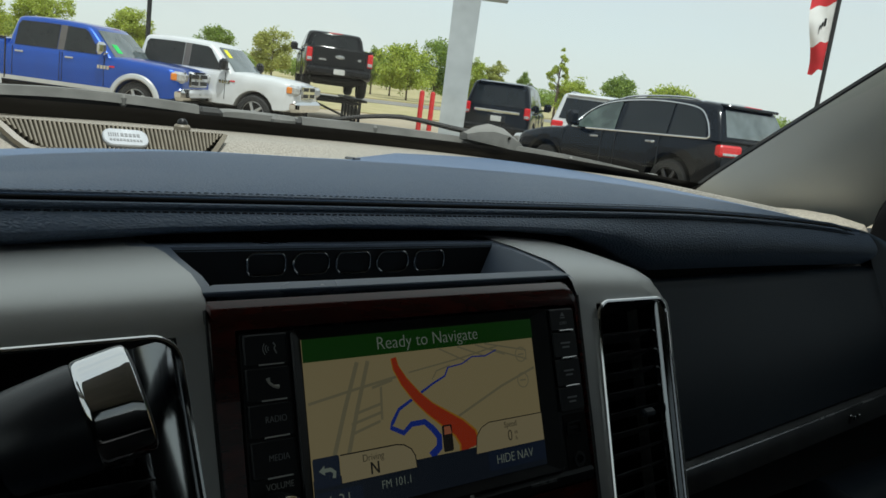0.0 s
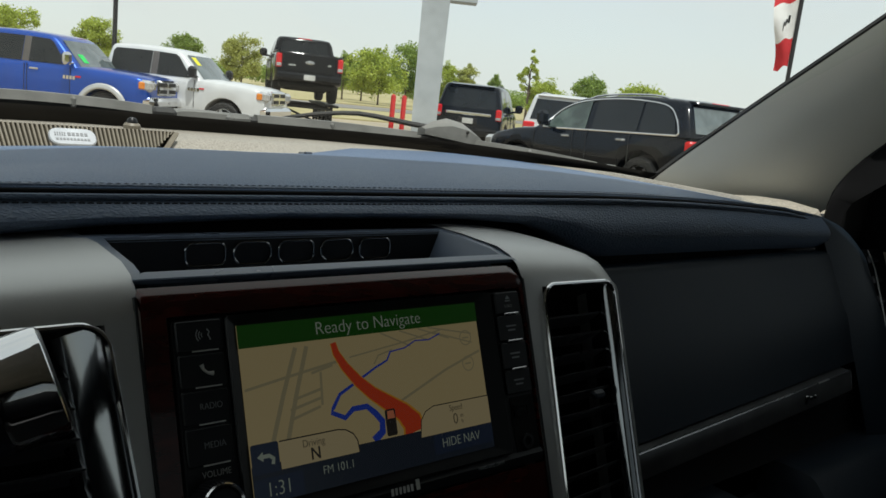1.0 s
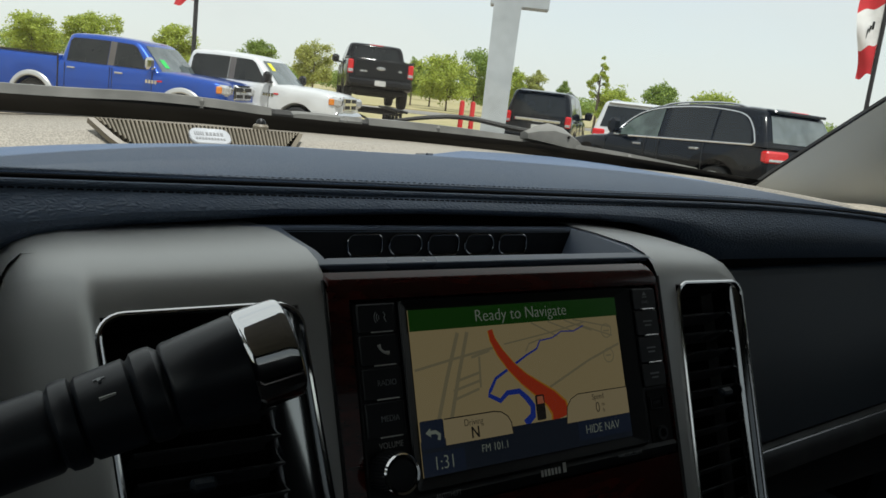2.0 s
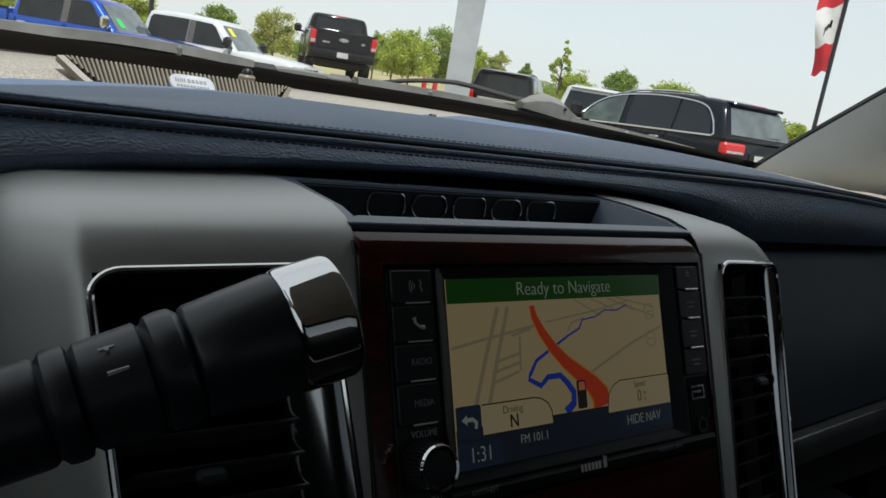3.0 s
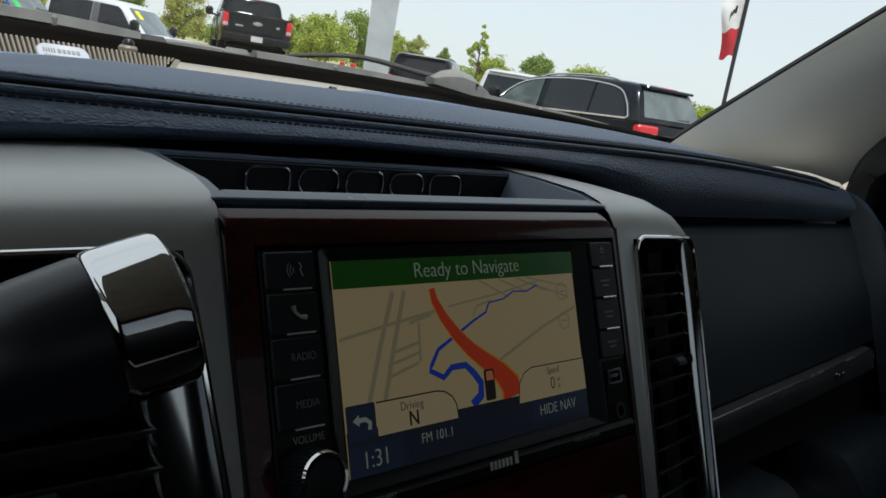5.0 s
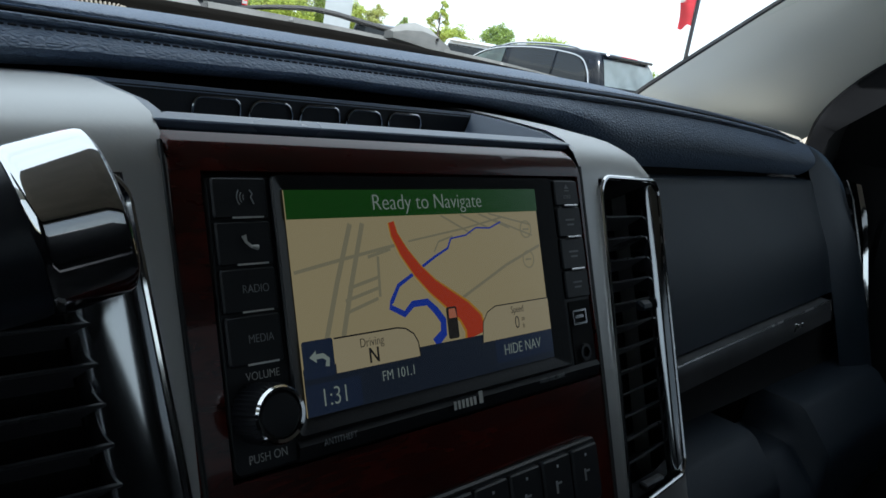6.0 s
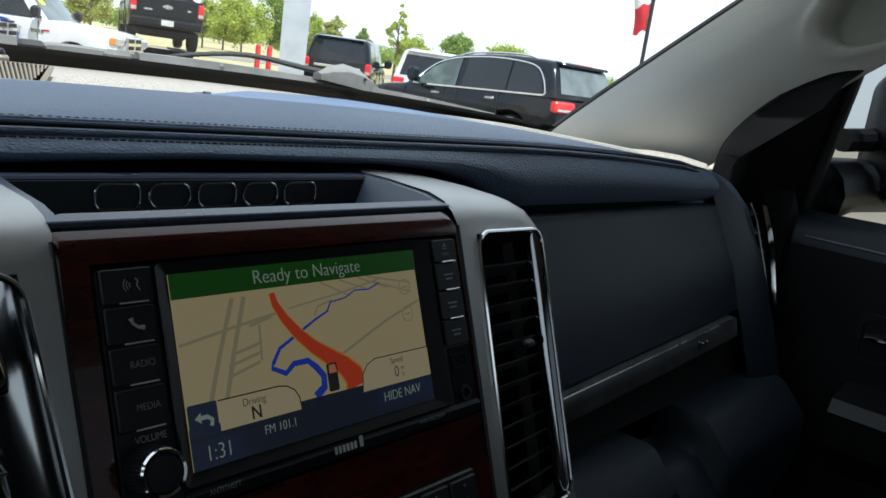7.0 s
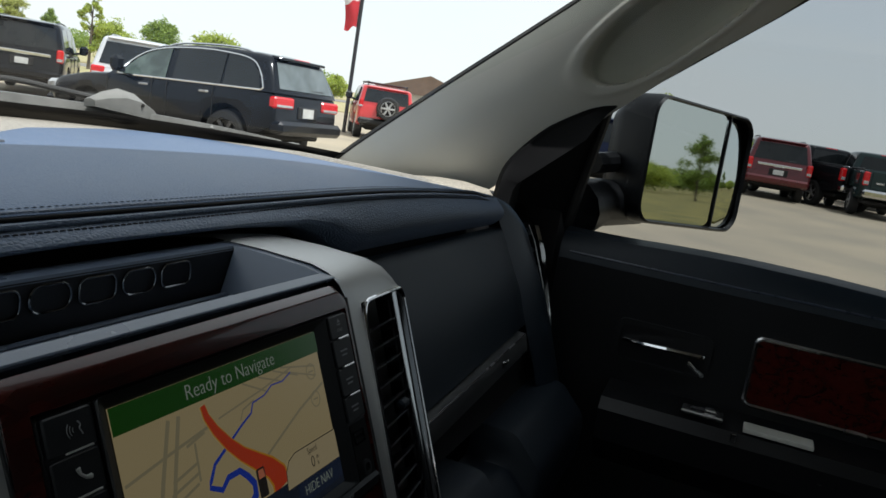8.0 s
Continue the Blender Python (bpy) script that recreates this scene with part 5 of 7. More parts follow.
g.prism(rrect(-0.1435, -0.0915, 0.050, 0.0915, 0.018, 4), 0.003, MM @ Matrix.Translation((0, 0, -0.006)))
part("main_glass", g, MIRROR, mirror, "flat mirror glass", smooth=0)
g = Geo()
pts = []
for i in range(9):
    for_row = []
    for j in range(9):
        a, b = lerp(0.058, 0.1205, i / 8), lerp(-0.0905, 0.0905, j / 8)
        for_row.append((a, b, -0.0035 - 1.6 * ((a - 0.080) ** 2 + (b + 0.02) ** 2) * 0.5))
    pts.append(for_row)
g.grid(pts, m=MM)
part("convex_glass", g, MIRROR, mirror, "convex blind-spot glass")
g = Geo()
g.box((0.0540, 0, -0.002), (0.0045, 0.183, 0.005), 0.001, m=MM)
part("divider", g, BLACK, mirror)
g = Geo()
g.tube([(0.90, 0.05, 1.36), (0.96, 0.03, 1.37), (1.03, -0.02, 1.375)], [0.045, 0.038, 0.034], 12)
g.tube([(0.93, 0.04, 1.43), (1.02, 0.0, 1.44)], [0.016, 0.016], 10)
part("arm", g, BLACK, mirror)

# ---- wipers ----
def wiper(name_label, blade, arm, hub, cap_len):
    w = thing("windshield_wiper", name_label, "wiper", "windshield wipers")
    gg = Geo()
    rows = []
    for i, p in enumerate(blade):
        x, y, z = p
        rows.append([(x, y - 0.005, z - 0.007), (x, y - 0.006, z + 0.002), (x, y - 0.002, z + 0.006), (x, y + 0.006, z + 0.005), (x, y + 0.008, z - 0.006)])
    gg.loft(rows)
    b = part("blade", gg, WIPER, w)
    # upper face of the blade: its lit look is put in as grey colour
    gg = Geo()
    gg.loft([[(x, y - 0.0080, z - 0.001), (x, y - 0.0050, z + 0.0085), (x, y + 0.004, z + 0.0088), (x, y + 0.007, z + 0.003)] for x, y, z in blade[1:-1]])
    part("spine", gg, WIPER_GREY, b, "weathered spine, grey as its lit top")
    gg = Geo()
    gg.grid([[(x, y - 0.003, z - 0.012), (x, y - 0.006, z - 0.020)] for x, y, z in blade])
    part("rubber_edge", gg, RUBBER, b)
    for k in (0, len(blade) - 1):
        x, y, z = blade[k]
        gg = Geo()
        gg.box((x, y - 0.001, z), (cap_len, 0.019, 0.0165), 0.005)
        part("end_cap", gg, WIPER_GREY if cap_len < 0.03 else WIPER, b)
    for f in (0.3, 0.75):
        i = int(f * (len(blade) - 1))
        x, y, z = blade[i]
        gg = Geo()
        gg.box((x, y, z + 0.001), (0.007, 0.018, 0.014), 0.003)
        part("clip", gg, WIPER_GREY, b)
    gg = Geo()
    gg.tube(arm, [0.0022 + 0.0016 * i / (len(arm) - 1) for i in range(len(arm))], 8)
    part("arm", gg, WIPER, w)
    gg = Geo()
    x, y, z = hub
    rings = []
    for s, hgt, wd in ((-0.050, 0.004, 0.008), (-0.035, 0.014, 0.014), (-0.012, 0.022, 0.017), (0.015, 0.021, 0.017), (0.038, 0.012, 0.013), (0.05, 0.004, 0.007)):
        rings.append([(x + s, y - wd, z - 0.012 - s * 0.12), (x + s, y - wd * 0.9, z + hgt * 0.6 - 0.008 - s * 0.12), (x + s, y, z + hgt - 0.008 - s * 0.12), (x + s, y + wd, z + hgt * 0.5 - 0.008 - s * 0.12), (x + s, y + wd, z - 0.014 - s * 0.12)])
    gg.loft(rings)
    c = part("hub_cover", gg, WIPER_GREY, w, "grey plastic hub cover")
    gg = Geo()
    gg.tube([(x + 0.012, y - 0.018, z + 0.0), (x + 0.012, y - 0.0165, z + 0.0)], 0.002, 10)
    part("hole", gg, DARK, c)
    return w


wiper("weathered black wiper parked at the foot of the glass", smooth_line([(0.186, 0.56, 1.409), (0.30, 0.545, 1.409), (0.43, 0.51, 1.405), (0.54, 0.44, 1.399), (0.63, 0.375, 1.389)], 16),
      smooth_line([(0.22, 0.56, 1.411), (0.28, 0.56, 1.423), (0.34, 0.545, 1.430), (0.40, 0.52, 1.424), (0.44, 0.50, 1.42)], 12), (0.45, 0.49, 1.420), 0.028)
left_wiper = wiper("weathered black wiper lying across the middle of the glass", smooth_line([(-0.50, 0.56, 1.402), (-0.30, 0.585, 1.407), (-0.13, 0.598, 1.410), (-0.045, 0.60, 1.4135), (0.035, 0.60, 1.4125), (0.112, 0.60, 1.408)], 20),
      smooth_line([(0.09, 0.62, 1.400), (0.02, 0.64, 1.400), (-0.06, 0.64, 1.402), (-0.13, 0.62, 1.406)], 10), (-0.60, 0.57, 1.405), 0.03)
g = Geo()
g.loft([[(x, 0.612 - 0.012, zb), (x, 0.612 - 0.010, zt - 0.002), (x, 0.612 - 0.004, zt), (x, 0.612 + 0.010, zt), (x, 0.612 + 0.012, zb)] for x, zt, zb in ((0.125, 1.4110, 1.400), (0.132, 1.4145, 1.400), (0.145, 1.4155, 1.401), (0.175, 1.4155, 1.403), (0.22, 1.4138, 1.405), (0.26, 1.4115, 1.4062), (0.295, 1.4102, 1.407))])
part("arm_base", g, WIPER_GREY, left_wiper, "grey tapered wiper arm base")

# ---- the lot outside ----
def ground_z(x, y):
    """The lot rises gently on the passenger's side."""
    t = min(1.0, max(0.0, (x - 12.0) / 16.0))
    k = min(1.0, max(0.0, (14.0 - y) / 14.0)) * min(1.0, max(0.0, (y + 15.0) / 7.0))
    m = min(1.0, max(0.0, (x - 8.0) / 2.0)) * min(1.0, max(0.0, (19.0 - x) / 4.0)) * min(1.0, max(0.0, (10.6 - y) / 3.2)) * min(1.0, max(0.0, (y + 2.0) / 4.0))
    return 0.33 * t * t * (3 - 2 * t) * k + 0.15 * m


ASPHALT = surface("pale worn lot concrete", (0.37, 0.31, 0.22), 0.85, color2=(0.29, 0.25, 0.185), scale=0.5, detail=10, bump=0.3, bump_scale=60)
g = Geo()
ax = [-2500, -400, -120, -60, -30, -15, -6, 0, 4, 8, 9, 10, 11, 12, 13, 14, 15, 16, 18, 20, 22, 24, 26, 28, 34, 45, 60, 120, 400, 2500]
ay = [-2500, -400, -120, -60, -30, -15, -12, -9, -6, -2, 0, 2, 4, 6, 7, 7.4, 8, 9, 10, 10.6, 12, 14, 18, 24, 32, 45, 60, 120, 400, 2500]
g.grid([[(x, y, ground_z(x, y)) for x in ax] for y in ay])
tagged(part("ground", g, ASPHALT), "pale worn concrete ground of the dealer's lot", "ground", kind="structure")

GRASS = surface("dry mown grass", (0.42, 0.35, 0.20), 0.95, color2=(0.29, 0.27, 0.115), scale=0.9, detail=12, bump=0.8, bump_scale=25)
ROAD = surface("far grey road", (0.22, 0.21, 0.19), 0.9, scale=0.8, detail=8, bump=0.2, bump_scale=50)


def verge(name, label, pts, z, material, category):
    gg = Geo()
    gg.add([(x, y, z) for x, y in pts] + [(x, y, -0.2) for x, y in pts], [tuple(range(len(pts)))] + [(i, (i + 1) % len(pts), (i + 1) % len(pts) + len(pts), i + len(pts)) for i in range(len(pts))])
    return tagged(part(name, gg, material, smooth=0), label, category, kind="structure")


verge("lawn", "dry yellow-green mown verge beyond the lot", [(-300, 33), (0, 33), (30, 31), (60, 24), (90, 8), (400, 8), (400, 47), (-300, 47)], 0.06, GRASS, "grass")
verge("lawn", "dry green field beyond the road", [(-900, 60), (900, 60), (900, 900), (-900, 900)], 0.08, GRASS, "grass")
ROUGH_GRASS = surface("rough green grass", (0.24, 0.19, 0.045), 0.95, color2=(0.12, 0.105, 0.026), scale=0.5, detail=14, bump=1.0, bump_scale=12)
verge("lawn", "rough yellow-green field behind the lot", [(-60, -9), (6, -9), (60, -40), (500, -90), (500, -600), (-300, -600), (-300, -9)], 0.06, ROUGH_GRASS, "grass")
verge("road", "grey highway beyond the verge", [(-900, 49), (900, 49), (900, 58), (-900, 58)], 0.03, ROAD, "road")

# ---- trees ----
LEAF = {}
for nm, ca, cb in (("fresh", (0.50, 0.56, 0.10), (0.30, 0.37, 0.06)), ("deep", (0.34, 0.43, 0.09), (0.18, 0.26, 0.05)), ("yellow", (0.52, 0.53, 0.16), (0.32, 0.35, 0.09))):
    m, n, l, b = nodes_of(nm + " leaves")
    geo_in, rp = n.new("ShaderNodeNewGeometry"), n.new("ShaderNodeValToRGB")
    rp.color_ramp.elements[0].color, rp.color_ramp.elements[1].color = (*cb, 1), (*ca, 1)
    l.new(geo_in.outputs["Random Per Island"], rp.inputs["Fac"])
    l.new(rp.outputs["Color"], b.inputs["Base Color"])
    b.inputs["Roughness"].default_value = 0.6
    tl, ad = n.new("ShaderNodeBsdfTranslucent"), n.new("ShaderNodeMixShader")
    l.new(rp.outputs["Color"], tl.inputs["Color"])
    ad.inputs["Fac"].default_value = 0.4
    l.new(b.outputs["BSDF"], ad.inputs[1])
    l.new(tl.outputs["BSDF"], ad.inputs[2])
    l.new(ad.outputs["Shader"], n["Material Output"].inputs["Surface"])
    LEAF[nm] = m
BARK = surface("grey-brown bark", (0.13, 0.10, 0.075), 0.9, scale=6, bump=0.6, bump_scale=30)


def tree(seed, height, width, leaves, slim=False, bare=0.0, dens=1.0):
    """A tapered trunk with limbs and a broken crown of single leaves in clumps."""
    rng = random.Random(seed)
    t = thing("tree", "green leafy roadside tree with a broken crown", "tree", "trees along the road")
    trunk = Geo()
    lean = rng.uniform(-0.04, 0.04) * height
    base = height * (0.06 if not slim else 0.10)
    top = Vector((lean, lean * 0.5, height * 0.86))
    r0 = 0.018 * height + 0.03
    trunk.tube([(0, 0, -0.1), (lean * 0.3, 0, base), top * 0.6, top], [r0, r0 * 0.75, r0 * 0.45, r0 * 0.1], 8)
    tips = []
    for k in range(24 if not slim else 20):
        f = rng.uniform(0.20, 0.95)
        a = rng.uniform(0, 2 * math.pi)
        st = Vector((lean * f, lean * 0.4 * f, height * 0.86 * f))
        reach = width * 0.5 * math.sin(math.pi * min(0.95, max(0.22, (f - 0.05)))) ** 0.6 * rng.uniform(0.55, 1.05)
        en = st + Vector((math.cos(a) * reach, math.sin(a) * reach, min(reach, 0.22 * height) * rng.uniform(0.25, 0.8)))
        md = st.lerp(en, 0.5) + Vector((0, 0, 0.06 * height * rng.random()))
        trunk.tube([st, md, en], [r0 * 0.32, r0 * 0.2, r0 * 0.06], 5)
        tips += [en, md, md.lerp(en, 0.6)]
    part("trunk", trunk, BARK, t)
    crown = Geo()
    vs, fs = [], []
    tips += [top, Vector(top) * 0.9, Vector((top.x, top.y, height * 0.95))]
    mid, hz_ = Vector((lean * 0.6, lean * 0.3, height * 0.56)), height * 0.46
    for _ in range(22 if not slim else 10):
        d = Vector((rng.gauss(0, 1), rng.gauss(0, 1), rng.gauss(0, 1))).normalized() * rng.uniform(0.35, 0.86)
        tips.append(mid + Vector((d.x * width * 0.5, d.y * width * 0.5, d.z * hz_)))
    lobes = [rng.uniform(0.72, 1.18) for _ in range(16)]
    for c in tips:
        if rng.random() < bare:
            continue
        cr = rng.uniform(0.45, 1.0) * width * (0.17 if not slim else 0.13)
        for _ in range(int(120 * dens)):
            d = Vector((rng.gauss(0, 1), rng.gauss(0, 1), rng.gauss(0, 0.8)))
            d = d.normalized() * cr * rng.uniform(0.25, 1.12)
            p = c + d
            q = p - mid
            lim = lobes[int((math.atan2(q.y, q.x) / math.pi + 1) * 4) % 8 + (8 if q.z > 0 else 0)] * rng.uniform(0.9, 1.05)
            if p.z < base * 0.8 or (q.x / (width * 0.52)) ** 2 + (q.y / (width * 0.52)) ** 2 + (q.z / hz_) ** 2 > lim * lim:
                continue
            s = rng.uniform(0.035, 0.075) * width ** 0.5 * 0.55
            a1 = Vector((rng.gauss(0, 1), rng.gauss(0, 1), rng.gauss(0, 0.6))).normalized()
            a2 = a1.cross(Vector((rng.gauss(0, 1), rng.gauss(0, 1), rng.gauss(0, 1)))).normalized()
            i = len(vs)
            vs += [tuple(p - a1 * s * 1.6), tuple(p + a2 * s), tuple(p + a1 * s * 1.6), tuple(p - a2 * s)]
            fs.append((i, i + 1, i + 2, i + 3))
    me = bpy.data.meshes.new("crown")
    me.from_pydata(vs, [], fs)
    me.materials.append(LEAF[leaves])
    cro = new("crown", me)
    cro.parent = t
    cro["kind"] = "stuff"
    return t


def place(ob, az, dist, turn=0.0, scale=1.0, z=0.05):
    a = radians(az)
    m = Matrix.Translation((dist * math.sin(a), dist * math.cos(a), z)) @ Euler((0, 0, radians(turn))).to_matrix().to_4x4()
    ob.matrix_basis = m @ Matrix.Scale(scale, 4)
    return ob


def plant(seed, az, dist, el, deg_wide, leaves, slim=False, bare=0.0, dens=1.0):
    h = 1.47 + dist * math.tan(radians(el))
    w = dist * radians(deg_wide)
    return place(tree(seed, h, w, leaves, slim, bare, dens), az, dist, seed * 37)


for row in ((1, 7.6, 82, 2.1, 3.4, "fresh"), (2, 11.2, 85, 2.6, 4.4, "fresh"), (3, 15.9, 85, 2.6, 3.4, "fresh"), (4, 21.3, 88, 2.25, 2.9, "deep"), (5, 25.1, 84, 2.8, 3.4, "yellow"),
            (6, 31.9, 90, 2.4, 2.0, "deep"), (7, 34.4, 80, 2.8, 4.6, "fresh"), (8, 36.3, 92, 3.3, 4.0, "deep"), (20, 33.2, 95, 2.4, 3.5, "deep"), (9, 39.0, 86, 2.6, 2.2, "fresh"), (10, 40.5, 88, 2.55, 2.1, "yellow"),
            (11, 42.4, 90, 2.0, 1.4, "deep"), (13, 46.1, 86, 2.05, 3.3, "fresh"), (14, 48.9, 92, 2.7, 3.4, "deep"), (15, 52.6, 88, 2.3, 4.2, "fresh"), (16, 60.5, 95, 0.9, 2.4, "fresh"),
            (17, 2.0, 85, 2.2, 4.2, "fresh"), (18, 97.5, 120, 1.9, 2.0, "deep"), (19, 83.0, 90, 3.3, 4.0, "fresh")):
    plant(*row)
plant(12, 44.75, 60, 4.0, 1.7, "fresh", slim=True, dens=0.8)
# low far woods behind the roadside trees
for k in range(13):
    plant(90 + k, -2 + 5.0 * k, 150 + 11 * (k % 4), 0.75 + 0.35 * ((k * 7) % 5) / 4, 6.2, ("deep", "fresh", "deep")[k % 3], dens=0.8)
# trees beyond the field behind the lot, which the side mirror shows
for k, (az, dist, el, wd) in enumerate(((143, 90, 2.0, 4), (148, 110, 1.4, 5), (152, 85, 3.6, 3), (156, 120, 1.3, 6), (160.5, 80, 4.2, 3.2), (163, 110, 1.5, 6), (168, 100, 2.4, 4), (172, 110, 1.4, 6), (177, 60, 3.5, 7), (137, 75, 3, 7), (130, 70, 2.4, 8), (184, 65, 3, 8))):
    plant(40 + k, az, dist, el, wd, ("deep", "fresh")[k % 2], bare=0.45 if el > 3.5 else 0.0)

for k in range(11):
    plant(70 + k, 134 + 4.6 * k, 140 + 9 * (k % 3), 1.0 + 0.5 * (k % 4) / 3, 6.5, "deep")

# ---- vehicles ----
def paint(name, color, rough=0.28, metal=0.3):
    dark = max(color) < 0.1
    return surface(name, color, 0.10 if dark else rough, metal=0.0 if dark else metal, coat=0.0 if dark else 0.8, spec=0.22 if dark else 0.45, color2=tuple(c * 0.9 for c in color), scale=3, rough_var=0.03)


AUTO_GLASS = surface("dark tinted car glass", (0.008, 0.010, 0.011), 0.05, color2=(0.013, 0.015, 0.016), scale=2, rough_var=0.02, spec=0.4)
CLEAR_AUTO = surface("lightly tinted car glass", (0.12, 0.16, 0.145), 0.06, color2=(0.05, 0.065, 0.06), scale=3, rough_var=0.02, spec=0.5)
# pale base colour stands in for the sky reflected in the sloping glass
SKY_GLASS = surface("pale sky-reflecting car glass", (0.13, 0.155, 0.16), 0.06, color2=(0.06, 0.075, 0.075), scale=2.5, rough_var=0.02, spec=0.9)
PILLAR_GREY = surface("satin grey door pillar", (0.10, 0.09, 0.085), 0.35, scale=5)
TYRE = surface("tyre rubber", (0.02, 0.02, 0.02), 0.8, scale=20, bump=0.4, bump_scale=120)
RIM = surface("alloy rim", (0.55, 0.55, 0.56), 0.3, metal=0.9, scale=9)
RIM_DARK = surface("dark alloy rim", (0.08, 0.08, 0.085), 0.35, metal=0.7, scale=9)
LAMP_RED = surface("red lamp lens", (0.62, 0.010, 0.014), 0.2, coat=0.25, color2=(0.50, 0.008, 0.010), scale=25)
LAMP_CLEAR = surface("clear headlamp lens", (0.55, 0.56, 0.56), 0.12, metal=0.3, coat=1.0, color2=(0.3, 0.3, 0.31), scale=30)
AMBER = surface("amber marker lens", (0.7, 0.22, 0.02), 0.2, coat=1.0, scale=20)
UNDER = surface("dark underbody", (0.012, 0.012, 0.012), 0.8, scale=5)
PLATE = surface("pale number plate", (0.6, 0.6, 0.58), 0.5, scale=12)
STICKER_G = surface("green price sticker", (0.05, 0.6, 0.12), 0.6, scale=9)
STICKER_Y = surface("yellow price sticker", (0.8, 0.75, 0.03), 0.6, scale=9)


def wheel_geo(r, wd, spokes):
    ty, rm, bk = Geo(), Geo(), Geo()
    m = Euler((radians(-90), 0, 0)).to_matrix().to_4x4()
    ty.lathe([(r * 0.66, -wd / 2), (r * 0.9, -wd / 2), (r * 0.985, -wd * 0.38), (r, -wd * 0.25), (r, wd * 0.25), (r * 0.985, wd * 0.38), (r * 0.9, wd / 2), (r * 0.66, wd / 2), (r * 0.64, wd * 0.3), (r * 0.64, -wd * 0.3)], 32, m)
    rm.lathe([(r * 0.67, wd * 0.49), (r * 0.69, wd * 0.46), (r * 0.64, wd * 0.36), (r * 0.60, wd * 0.36), (r * 0.60, wd * 0.46)], 32, m)
    rm.lathe([(0, wd * 0.5), (r * 0.14, wd * 0.48), (r * 0.16, wd * 0.3)], 16, m)
    for k in range(spokes):
        a = 2 * math.pi * k / spokes
        rm.box((r * 0.38 * math.cos(a), wd * 0.36, r * 0.38 * math.sin(a)), (r * 0.52, wd * 0.14, r * 0.16), 0.008, rot=Euler((0, -a, 0)))
    bk.lathe([(0.0, wd * 0.15), (r * 0.6, wd * 0.08), (r * 0.65, wd * 0.08), (r * 0.65, -wd * 0.3), (0, -wd * 0.3)], 24, m)
    return ty, rm, bk


def vehicle(name, label, category, group, sp, at):
    """A parked vehicle facing local +x: sp gives its sizes (metres), profile, paint and fittings."""
    car = thing(name, label, category, group)
    L2, W2, H = sp["L"] / 2, sp["W"] / 2, sp["H"]
    r, fx, rx, belt = sp["r"], sp["fx"], sp["rx"], sp["belt"]
    body = sp["paint"]
    arch = r + 0.075
    sill = sp.get("sill", 0.42)
    top = sp["top"]                      # rows of (x, height of hood, belt or deck)

    def low(x):
        z = table(x, [(-L2, sill + 0.22), (-L2 + 0.25, sill + 0.06), (-L2 + 0.6, sill), (L2 - 0.6, sill), (L2 - 0.2, sill + 0.02), (L2, sill + 0.12)])
        for xw in (fx, rx):
            if abs(x - xw) < arch:
                z = max(z, r + math.sqrt(arch * arch - (x - xw) ** 2))
        return z

    def half(x):
        return W2 * table(x, [(-L2, 0.90), (-L2 + 0.06, 0.955), (-L2 + 0.3, 0.99), (0, 1.0), (L2 - 0.7, 0.99), (L2 - 0.25, 0.95), (L2 - 0.06, 0.87), (L2, 0.79)])

    xs = sorted(set([-L2, -L2 + 0.03, -L2 + 0.1, L2 - 0.25, L2 - 0.12, L2 - 0.05, L2] + [x for x, z in top] + [lerp(-L2, L2, i / 22) for i in range(23)] +
                    [xw + arch * math.cos(math.pi * k / 12) * 0.9999 for xw in (fx, rx) for k in range(13)] + [xw + s * (arch + 0.002) for xw in (fx, rx) for s in (-1, 1)]))
    rings = []
    for x in xs:
        w, zb, zt = half(x), low(x), table(x, top)
        zb = min(zb, zt - 0.12)
        crown = 0.025 if x < sp["ws"] else 0.045
        hs = [(w * 0.9, zb), (w * 0.985, zb + 0.025), (w, lerp(zb, zt, 0.45)), (w * 0.992, zt - 0.14 if zt - 0.14 > zb + 0.06 else lerp(zb, zt, 0.7)), (w * 0.972, zt - 0.045), (w * 0.93, zt - 0.008), (w * 0.6, zt + crown * 0.75), (0, zt + crown)]
        rings.append([(x, y, z) for y, z in hs] + [(x, -y, z) for y, z in hs[-2::-1]])
    g = Geo()
    g.loft(rings)
    part("body", g, body, car, smooth=40)
    g = Geo()
    g.box(((fx + rx) / 2, 0, 0.55), (fx - rx + 0.9, sp["W"] * 0.62, 0.5), 0.05)
    g.box((0, 0, 0.45), (sp["L"] * 0.9, sp["W"] * 0.8, 0.12), 0.03)
    part("underbody", g, UNDER, car)
    # cabin
    cb = sp["cab"]                       # rear and front at the belt, rear and front at the roof
    wb, wr = W2 * 0.965, W2 * sp.get("tumble", 0.80)

    def xr(t):
        return lerp(cb[0], cb[2], t)

    def xf(t):
        return lerp(cb[1], cb[3], t)

    def hw(t):
        return lerp(wb, wr, t)

    def zc(t):
        return lerp(belt - 0.03, H - 0.035, t)

    roof_bow, xm, hl = sp.get("arch", 0.055), (cb[2] + cb[3]) / 2 - 0.1, (cb[3] - cb[2]) / 2 + 0.2

    def zq(x, t):
        """Height on the cabin at x: the roof bows along its length."""
        return zc(t) - roof_bow * t * t * min(1.6, ((x - xm) / hl) ** 2)

    def bow(y, t, sg):
        """How far the middle of the front and rear ends stands out."""
        return (0.085 if sg > 0 else 0.03) * (1 - min(1.0, abs(y) / hw(t)) ** 2)

    def finer(poly, k=6):
        return [tuple(lerp(p, q, i / k) for p, q in zip(a, b)) for a, b in zip(poly, poly[1:] + poly[:1]) for i in range(k)]

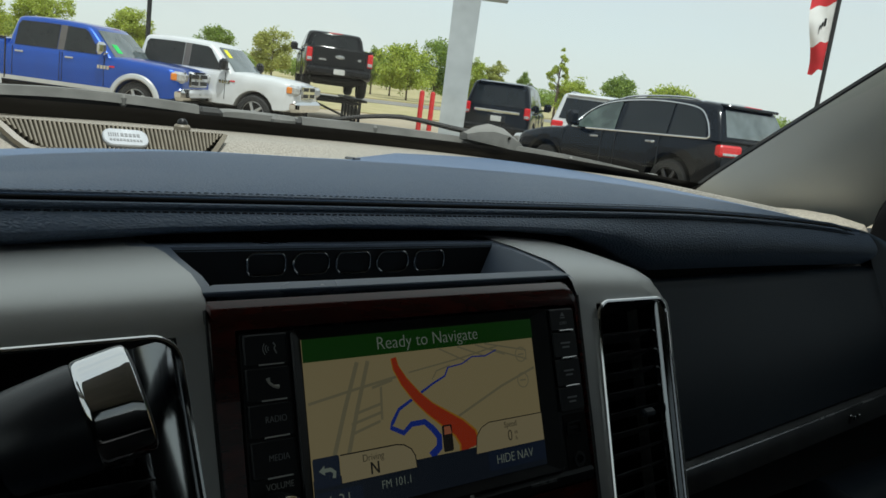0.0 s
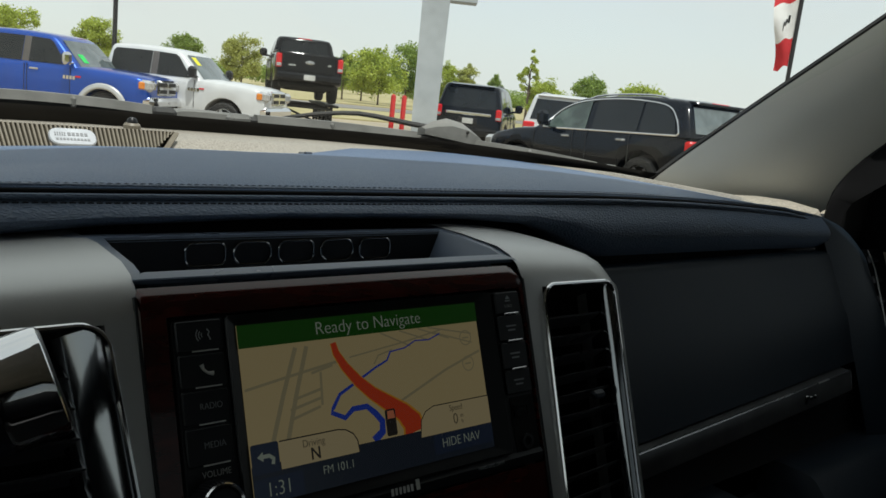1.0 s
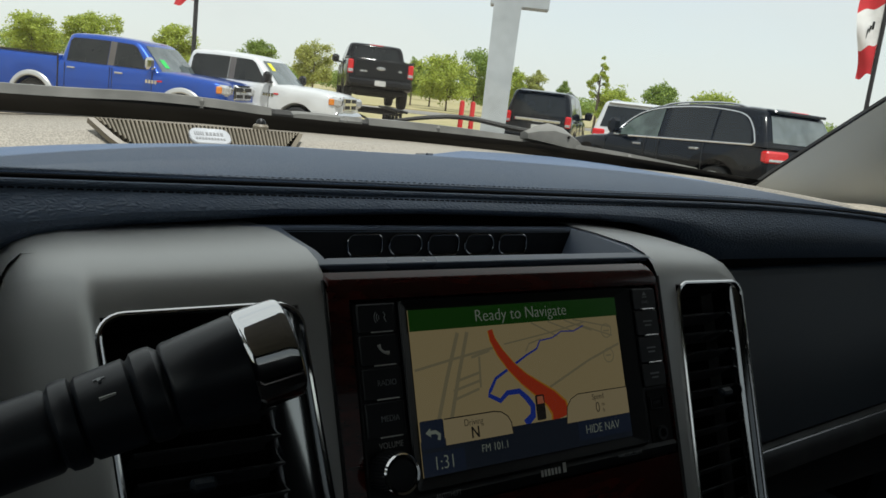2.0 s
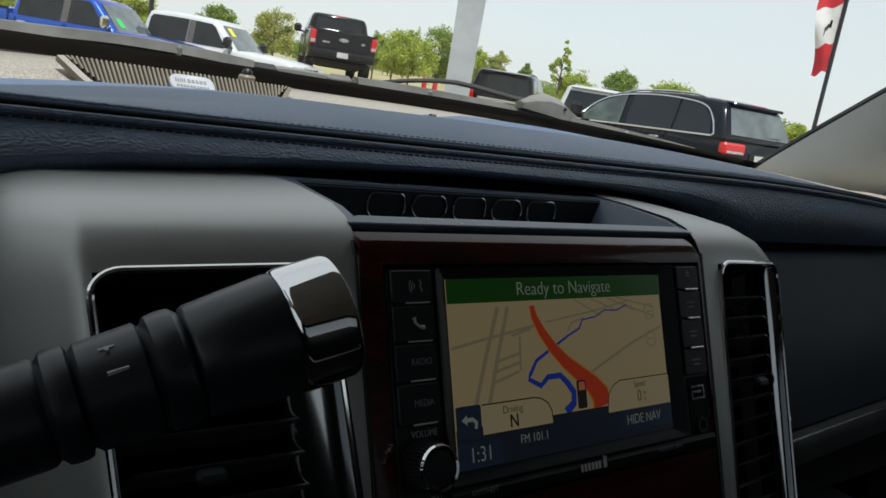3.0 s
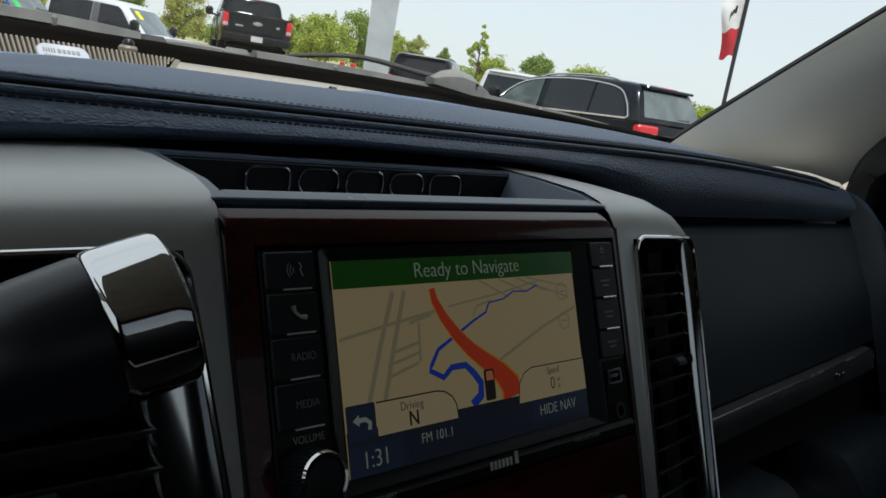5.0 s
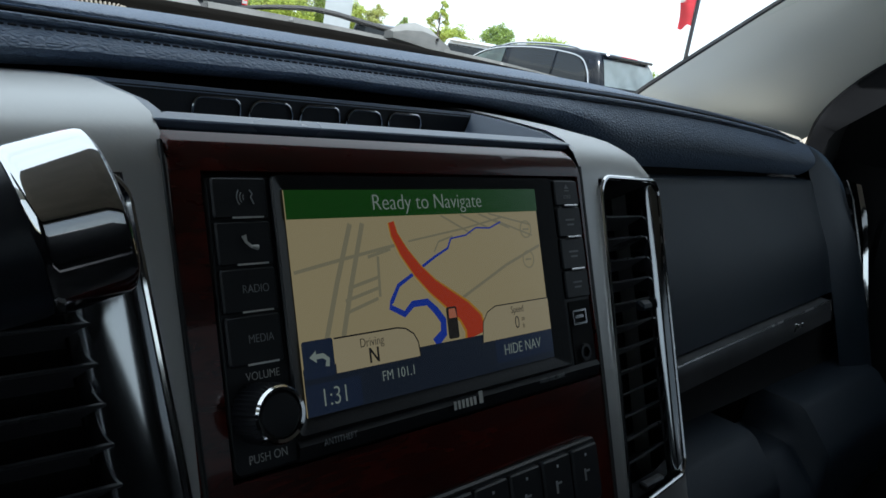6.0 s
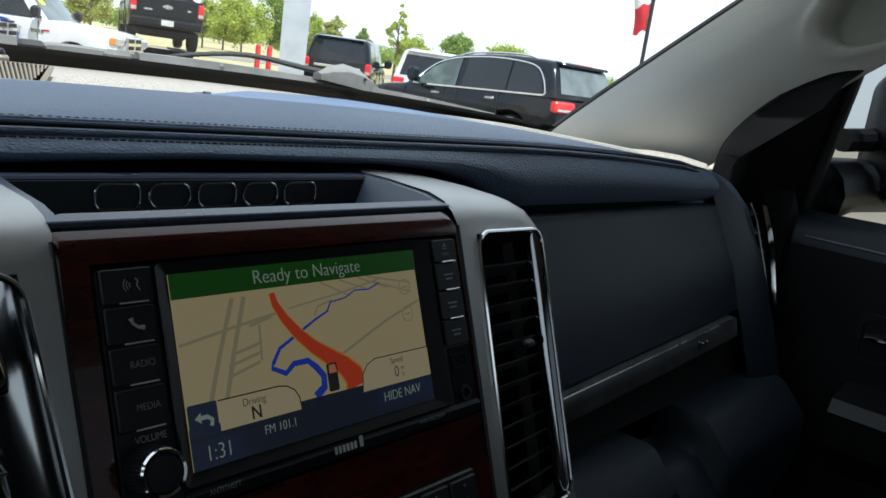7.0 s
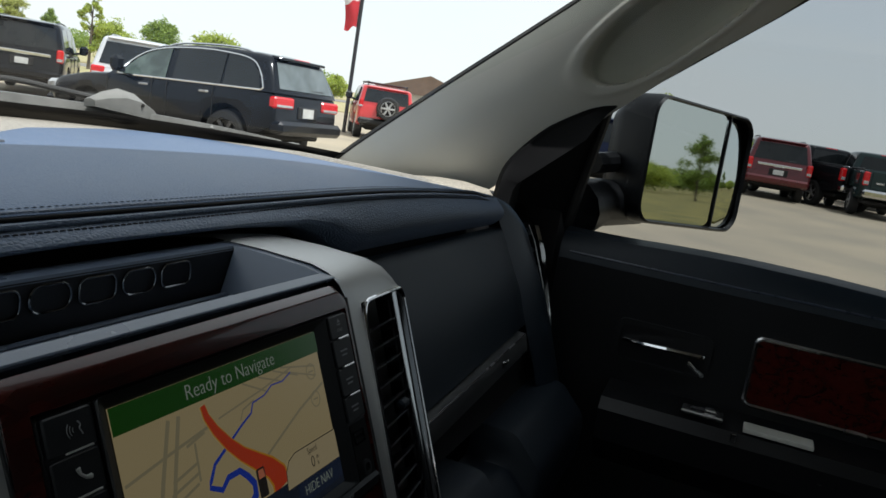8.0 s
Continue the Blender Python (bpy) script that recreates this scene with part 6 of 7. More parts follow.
    sp["zq"], sp["bow"] = zq, bow
    g = Geo()
    rings = []
    for t, ins, dz in ((0, 0, 0), (0.25, 0, 0), (0.5, 0, 0), (0.75, 0, 0), (0.90, 0.003, 0), (0.95, 0.010, 0), (0.985, 0.028, 0.004), (1.0, 0.06, 0.012), (1.0, 0.16, 0.026), (1.0, 0.32, 0.034), (1.0, 0.52, 0.038)):
        ring = finer(rrect(xr(t) + ins, -hw(t) + ins, xf(t) - ins * 1.3, hw(t) - ins, 0.10 + 0.06 * t - ins * 0.05, 3), 3)
        rings.append([(a + (bow(b, t, 1) if a > xf(t) - ins * 1.3 - 0.2 else -bow(b, t, -1) if a < xr(t) + ins + 0.2 else 0), b, zq(a, t) + dz) for a, b in ring])
    g.loft(rings)
    part("cabin", g, sp.get("roof_paint", body), car, smooth=40)

    def side_pane(poly, s, off=0.011):
        gg = Geo()
        poly = finer(poly)
        gg.add([(x, s * (hw(t) + off), zq(x, t)) for x, t in poly], [tuple(range(len(poly)))])
        return gg

    for poly in sp["side"]:
        for s in (-1, 1):
            pane = part("side_window", side_pane(poly, s), CLEAR_AUTO if sp.get("clear_front") and poly is sp["side"][-1] else AUTO_GLASS, car, smooth=0)
            if sp.get("chrome_line"):
                gg = Geo()
                gg.tube([(x, s * (hw(t) + 0.012), zq(x, t)) for x, t in finer(poly)], 0.012, 4, closed=True)
                part("window_trim", gg, CHROME if sp["chrome_line"] == 2 else BLACK, pane)
    for s in (-1, 1):
        for poly in sp.get("pillars", ()):
            part("door_pillar", side_pane(poly, s, 0.004), PILLAR_GREY, car, smooth=0)
    for nm, xx, sg, t0, t1, k in (("windshield", xf, 1, 0.05, 0.90, 0.88), ("rear_window", xr, -1, sp.get("rw0", 0.12), 0.86, sp.get("rwk", 0.82))):
        gg = Geo()
        gg.grid([[(xx(t) + sg * (0.009 + bow(y * hw(t) * k, t, sg)), y * hw(t) * k, zq(xx(t), t)) for y in (-1, -0.9, -0.7, -0.4, 0, 0.4, 0.7, 0.9, 1)] for t in (t0, lerp(t0, t1, .25), lerp(t0, t1, .5), lerp(t0, t1, .75), t1)])
        part(nm, gg, sp.get("front_glass" if sg > 0 else "rear_glass", AUTO_GLASS), car, smooth=0)
    # wheels
    ty, rm, bk = wheel_geo(r, 0.26, sp.get("spokes", 6))
    first = None
    for x in (fx, rx):
        for s in (1, -1):
            m = Matrix.Translation((x, s * (W2 - 0.16), r)) @ (Matrix.Identity(4) if s > 0 else Euler((0, 0, math.pi)).to_matrix().to_4x4())
            if first is None:
                w = part("wheel", ty, TYRE, car)
                rim = part("rim", rm, sp.get("rim", RIM), w)
                first = (w, rim, part("brake", bk, UNDER, w))
                w.matrix_basis = m
            else:
                w = again("wheel", first[0], car, m)
                again("rim", first[1], w, Matrix.Identity(4))
                again("brake", first[2], w, Matrix.Identity(4))
            if sp.get("flare"):
                gg = Geo()
                gg.grid([[(x + (arch + e) * math.cos(math.pi * k / 18), s * (half(x) + o), r + (arch + e) * math.sin(math.pi * k / 18)) for e, o in ((-0.02, -0.03), (-0.02, 0.03), (0.01, 0.045), (0.07, 0.035), (0.10, 0.0))] for k in range(19)])
                part("fender_flare", gg, sp["flare"], car)
    # doors: seams and handles
    for x0, x1 in sp["doors"]:
        for s in (-1, 1):
            gg = Geo()
            for x in (x0, x1):
                w = half(x)
                gg.box((x, s * w * 0.998, lerp(sill + 0.1, belt, 0.5)), (0.012, 0.012, belt - sill - 0.16))
            part("door_seam", gg, UNDER, car, smooth=0)
            gg = Geo()
            gg.box((x0 + 0.16, s * (half(x0) + 0.012), belt - 0.13), (0.20, 0.035, 0.035), 0.012)
            part("door_handle", gg, sp.get("handle", CHROME), car)
    if sp.get("belt_line"):
        for s in (-1, 1):
            gg = Geo()
            gg.tube([(x, s * (hw(0.05) + 0.008), zc(0.05)) for x in (cb[0] + 0.2, cb[1] - 0.35)], 0.011, 4)
            part("belt_trim", gg, CHROME, car)
    for s in (-1, 1):
        gg = Geo()
        mx = cb[1] - sp.get("mirror_back", 0.42)
        gg.box((mx, s * (W2 + 0.14), belt + 0.15), (0.17, 0.24, 0.26), 0.06)
        gg.box((mx + 0.03, s * (W2 + 0.02), belt + 0.05), (0.08, 0.16, 0.06), 0.02)
        part("door_mirror", gg, sp.get("mirror", BLACK), car)
    # front
    zh = table(L2 - 0.3, top)
    gg = Geo()
    gg.box((L2 - 0.01, 0, zh - 0.20), (0.10, W2 * 0.95, 0.34), 0.04)
    gr = part("grille", gg, sp.get("grille", CHROME), car)
    for y in (-0.25, 0.25):
        for z in (-0.075, 0.075):
            gg = Geo()
            gg.box((L2 + 0.042, y * W2 * 0.95, zh - 0.20 + z), (0.01, W2 * 0.36, 0.085), 0.004)
            part("grille_opening", gg, UNDER, gr)
    for s in (-1, 1):
        gg = Geo()
        gg.box((L2 - 0.13, s * W2 * 0.70, zh - 0.17), (0.34, W2 * 0.42, 0.24), 0.06, rot=Euler((0, 0.06, s * -0.22)))
        lamp = part("headlight", gg, LAMP_CLEAR, car)
        gg = Geo()
        gg.box((L2 + 0.004, s * W2 * 0.62, zh - 0.17), (0.012, 0.13, 0.12), 0.005)
        part("reflector", gg, CHROME, lamp)
        if "bed" in sp:
            gg = Geo()
            gg.box((L2 - 0.15, s * W2 * 0.915, zh - 0.17), (0.13, 0.05, 0.15), 0.02, rot=Euler((0, 0, s * -0.22)))
            part("marker_lens", gg, AMBER, lamp, "amber marker lens")
    gg = Geo()
    gg.box((L2 - 0.05, 0, sill + 0.16), (0.30, sp["W"] * 0.90, 0.26), 0.08)
    part("front_bumper", gg, sp.get("bumper_f", body), car)
    # rear
    zt = table(-L2 + 0.1, top)
    gg = Geo()
    gg.box((-L2 - 0.02, 0, sill + 0.20), (0.26, sp["W"] * 0.93, 0.22), 0.06)
    rear = part("rear_bumper", gg, sp.get("bumper_r", CHROME), car)
    if "rail" not in sp:
        gg = Geo()
        gg.box((-L2 - 0.16, 0, sill + 0.205), (0.012, 0.32, 0.15), 0.004)
        part("plate", gg, PLATE, rear, "pale blank plate", smooth=0)
    lz0, lz1, lw, lx = sp["tail"]
    for s in (-1, 1):
        gg = Geo()
        gg.box((-L2 + lx, s * (W2 * 0.955 - lw / 2), (lz0 + lz1) / 2), (0.14, lw, lz1 - lz0), 0.03)
        lamp = part("tail_light", gg, LAMP_RED, car)
        gg = Geo()
        gg.box((-L2 + lx - 0.065, s * (W2 * 0.955 - lw / 2), lz0 + (lz1 - lz0) * 0.22), (0.02, lw * 0.8, (lz1 - lz0) * 0.22), 0.006)
        part("reversing_lens", gg, LAMP_CLEAR, lamp)
    gg = Geo()
    gg.box((xr(1.0) + sp.get("stop_in", 0.04), 0, zq(xr(1.0), 1.0) + 0.005), (0.05, 0.42, 0.045), 0.01)
    part("stop_light", gg, LAMP_RED, car)
    if sp.get("two_tone"):
        for s in (-1, 1):
            gg = Geo()
            gg.grid([[(x, s * (half(x) + 0.004), sill + 0.02), (x, s * (half(x) + 0.007), sill + 0.07), (x, s * (half(x) + 0.006), sill + 0.11)] for x in [lerp(rx + arch + 0.02, fx - arch - 0.02, i / 8) for i in range(9)]])
            part("lower_side", gg, sp["two_tone"], car, "silver lower body side")
    for fn in sp.get("extra", ()):
        fn(car, sp, half, low, hw, zc, xr, xf)
    car.matrix_basis = at
    return car


def parked(x, y, heading, z=None, tilt=0.0):
    """A pose by place and compass heading (degrees clockwise from straight ahead)."""
    return pose(x, y, ground_z(x, y) if z is None else z, 0, tilt, 90 - heading)


def sighted(az, dist, heading, px, py, z=None):
    """The pose that puts the vehicle's local point (px, py) at that bearing and distance from the driver's eye."""
    h, a = radians(heading), radians(az)
    x = -0.244 + dist * math.sin(a) - px * math.sin(h) + py * math.cos(h)
    y = -0.313 + dist * math.cos(a) - px * math.cos(h) - py * math.sin(h)
    return parked(x, y, heading, z)


def pickup(paint_mat, flare=None, **kw):
    sp = dict(L=5.82, W=2.02, H=1.93, r=0.405, fx=1.94, rx=-1.63, belt=1.27, ws=1.5, paint=paint_mat, sill=0.50,
              top=[(-2.91, 1.34), (-2.88, 1.375), (-1.01, 1.375), (-0.98, 1.29), (1.20, 1.28), (1.42, 1.27), (2.0, 1.245), (2.5, 1.21), (2.74, 1.175), (2.85, 1.12), (2.895, 1.0), (2.91, 0.85)],
              cab=(-0.98, 1.40, -0.87, 0.84), mirror_back=0.16, front_glass=SKY_GLASS, tumble=0.80, doors=((-0.83, 0.24), (0.30, 1.24)),
              side=([(-0.80, 0.06), (0.16, 0.06), (0.16, 0.86), (-0.72, 0.86), (-0.78, 0.75)], [(0.32, 0.06), (1.12, 0.06), (1.05, 0.26), (0.80, 0.78), (0.71, 0.86), (0.32, 0.86)]),
              pillars=([(0.165, 0.06), (0.315, 0.06), (0.315, 0.86), (0.165, 0.86)],),
              tail=(0.92, 1.32, 0.17, 0.05), flare=flare, bed=True, rw0=0.2, rwk=0.80, spokes=5)
    sp.update(kw)
    return sp


def pickup_bits(car, sp, half, low, hw, zc, xr, xf):
    """Bed line, side emblem bars and tailgate."""
    L2, W2 = sp["L"] / 2, sp["W"] / 2
    for s in (-1, 1):
        gg = Geo()
        gg.box((-0.995, s * half(-1.0) * 0.995, 0.95), (0.03, 0.03, 0.82), 0.004)
        part("bed_gap", gg, UNDER, car, smooth=0)
        gg = Geo()
        gg.tube([(-2.85, s * half(-2.5) * 0.95, 1.385), (-1.02, s * half(-1.5) * 0.95, 1.385)], 0.025, 6)
        part("bed_rail", gg, BLACK, car)
        gg = Geo()
        for k in range(4):
            gg.box((1.12 + 0.07 * k, s * (half(1.1) + 0.006), 1.03), (0.055, 0.012, 0.075), 0.003)
        part("emblem_bar", gg, CHROME, car, "small bright side emblem", smooth=0)
        gg = Geo()
        gg.box((1.42, s * (half(1.4) + 0.006), 1.06), (0.12, 0.012, 0.035), 0.003)
        part("emblem_bar", gg, LAMP_RED, car, "small red side emblem", smooth=0)
    gg = Geo()
    gg.box((-L2 - 0.008, 0, 1.10), (0.035, sp["W"] * 0.74, 0.50), 0.015)
    gate = part("tailgate", gg, sp["paint"], car)
    gg = Geo()
    gg.lathe([(0, 0.0), (0.14, 0.0), (0.12, 0.015), (0, 0.02)], 20, Matrix.Translation((-L2 - 0.025, 0, 1.13)) @ Euler((0, radians(-90), 0)).to_matrix().to_4x4() @ Matrix.Diagonal((0.45, 1, 1, 1)))
    part("emblem", gg, DULL_CHROME, gate, "plain oval emblem")
    gg = Geo()
    gg.box((-L2 - 0.03, W2 * 0.50, 1.02), (0.01, 0.22, 0.05), 0.002)
    gg.box((-L2 - 0.03, -W2 * 0.56, 1.10), (0.01, 0.10, 0.06), 0.002)
    part("emblem_bar", gg, DULL_CHROME, gate, smooth=0)


def sticker(x_t, mat, tw):
    def put(car, sp, half, low, hw, zc, xr, xf):
        gg = Geo()
        y = -hw(0.5) * 0.62
        gg.add([(xf(t) + 0.016 + sp["bow"](y + d, t, 1), y + d, sp["zq"](xf(t), t)) for t, d in ((tw, -0.09), (tw, 0.09), (tw + 0.28, 0.09), (tw + 0.28, -0.09))], [(0, 1, 2, 3)])
        part("price_sticker", gg, mat, car, smooth=0)
    return put


BLUE = paint("blue metallic paint", (0.002, 0.060, 0.38), 0.30, 0.45)
LOWER_SILVER = paint("silver lower paint", (0.5, 0.5, 0.49), 0.35, 0.3)
WHITE = paint("white paint", (0.60, 0.61, 0.62), 0.3, 0.0)
INK = paint("black paint", (0.008, 0.009, 0.011), 0.2, 0.1)
MAROON = paint("dark red paint", (0.10, 0.008, 0.012))
RED = paint("bright red paint", (0.55, 0.02, 0.02), 0.3, 0.1)
GREEN_GREY = paint("dark green-grey paint", (0.025, 0.04, 0.04))
CHARCOAL = paint("blue-black paint", (0.005, 0.0065, 0.0095), 0.2, 0.2)

vehicle("pickup_truck", "blue crew-cab pickup with silver lower body and chrome trim", "pickup truck", "parked vehicles", pickup(BLUE, flare=LOWER_SILVER, two_tone=LOWER_SILVER, mirror=CHROME, bumper_f=CHROME, extra=(pickup_bits, sticker(0, STICKER_G, 0.18))), sighted(16.7, 18.9, 133, 1.94, -0.9))
vehicle("pickup_truck", "white crew-cab pickup with dark windows and yellow sticker", "pickup truck", "parked vehicles", pickup(WHITE, mirror=BLACK, bumper_f=CHROME, handle=WHITE, extra=(pickup_bits, sticker(0, STICKER_Y, 0.55))), sighted(24.2, 19.6, 135, 1.94, -0.9))
vehicle("pickup_truck", "black pickup raised on a steel display ramp, seen from behind", "pickup truck", "parked vehicles", pickup(INK, bumper_r=INK, bumper_f=INK, handle=INK, rim=RIM_DARK, grille=INK, extra=(pickup_bits,)), sighted(29.6, 26.0, 24, -2.9, 0, 0.86) @ Matrix.Scale(1.06, 4))


def suv_bits(rails=True, spoiler=True, strip=True, wiper_on=True):
    def put(car, sp, half, low, hw, zc, xr, xf):
        L2 = sp["L"] / 2
        if rails:
            for s in (-1, 1):
                gg = Geo()
                xa, xb = xr(1) + 0.35, xf(1) - 0.25
                gg.tube([(lerp(xa, xb, k / 10), s * hw(1) * 0.86, sp["zq"](lerp(xa, xb, k / 10), 1) + (0.005 if k in (0, 10) else 0.035 if k in (1, 9) else 0.045)) for k in range(11)], 0.018, 6)
                part("roof_rail", gg, sp.get("rail", BLACK), car)
        if spoiler:
            gg = Geo()
            gg.box((xr(1) - 0.01, 0, sp["zq"](xr(1), 1) + 0.002), (0.20, hw(1) * 1.7, 0.045), 0.02, rot=Euler((0, -0.10, 0)))
            part("roof_spoiler", gg, sp["paint"], car)
        if strip:
            gg = Geo()
            gg.box((-L2 - 0.012, 0, sp["belt"] - 0.10), (0.04, sp["W"] * 0.66, 0.085), 0.015)
            part("tailgate_strip", gg, CHROME, car, "chrome tailgate strip")
        gg = Geo()
        gg.box((-L2 - 0.006, 0, sp["belt"] - 0.30), (0.03, 0.55, 0.20), 0.02)
        rc = part("plate_recess", gg, UNDER, car)
        gg = Geo()
        gg.box((-L2 - 0.024, 0, sp["belt"] - 0.30), (0.01, 0.31, 0.15), 0.003)
        part("plate", gg, PLATE, rc, "pale blank plate", smooth=0)
        if wiper_on:
            gg = Geo()
            gg.tube([(xr(0.16) - 0.025, 0.0, zc(0.16)), (xr(0.17) - 0.03, -0.45, zc(0.17))], 0.012, 5)
            part("rear_wiper", gg, BLACK, car)
    return put


def window_arc(car, sp, half, low, hw, zc, xr, xf):
    """One bright line round the side windows."""
    cb = sp["cab"]
    for s in (-1, 1):
        gg = Geo()
        over = [(0.76, 0.04, 0), (0.42, 0.62, 0), (0.06, 0.88, 0), (-0.65, 0.935, 0), (-1.45, 0.90, 0), (-1.88, 0.80, 0), (-2.08, 0.48, 0), (-2.19, 0.10, 0)]
        line = [(p[0], p[1]) for p in smooth_line(over, 28)] + [(-2.15, 0.035), (-0.8, 0.035), (0.4, 0.035)]
        gg.tube([(x, s * (hw(t) + 0.010), sp["zq"](x, t)) for x, t in line], 0.014, 5, closed=True)
        part("window_trim", gg, CHROME, car, "chrome window outline")


def suv(paint_mat, L, W, H, fx, rx, belt, cab, nose, **kw):
    L2 = L / 2
    sp = dict(L=L, W=W, H=H, r=0.39, fx=fx, rx=rx, belt=belt, ws=cab[1] - 0.05, paint=paint_mat, sill=0.40, tumble=0.79,
              top=[(-L2, belt - 0.16), (-L2 + 0.05, belt - 0.03), (-L2 + 0.2, belt), (cab[1] - 0.2, belt), (cab[1] + 0.02, belt - 0.02), (cab[1] + 0.5, belt - 0.05), (L2 - 0.35, nose), (L2 - 0.12, nose - 0.10), (L2, nose - 0.32)],
              cab=cab, doors=((rx + 0.42, rx + 1.36), (rx + 1.42, fx - 0.55)), rail=BLACK, tail=(belt - 0.30, belt + 0.06, 0.16, 0.04), rwk=0.84, bumper_r=paint_mat)
    a, b = cab[0], cab[1]
    m1, m2 = rx + 0.30, rx + 1.40
    sp["side"] = ([(a + 0.28, 0.06), (m1 - 0.06, 0.06), (m1 - 0.06, 0.86), (cab[2] + 0.22, 0.86), (cab[2] + 0.16, 0.74)], [(m1 + 0.03, 0.06), (m2 - 0.06, 0.06), (m2 - 0.06, 0.88), (m1 + 0.03, 0.87)],
                  [(m2 + 0.03, 0.06), (b - 0.32, 0.06), (cab[3] + 0.10, 0.66), (cab[3] - 0.10, 0.85), (m2 + 0.03, 0.88)])
    sp.update(kw)
    return sp


vehicle("suv", "large black SUV with chrome tailgate strip, seen from behind", "SUV", "parked vehicles", suv(INK, 5.24, 2.0, 1.96, 1.60, -1.42, 1.19, (-2.56, 1.28, -2.38, 0.50), 1.05, tail=(0.95, 1.28, 0.17, 0.05), handle=INK, mirror=INK, extra=(suv_bits(),)), sighted(40.8, 23.6, 49, -2.6, 0))
vehicle("suv", "white SUV with dark rear window behind the black ones", "SUV", "parked vehicles", suv(WHITE, 4.9, 1.95, 1.86, 1.50, -1.36, 1.13, (-2.40, 1.2, -2.2, 0.45), 1.02, tail=(0.92, 1.12, 0.30, 0.06), mirror=WHITE, rail=RIM, extra=(suv_bits(strip=False),)), sighted(47.2, 20.5, 56, -2.4, 0))
vehicle("suv", "black mid-size SUV with chrome window outline and red tail lights", "SUV", "parked vehicles", suv(CHARCOAL, 4.82, 1.94, 1.76, 1.40, -1.50, 1.15, (-2.39, 1.02, -2.16, 0.20), 1.00, tail=(0.89, 1.07, 0.52, 0.045), handle=DULL_CHROME, rim=RIM_DARK, rail=CHROME, mirror=INK, clear_front=True, doors=((-1.26, -0.33), (-0.02, 0.95)), side=([(-2.13, 0.06), (-1.42, 0.06), (-1.42, 0.88), (-1.70, 0.84), (-1.89, 0.74), (-2.05, 0.46)], [(-1.37, 0.06), (-0.41, 0.06), (-0.41, 0.92), (-0.90, 0.915), (-1.37, 0.89)], [(-0.27, 0.06), (0.70, 0.06), (0.40, 0.58), (0.20, 0.77), (0.02, 0.86), (-0.27, 0.91)]), arch=0.10, stop_in=-0.06, rear_glass=SKY_GLASS, extra=(suv_bits(strip=False), window_arc)), parked(11.05, 8.90, 2, 0.08, 2.6) @ Matrix.Scale(0.97, 4))


def spare(car, sp, half, low, hw, zc, xr, xf):
    ty, rm, bk = wheel_geo(0.37, 0.24, 6)
    w = part("spare_wheel", ty, TYRE, car, "spare wheel on the tailgate")
    w.matrix_basis = Matrix.Translation((-sp["L"] / 2 - 0.14, -0.05, 1.08)) @ Euler((0, 0, radians(90))).to_matrix().to_4x4()
    part("rim", rm, RIM, w)
    part("brake", bk, UNDER, w)
    gg = Geo()
    for k in range(5):
        gg.tube([(lerp(xr(1) + 0.2, xf(1) - 0.2, k / 4), -hw(1) * 0.8, sp["H"] + 0.06), (lerp(xr(1) + 0.2, xf(1) - 0.2, k / 4), hw(1) * 0.8, sp["H"] + 0.06)], 0.02, 5)
    for s in (-1, 1):
        gg.tube([(xr(1) + 0.1, s * hw(1) * 0.8, sp["H"] + 0.07), (xf(1) - 0.1, s * hw(1) * 0.8, sp["H"] + 0.07)], 0.028, 5)
        for x in (xr(1) + 0.25, xf(1) - 0.25):
            gg.tube([(x, s * hw(1) * 0.8, sp["H"] - 0.09), (x, s * hw(1) * 0.8, sp["H"] + 0.06)], 0.02, 5)
    part("roof_rack", gg, BLACK, car)


vehicle("suv", "boxy bright red SUV with spare wheel on its tailgate", "SUV", "parked vehicles", suv(RED, 4.3, 1.85, 1.78, 1.42, -1.27, 1.18, (-2.10, 0.95, -2.0, 0.55), 1.08, tail=(1.0, 1.28, 0.14, 0.05), tumble=0.86, mirror=BLACK, handle=BLACK, bumper_r=BLACK, extra=(suv_bits(rails=False, strip=False), spare)), parked(25.6, 12.6, 58))
vehicle("suv", "dark red SUV at the edge of the lot, seen from behind", "SUV", "parked vehicles", suv(MAROON, 5.1, 2.0, 1.90, 1.55, -1.40, 1.15, (-2.48, 1.2, -2.28, 0.45), 1.03, mirror=MAROON, bumper_r=MAROON, extra=(suv_bits(),)), sighted(90.6, 27.2, 84, -2.5, 0))
vehicle("pickup_truck", "black pickup at the edge of the lot", "pickup truck", "parked vehicles", pickup(INK, bumper_r=CHROME, handle=INK, extra=(pickup_bits,)), sighted(95.2, 28.0, 58, -2.9, 0.4))
vehicle("pickup_truck", "dark green-grey pickup with chrome rear bumper", "pickup truck", "parked vehicles", pickup(GREEN_GREY, bumper_r=CHROME, extra=(pickup_bits,)), sighted(97.6, 26.5, 84, -2.9, 0))
vehicle("pickup_truck", "bright red pickup behind the dark ones", "pickup truck", "parked vehicles", pickup(RED, extra=(pickup_bits,)), sighted(97.2, 33, 84, -2.9, 0))
vehicle("suv", "dark blue SUV with red tail light beside the mirror", "SUV", "parked vehicles", suv(paint("dark blue paint", (0.01, 0.015, 0.04)), 4.7, 1.9, 1.75, 1.45, -1.35, 1.12, (-2.25, 1.08, -1.95, 0.35), 1.0, extra=(suv_bits(strip=False),)), parked(20.5, 3.6, 80))

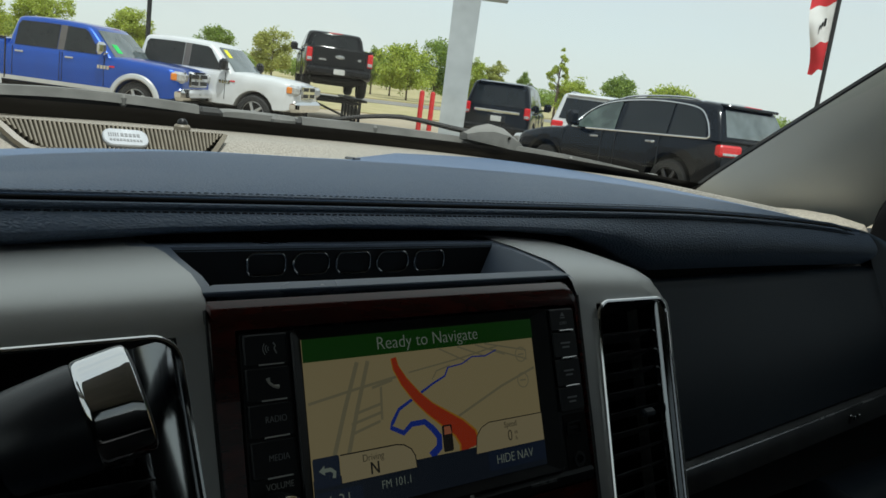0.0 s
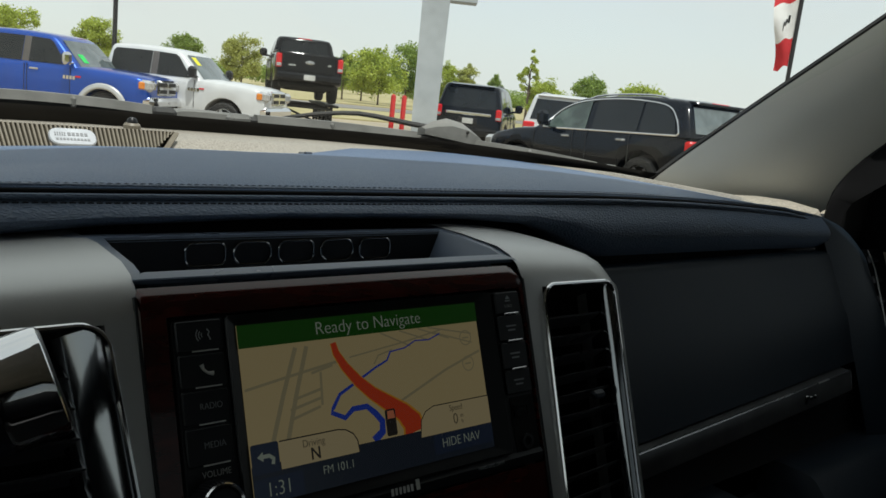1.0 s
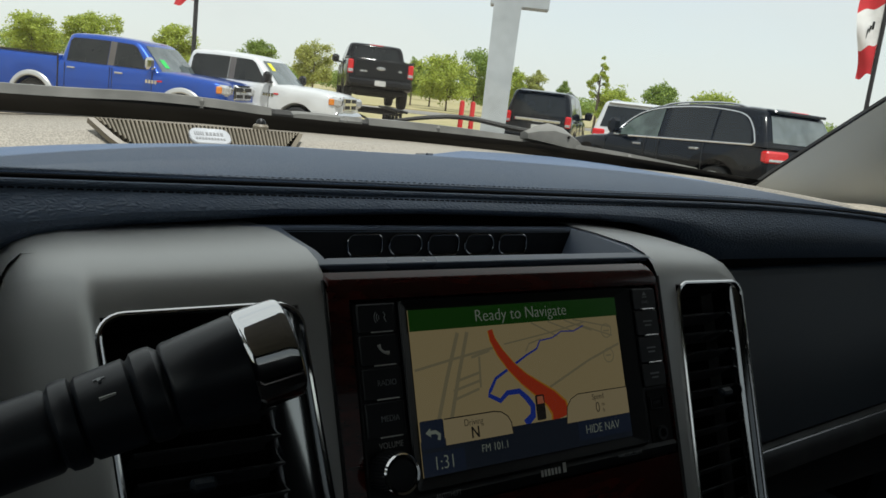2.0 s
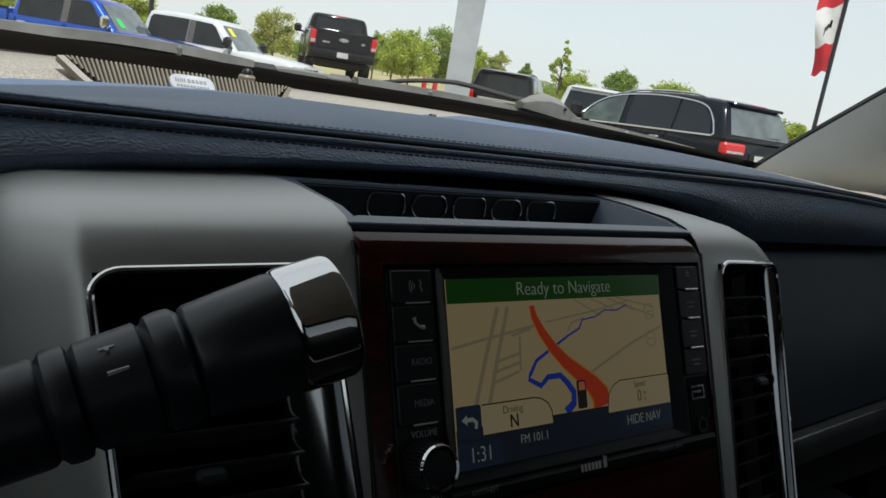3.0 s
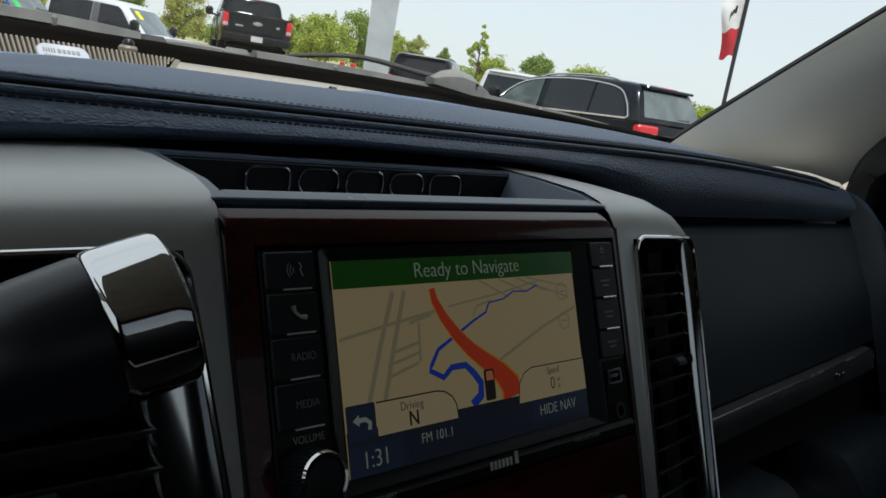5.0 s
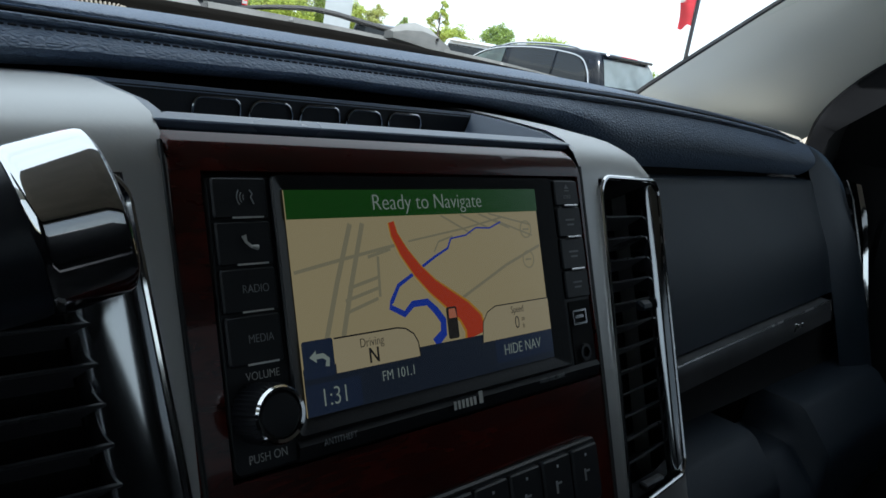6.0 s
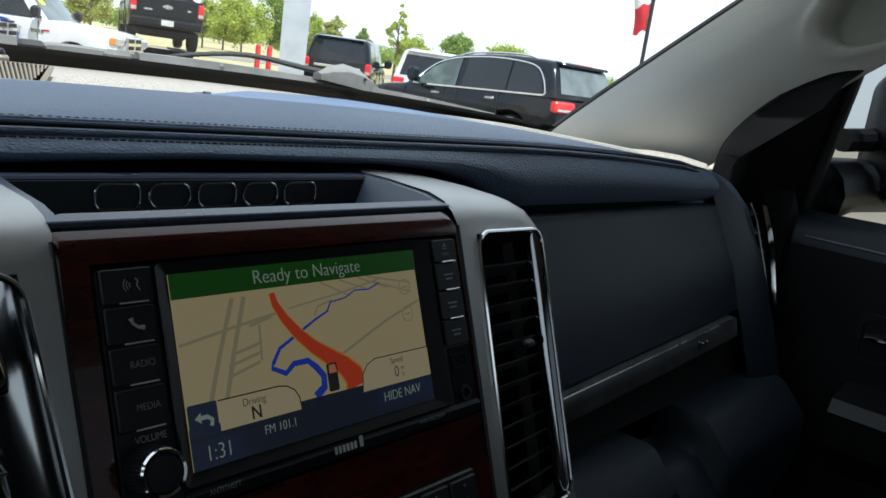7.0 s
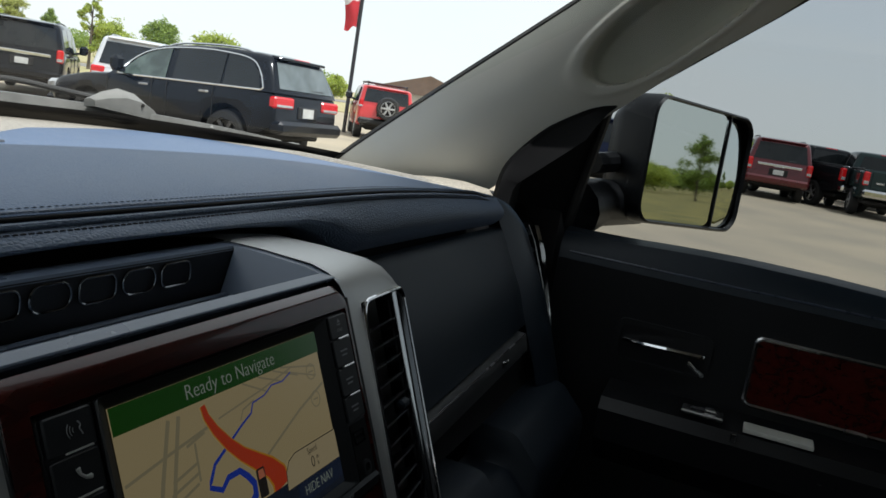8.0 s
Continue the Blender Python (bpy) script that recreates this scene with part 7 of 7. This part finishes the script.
# ---- display ramp under the raised pickup ----
STEEL = surface("black painted steel", (0.02, 0.02, 0.02), 0.5, metal=0.4, scale=9, bump=0.2, bump_scale=60)
ramp = thing("display_ramp", "black welded steel display ramp carrying a pickup", "display ramp", at=sighted(29.6, 26.0, 24, -2.9, 0, 0.0))
for s in (-1, 1):
    g = Geo()
    g.box((0, s * 0.83, 0.80), (5.4, 0.42, 0.08), 0.02)
    part("track", g, STEEL, ramp)
    for k in range(6):
        x = -2.5 + k
        g = Geo()
        g.box((x, s * 0.83, 0.39), (0.09, 0.09, 0.78), 0.01)
        part("post", g, STEEL, ramp)
        if k < 5:
            g = Geo()
            g.tube([(x, s * 0.83, 0.08), (x + 1, s * 0.83, 0.74)], 0.03, 6)
            part("brace", g, STEEL, ramp)
for k in range(6):
    g = Geo()
    g.box((-2.5 + k, 0, 0.70), (0.08, 1.7, 0.08), 0.01)
    part("crossbar", g, STEEL, ramp)
    g = Geo()
    g.tube([(-2.5 + k, -0.8, 0.1), (-2.5 + k, 0.8, 0.68)], 0.028, 6)
    part("brace", g, STEEL, ramp)

# ---- sign pylon, bollards, flags ----
PYLON = surface("pale grey painted pylon", (0.42, 0.45, 0.47), 0.5, scale=2, bump=0.1, bump_scale=40)
pylon = thing("sign_pylon", "tapered pale grey sign pylon with a blue and white sign", "sign", at=Matrix.Translation((13.95, 18.0, 0)) @ Euler((0, 0, radians(-38))).to_matrix().to_4x4())
g = Geo()
g.loft([[(sx * w, sy * w * 0.8, z) for sx, sy in ((-1, -1), (1, -1), (1, 1), (-1, 1))] for z, w in ((0, 0.34), (2.0, 0.355), (4.2, 0.38), (7.0, 0.41))])
part("shaft", g, PYLON, pylon, smooth=0)
g = Geo()
g.box((0.32, 0, 4.26), (1.60, 0.6, 0.42), 0.02)
part("lower_band", g, PYLON, pylon)
g = Geo()
g.box((0.32, -0.27, 4.72), (1.52, 0.08, 0.5), 0.01)
part("sign_face", g, BLUE, pylon, "blue sign face")

for k, (az, d) in enumerate(((35.5, 29.0), (36.25, 29.4))):
    a = radians(az)
    b = thing("bollard", "bright red painted steel bollard", "bollard", "bollards", at=Matrix.Translation((d * math.sin(a) - 0.24, d * math.cos(a) - 0.31, 0)))
    g = Geo()
    g.tube([(0, 0, 0), (0, 0, 1.30), (0, 0, 1.36), (0, 0, 1.39)], [0.09, 0.09, 0.075, 0.02], 16)
    part("post", g, surface("red bollard paint", (0.6, 0.03, 0.03), 0.45, scale=5), b)

FLAG_RED = surface("red flag cloth", (0.55, 0.03, 0.04), 0.8, color2=(0.45, 0.025, 0.03), scale=3, bump=0.2, bump_scale=60)
FLAG_WHITE = surface("white flag cloth", (0.75, 0.75, 0.74), 0.8, scale=3, bump=0.2, bump_scale=60)
POLE = surface("dark pole", (0.03, 0.03, 0.032), 0.5, metal=0.3, scale=5)


def flag(label, x, y, zb, ztop, width, ph, side, r=0.07):
    """A pole with a hanging cloth of a red, a white and a red field."""
    f = thing("flag", label, "flag", "flags of the lot", at=Matrix.Translation((x, y, 0)))
    gg = Geo()
    gg.tube([(0, 0, -0.1), (0, 0, ztop + 0.1)], r, 10)
    part("pole", gg, POLE, f)
    d = Vector((math.cos(side), math.sin(side), 0))
    nn = Vector((-d.y, d.x, 0))
    bands = []
    for i in range(25):
        v = i / 24
        row = []
        for j in range(9):
            u = j / 8
            p = d * (u * width * (0.55 + 0.45 * math.sin(2.4 * v + ph) ** 2)) + nn * (0.14 * u * math.sin(7 * v + 4 * u + ph)) + Vector((0, 0, lerp(ztop, zb, v) - 0.35 * u * width + 0.05 * math.sin(9 * u + 5 * v)))
            row.append(tuple(p + d * r))
        bands.append(row)
    for i0, i1, mt in ((0, 8, FLAG_RED), (8, 17, FLAG_WHITE), (17, 24, FLAG_RED)):
        gg = Geo()
        gg.grid(bands[i0:i1 + 1])
        cl = part("cloth", gg, mt, f, "white middle of the flag" if mt is FLAG_WHITE else "red end of the flag")
        if mt is FLAG_WHITE:
            gg = Geo()
            for k in range(3):
                a, b = bands[i0 + 2 + k][2], bands[i0 + 4 + k][6]
                q0, q1 = Vector(bands[i0 + 3 + k][2 + k]), Vector(bands[i0 + 5 + k][3 + k])
                for off in (0.012, -0.012):
                    gg.add([tuple(q0 + nn * off), tuple(Vector((q1.x, q1.y, q0.z)) + nn * off), tuple(q1 + nn * off), tuple(Vector((q0.x, q0.y, q1.z)) + nn * off)], [(0, 1, 2, 3)])
            part("print_bar", gg, BLACK, cl, "unreadable dark print", smooth=0)
    return f


flag("red and white flag hanging on a dark pole", 25.86, 14.0, 3.75, 6.9, 0.75, 0.9, radians(122))
flag("red and white flag on a tall dark pole", 7.592, 25.0, 3.45, 5.8, 0.8, 1.4, radians(160))

# ---- low buildings far off ----
bld = thing("building", "low pale building with a brown pitched roof", "building", at=Matrix.Translation((62, 26.5, 0)) @ Euler((0, 0, radians(24))).to_matrix().to_4x4())
SIDING = surface("pale siding", (0.6, 0.58, 0.54), 0.8, scale=1.2, bump=0.2, bump_scale=12)
ROOF = surface("brown shingles", (0.16, 0.11, 0.08), 0.9, scale=3, bump=0.5, bump_scale=14)
g = Geo()
g.box((0, 0, 1.0), (14, 8, 2.0), 0.02)
part("wall", g, SIDING, bld, smooth=0)
g = Geo()
g.add([(-7.5, -4.6, 2.0), (7.5, -4.6, 2.0), (7.5, 4.6, 2.0), (-7.5, 4.6, 2.0), (-7.5, 0, 3.5), (7.5, 0, 3.5)], [(0, 1, 5, 4), (2, 3, 4, 5), (0, 4, 3), (1, 2, 5), (0, 3, 2, 1)])
part("roof", g, ROOF, bld, smooth=0)
for k in range(4):
    g = Geo()
    g.box((-5 + 3.3 * k, -4.03, 1.2), (1.1, 0.06, 0.9), 0.01)
    wnd = part("window", g, SIDING, bld)
    g = Geo()
    g.box((-5 + 3.3 * k, -4.07, 1.2), (0.95, 0.02, 0.75))
    part("pane", g, AUTO_GLASS, wnd, smooth=0)
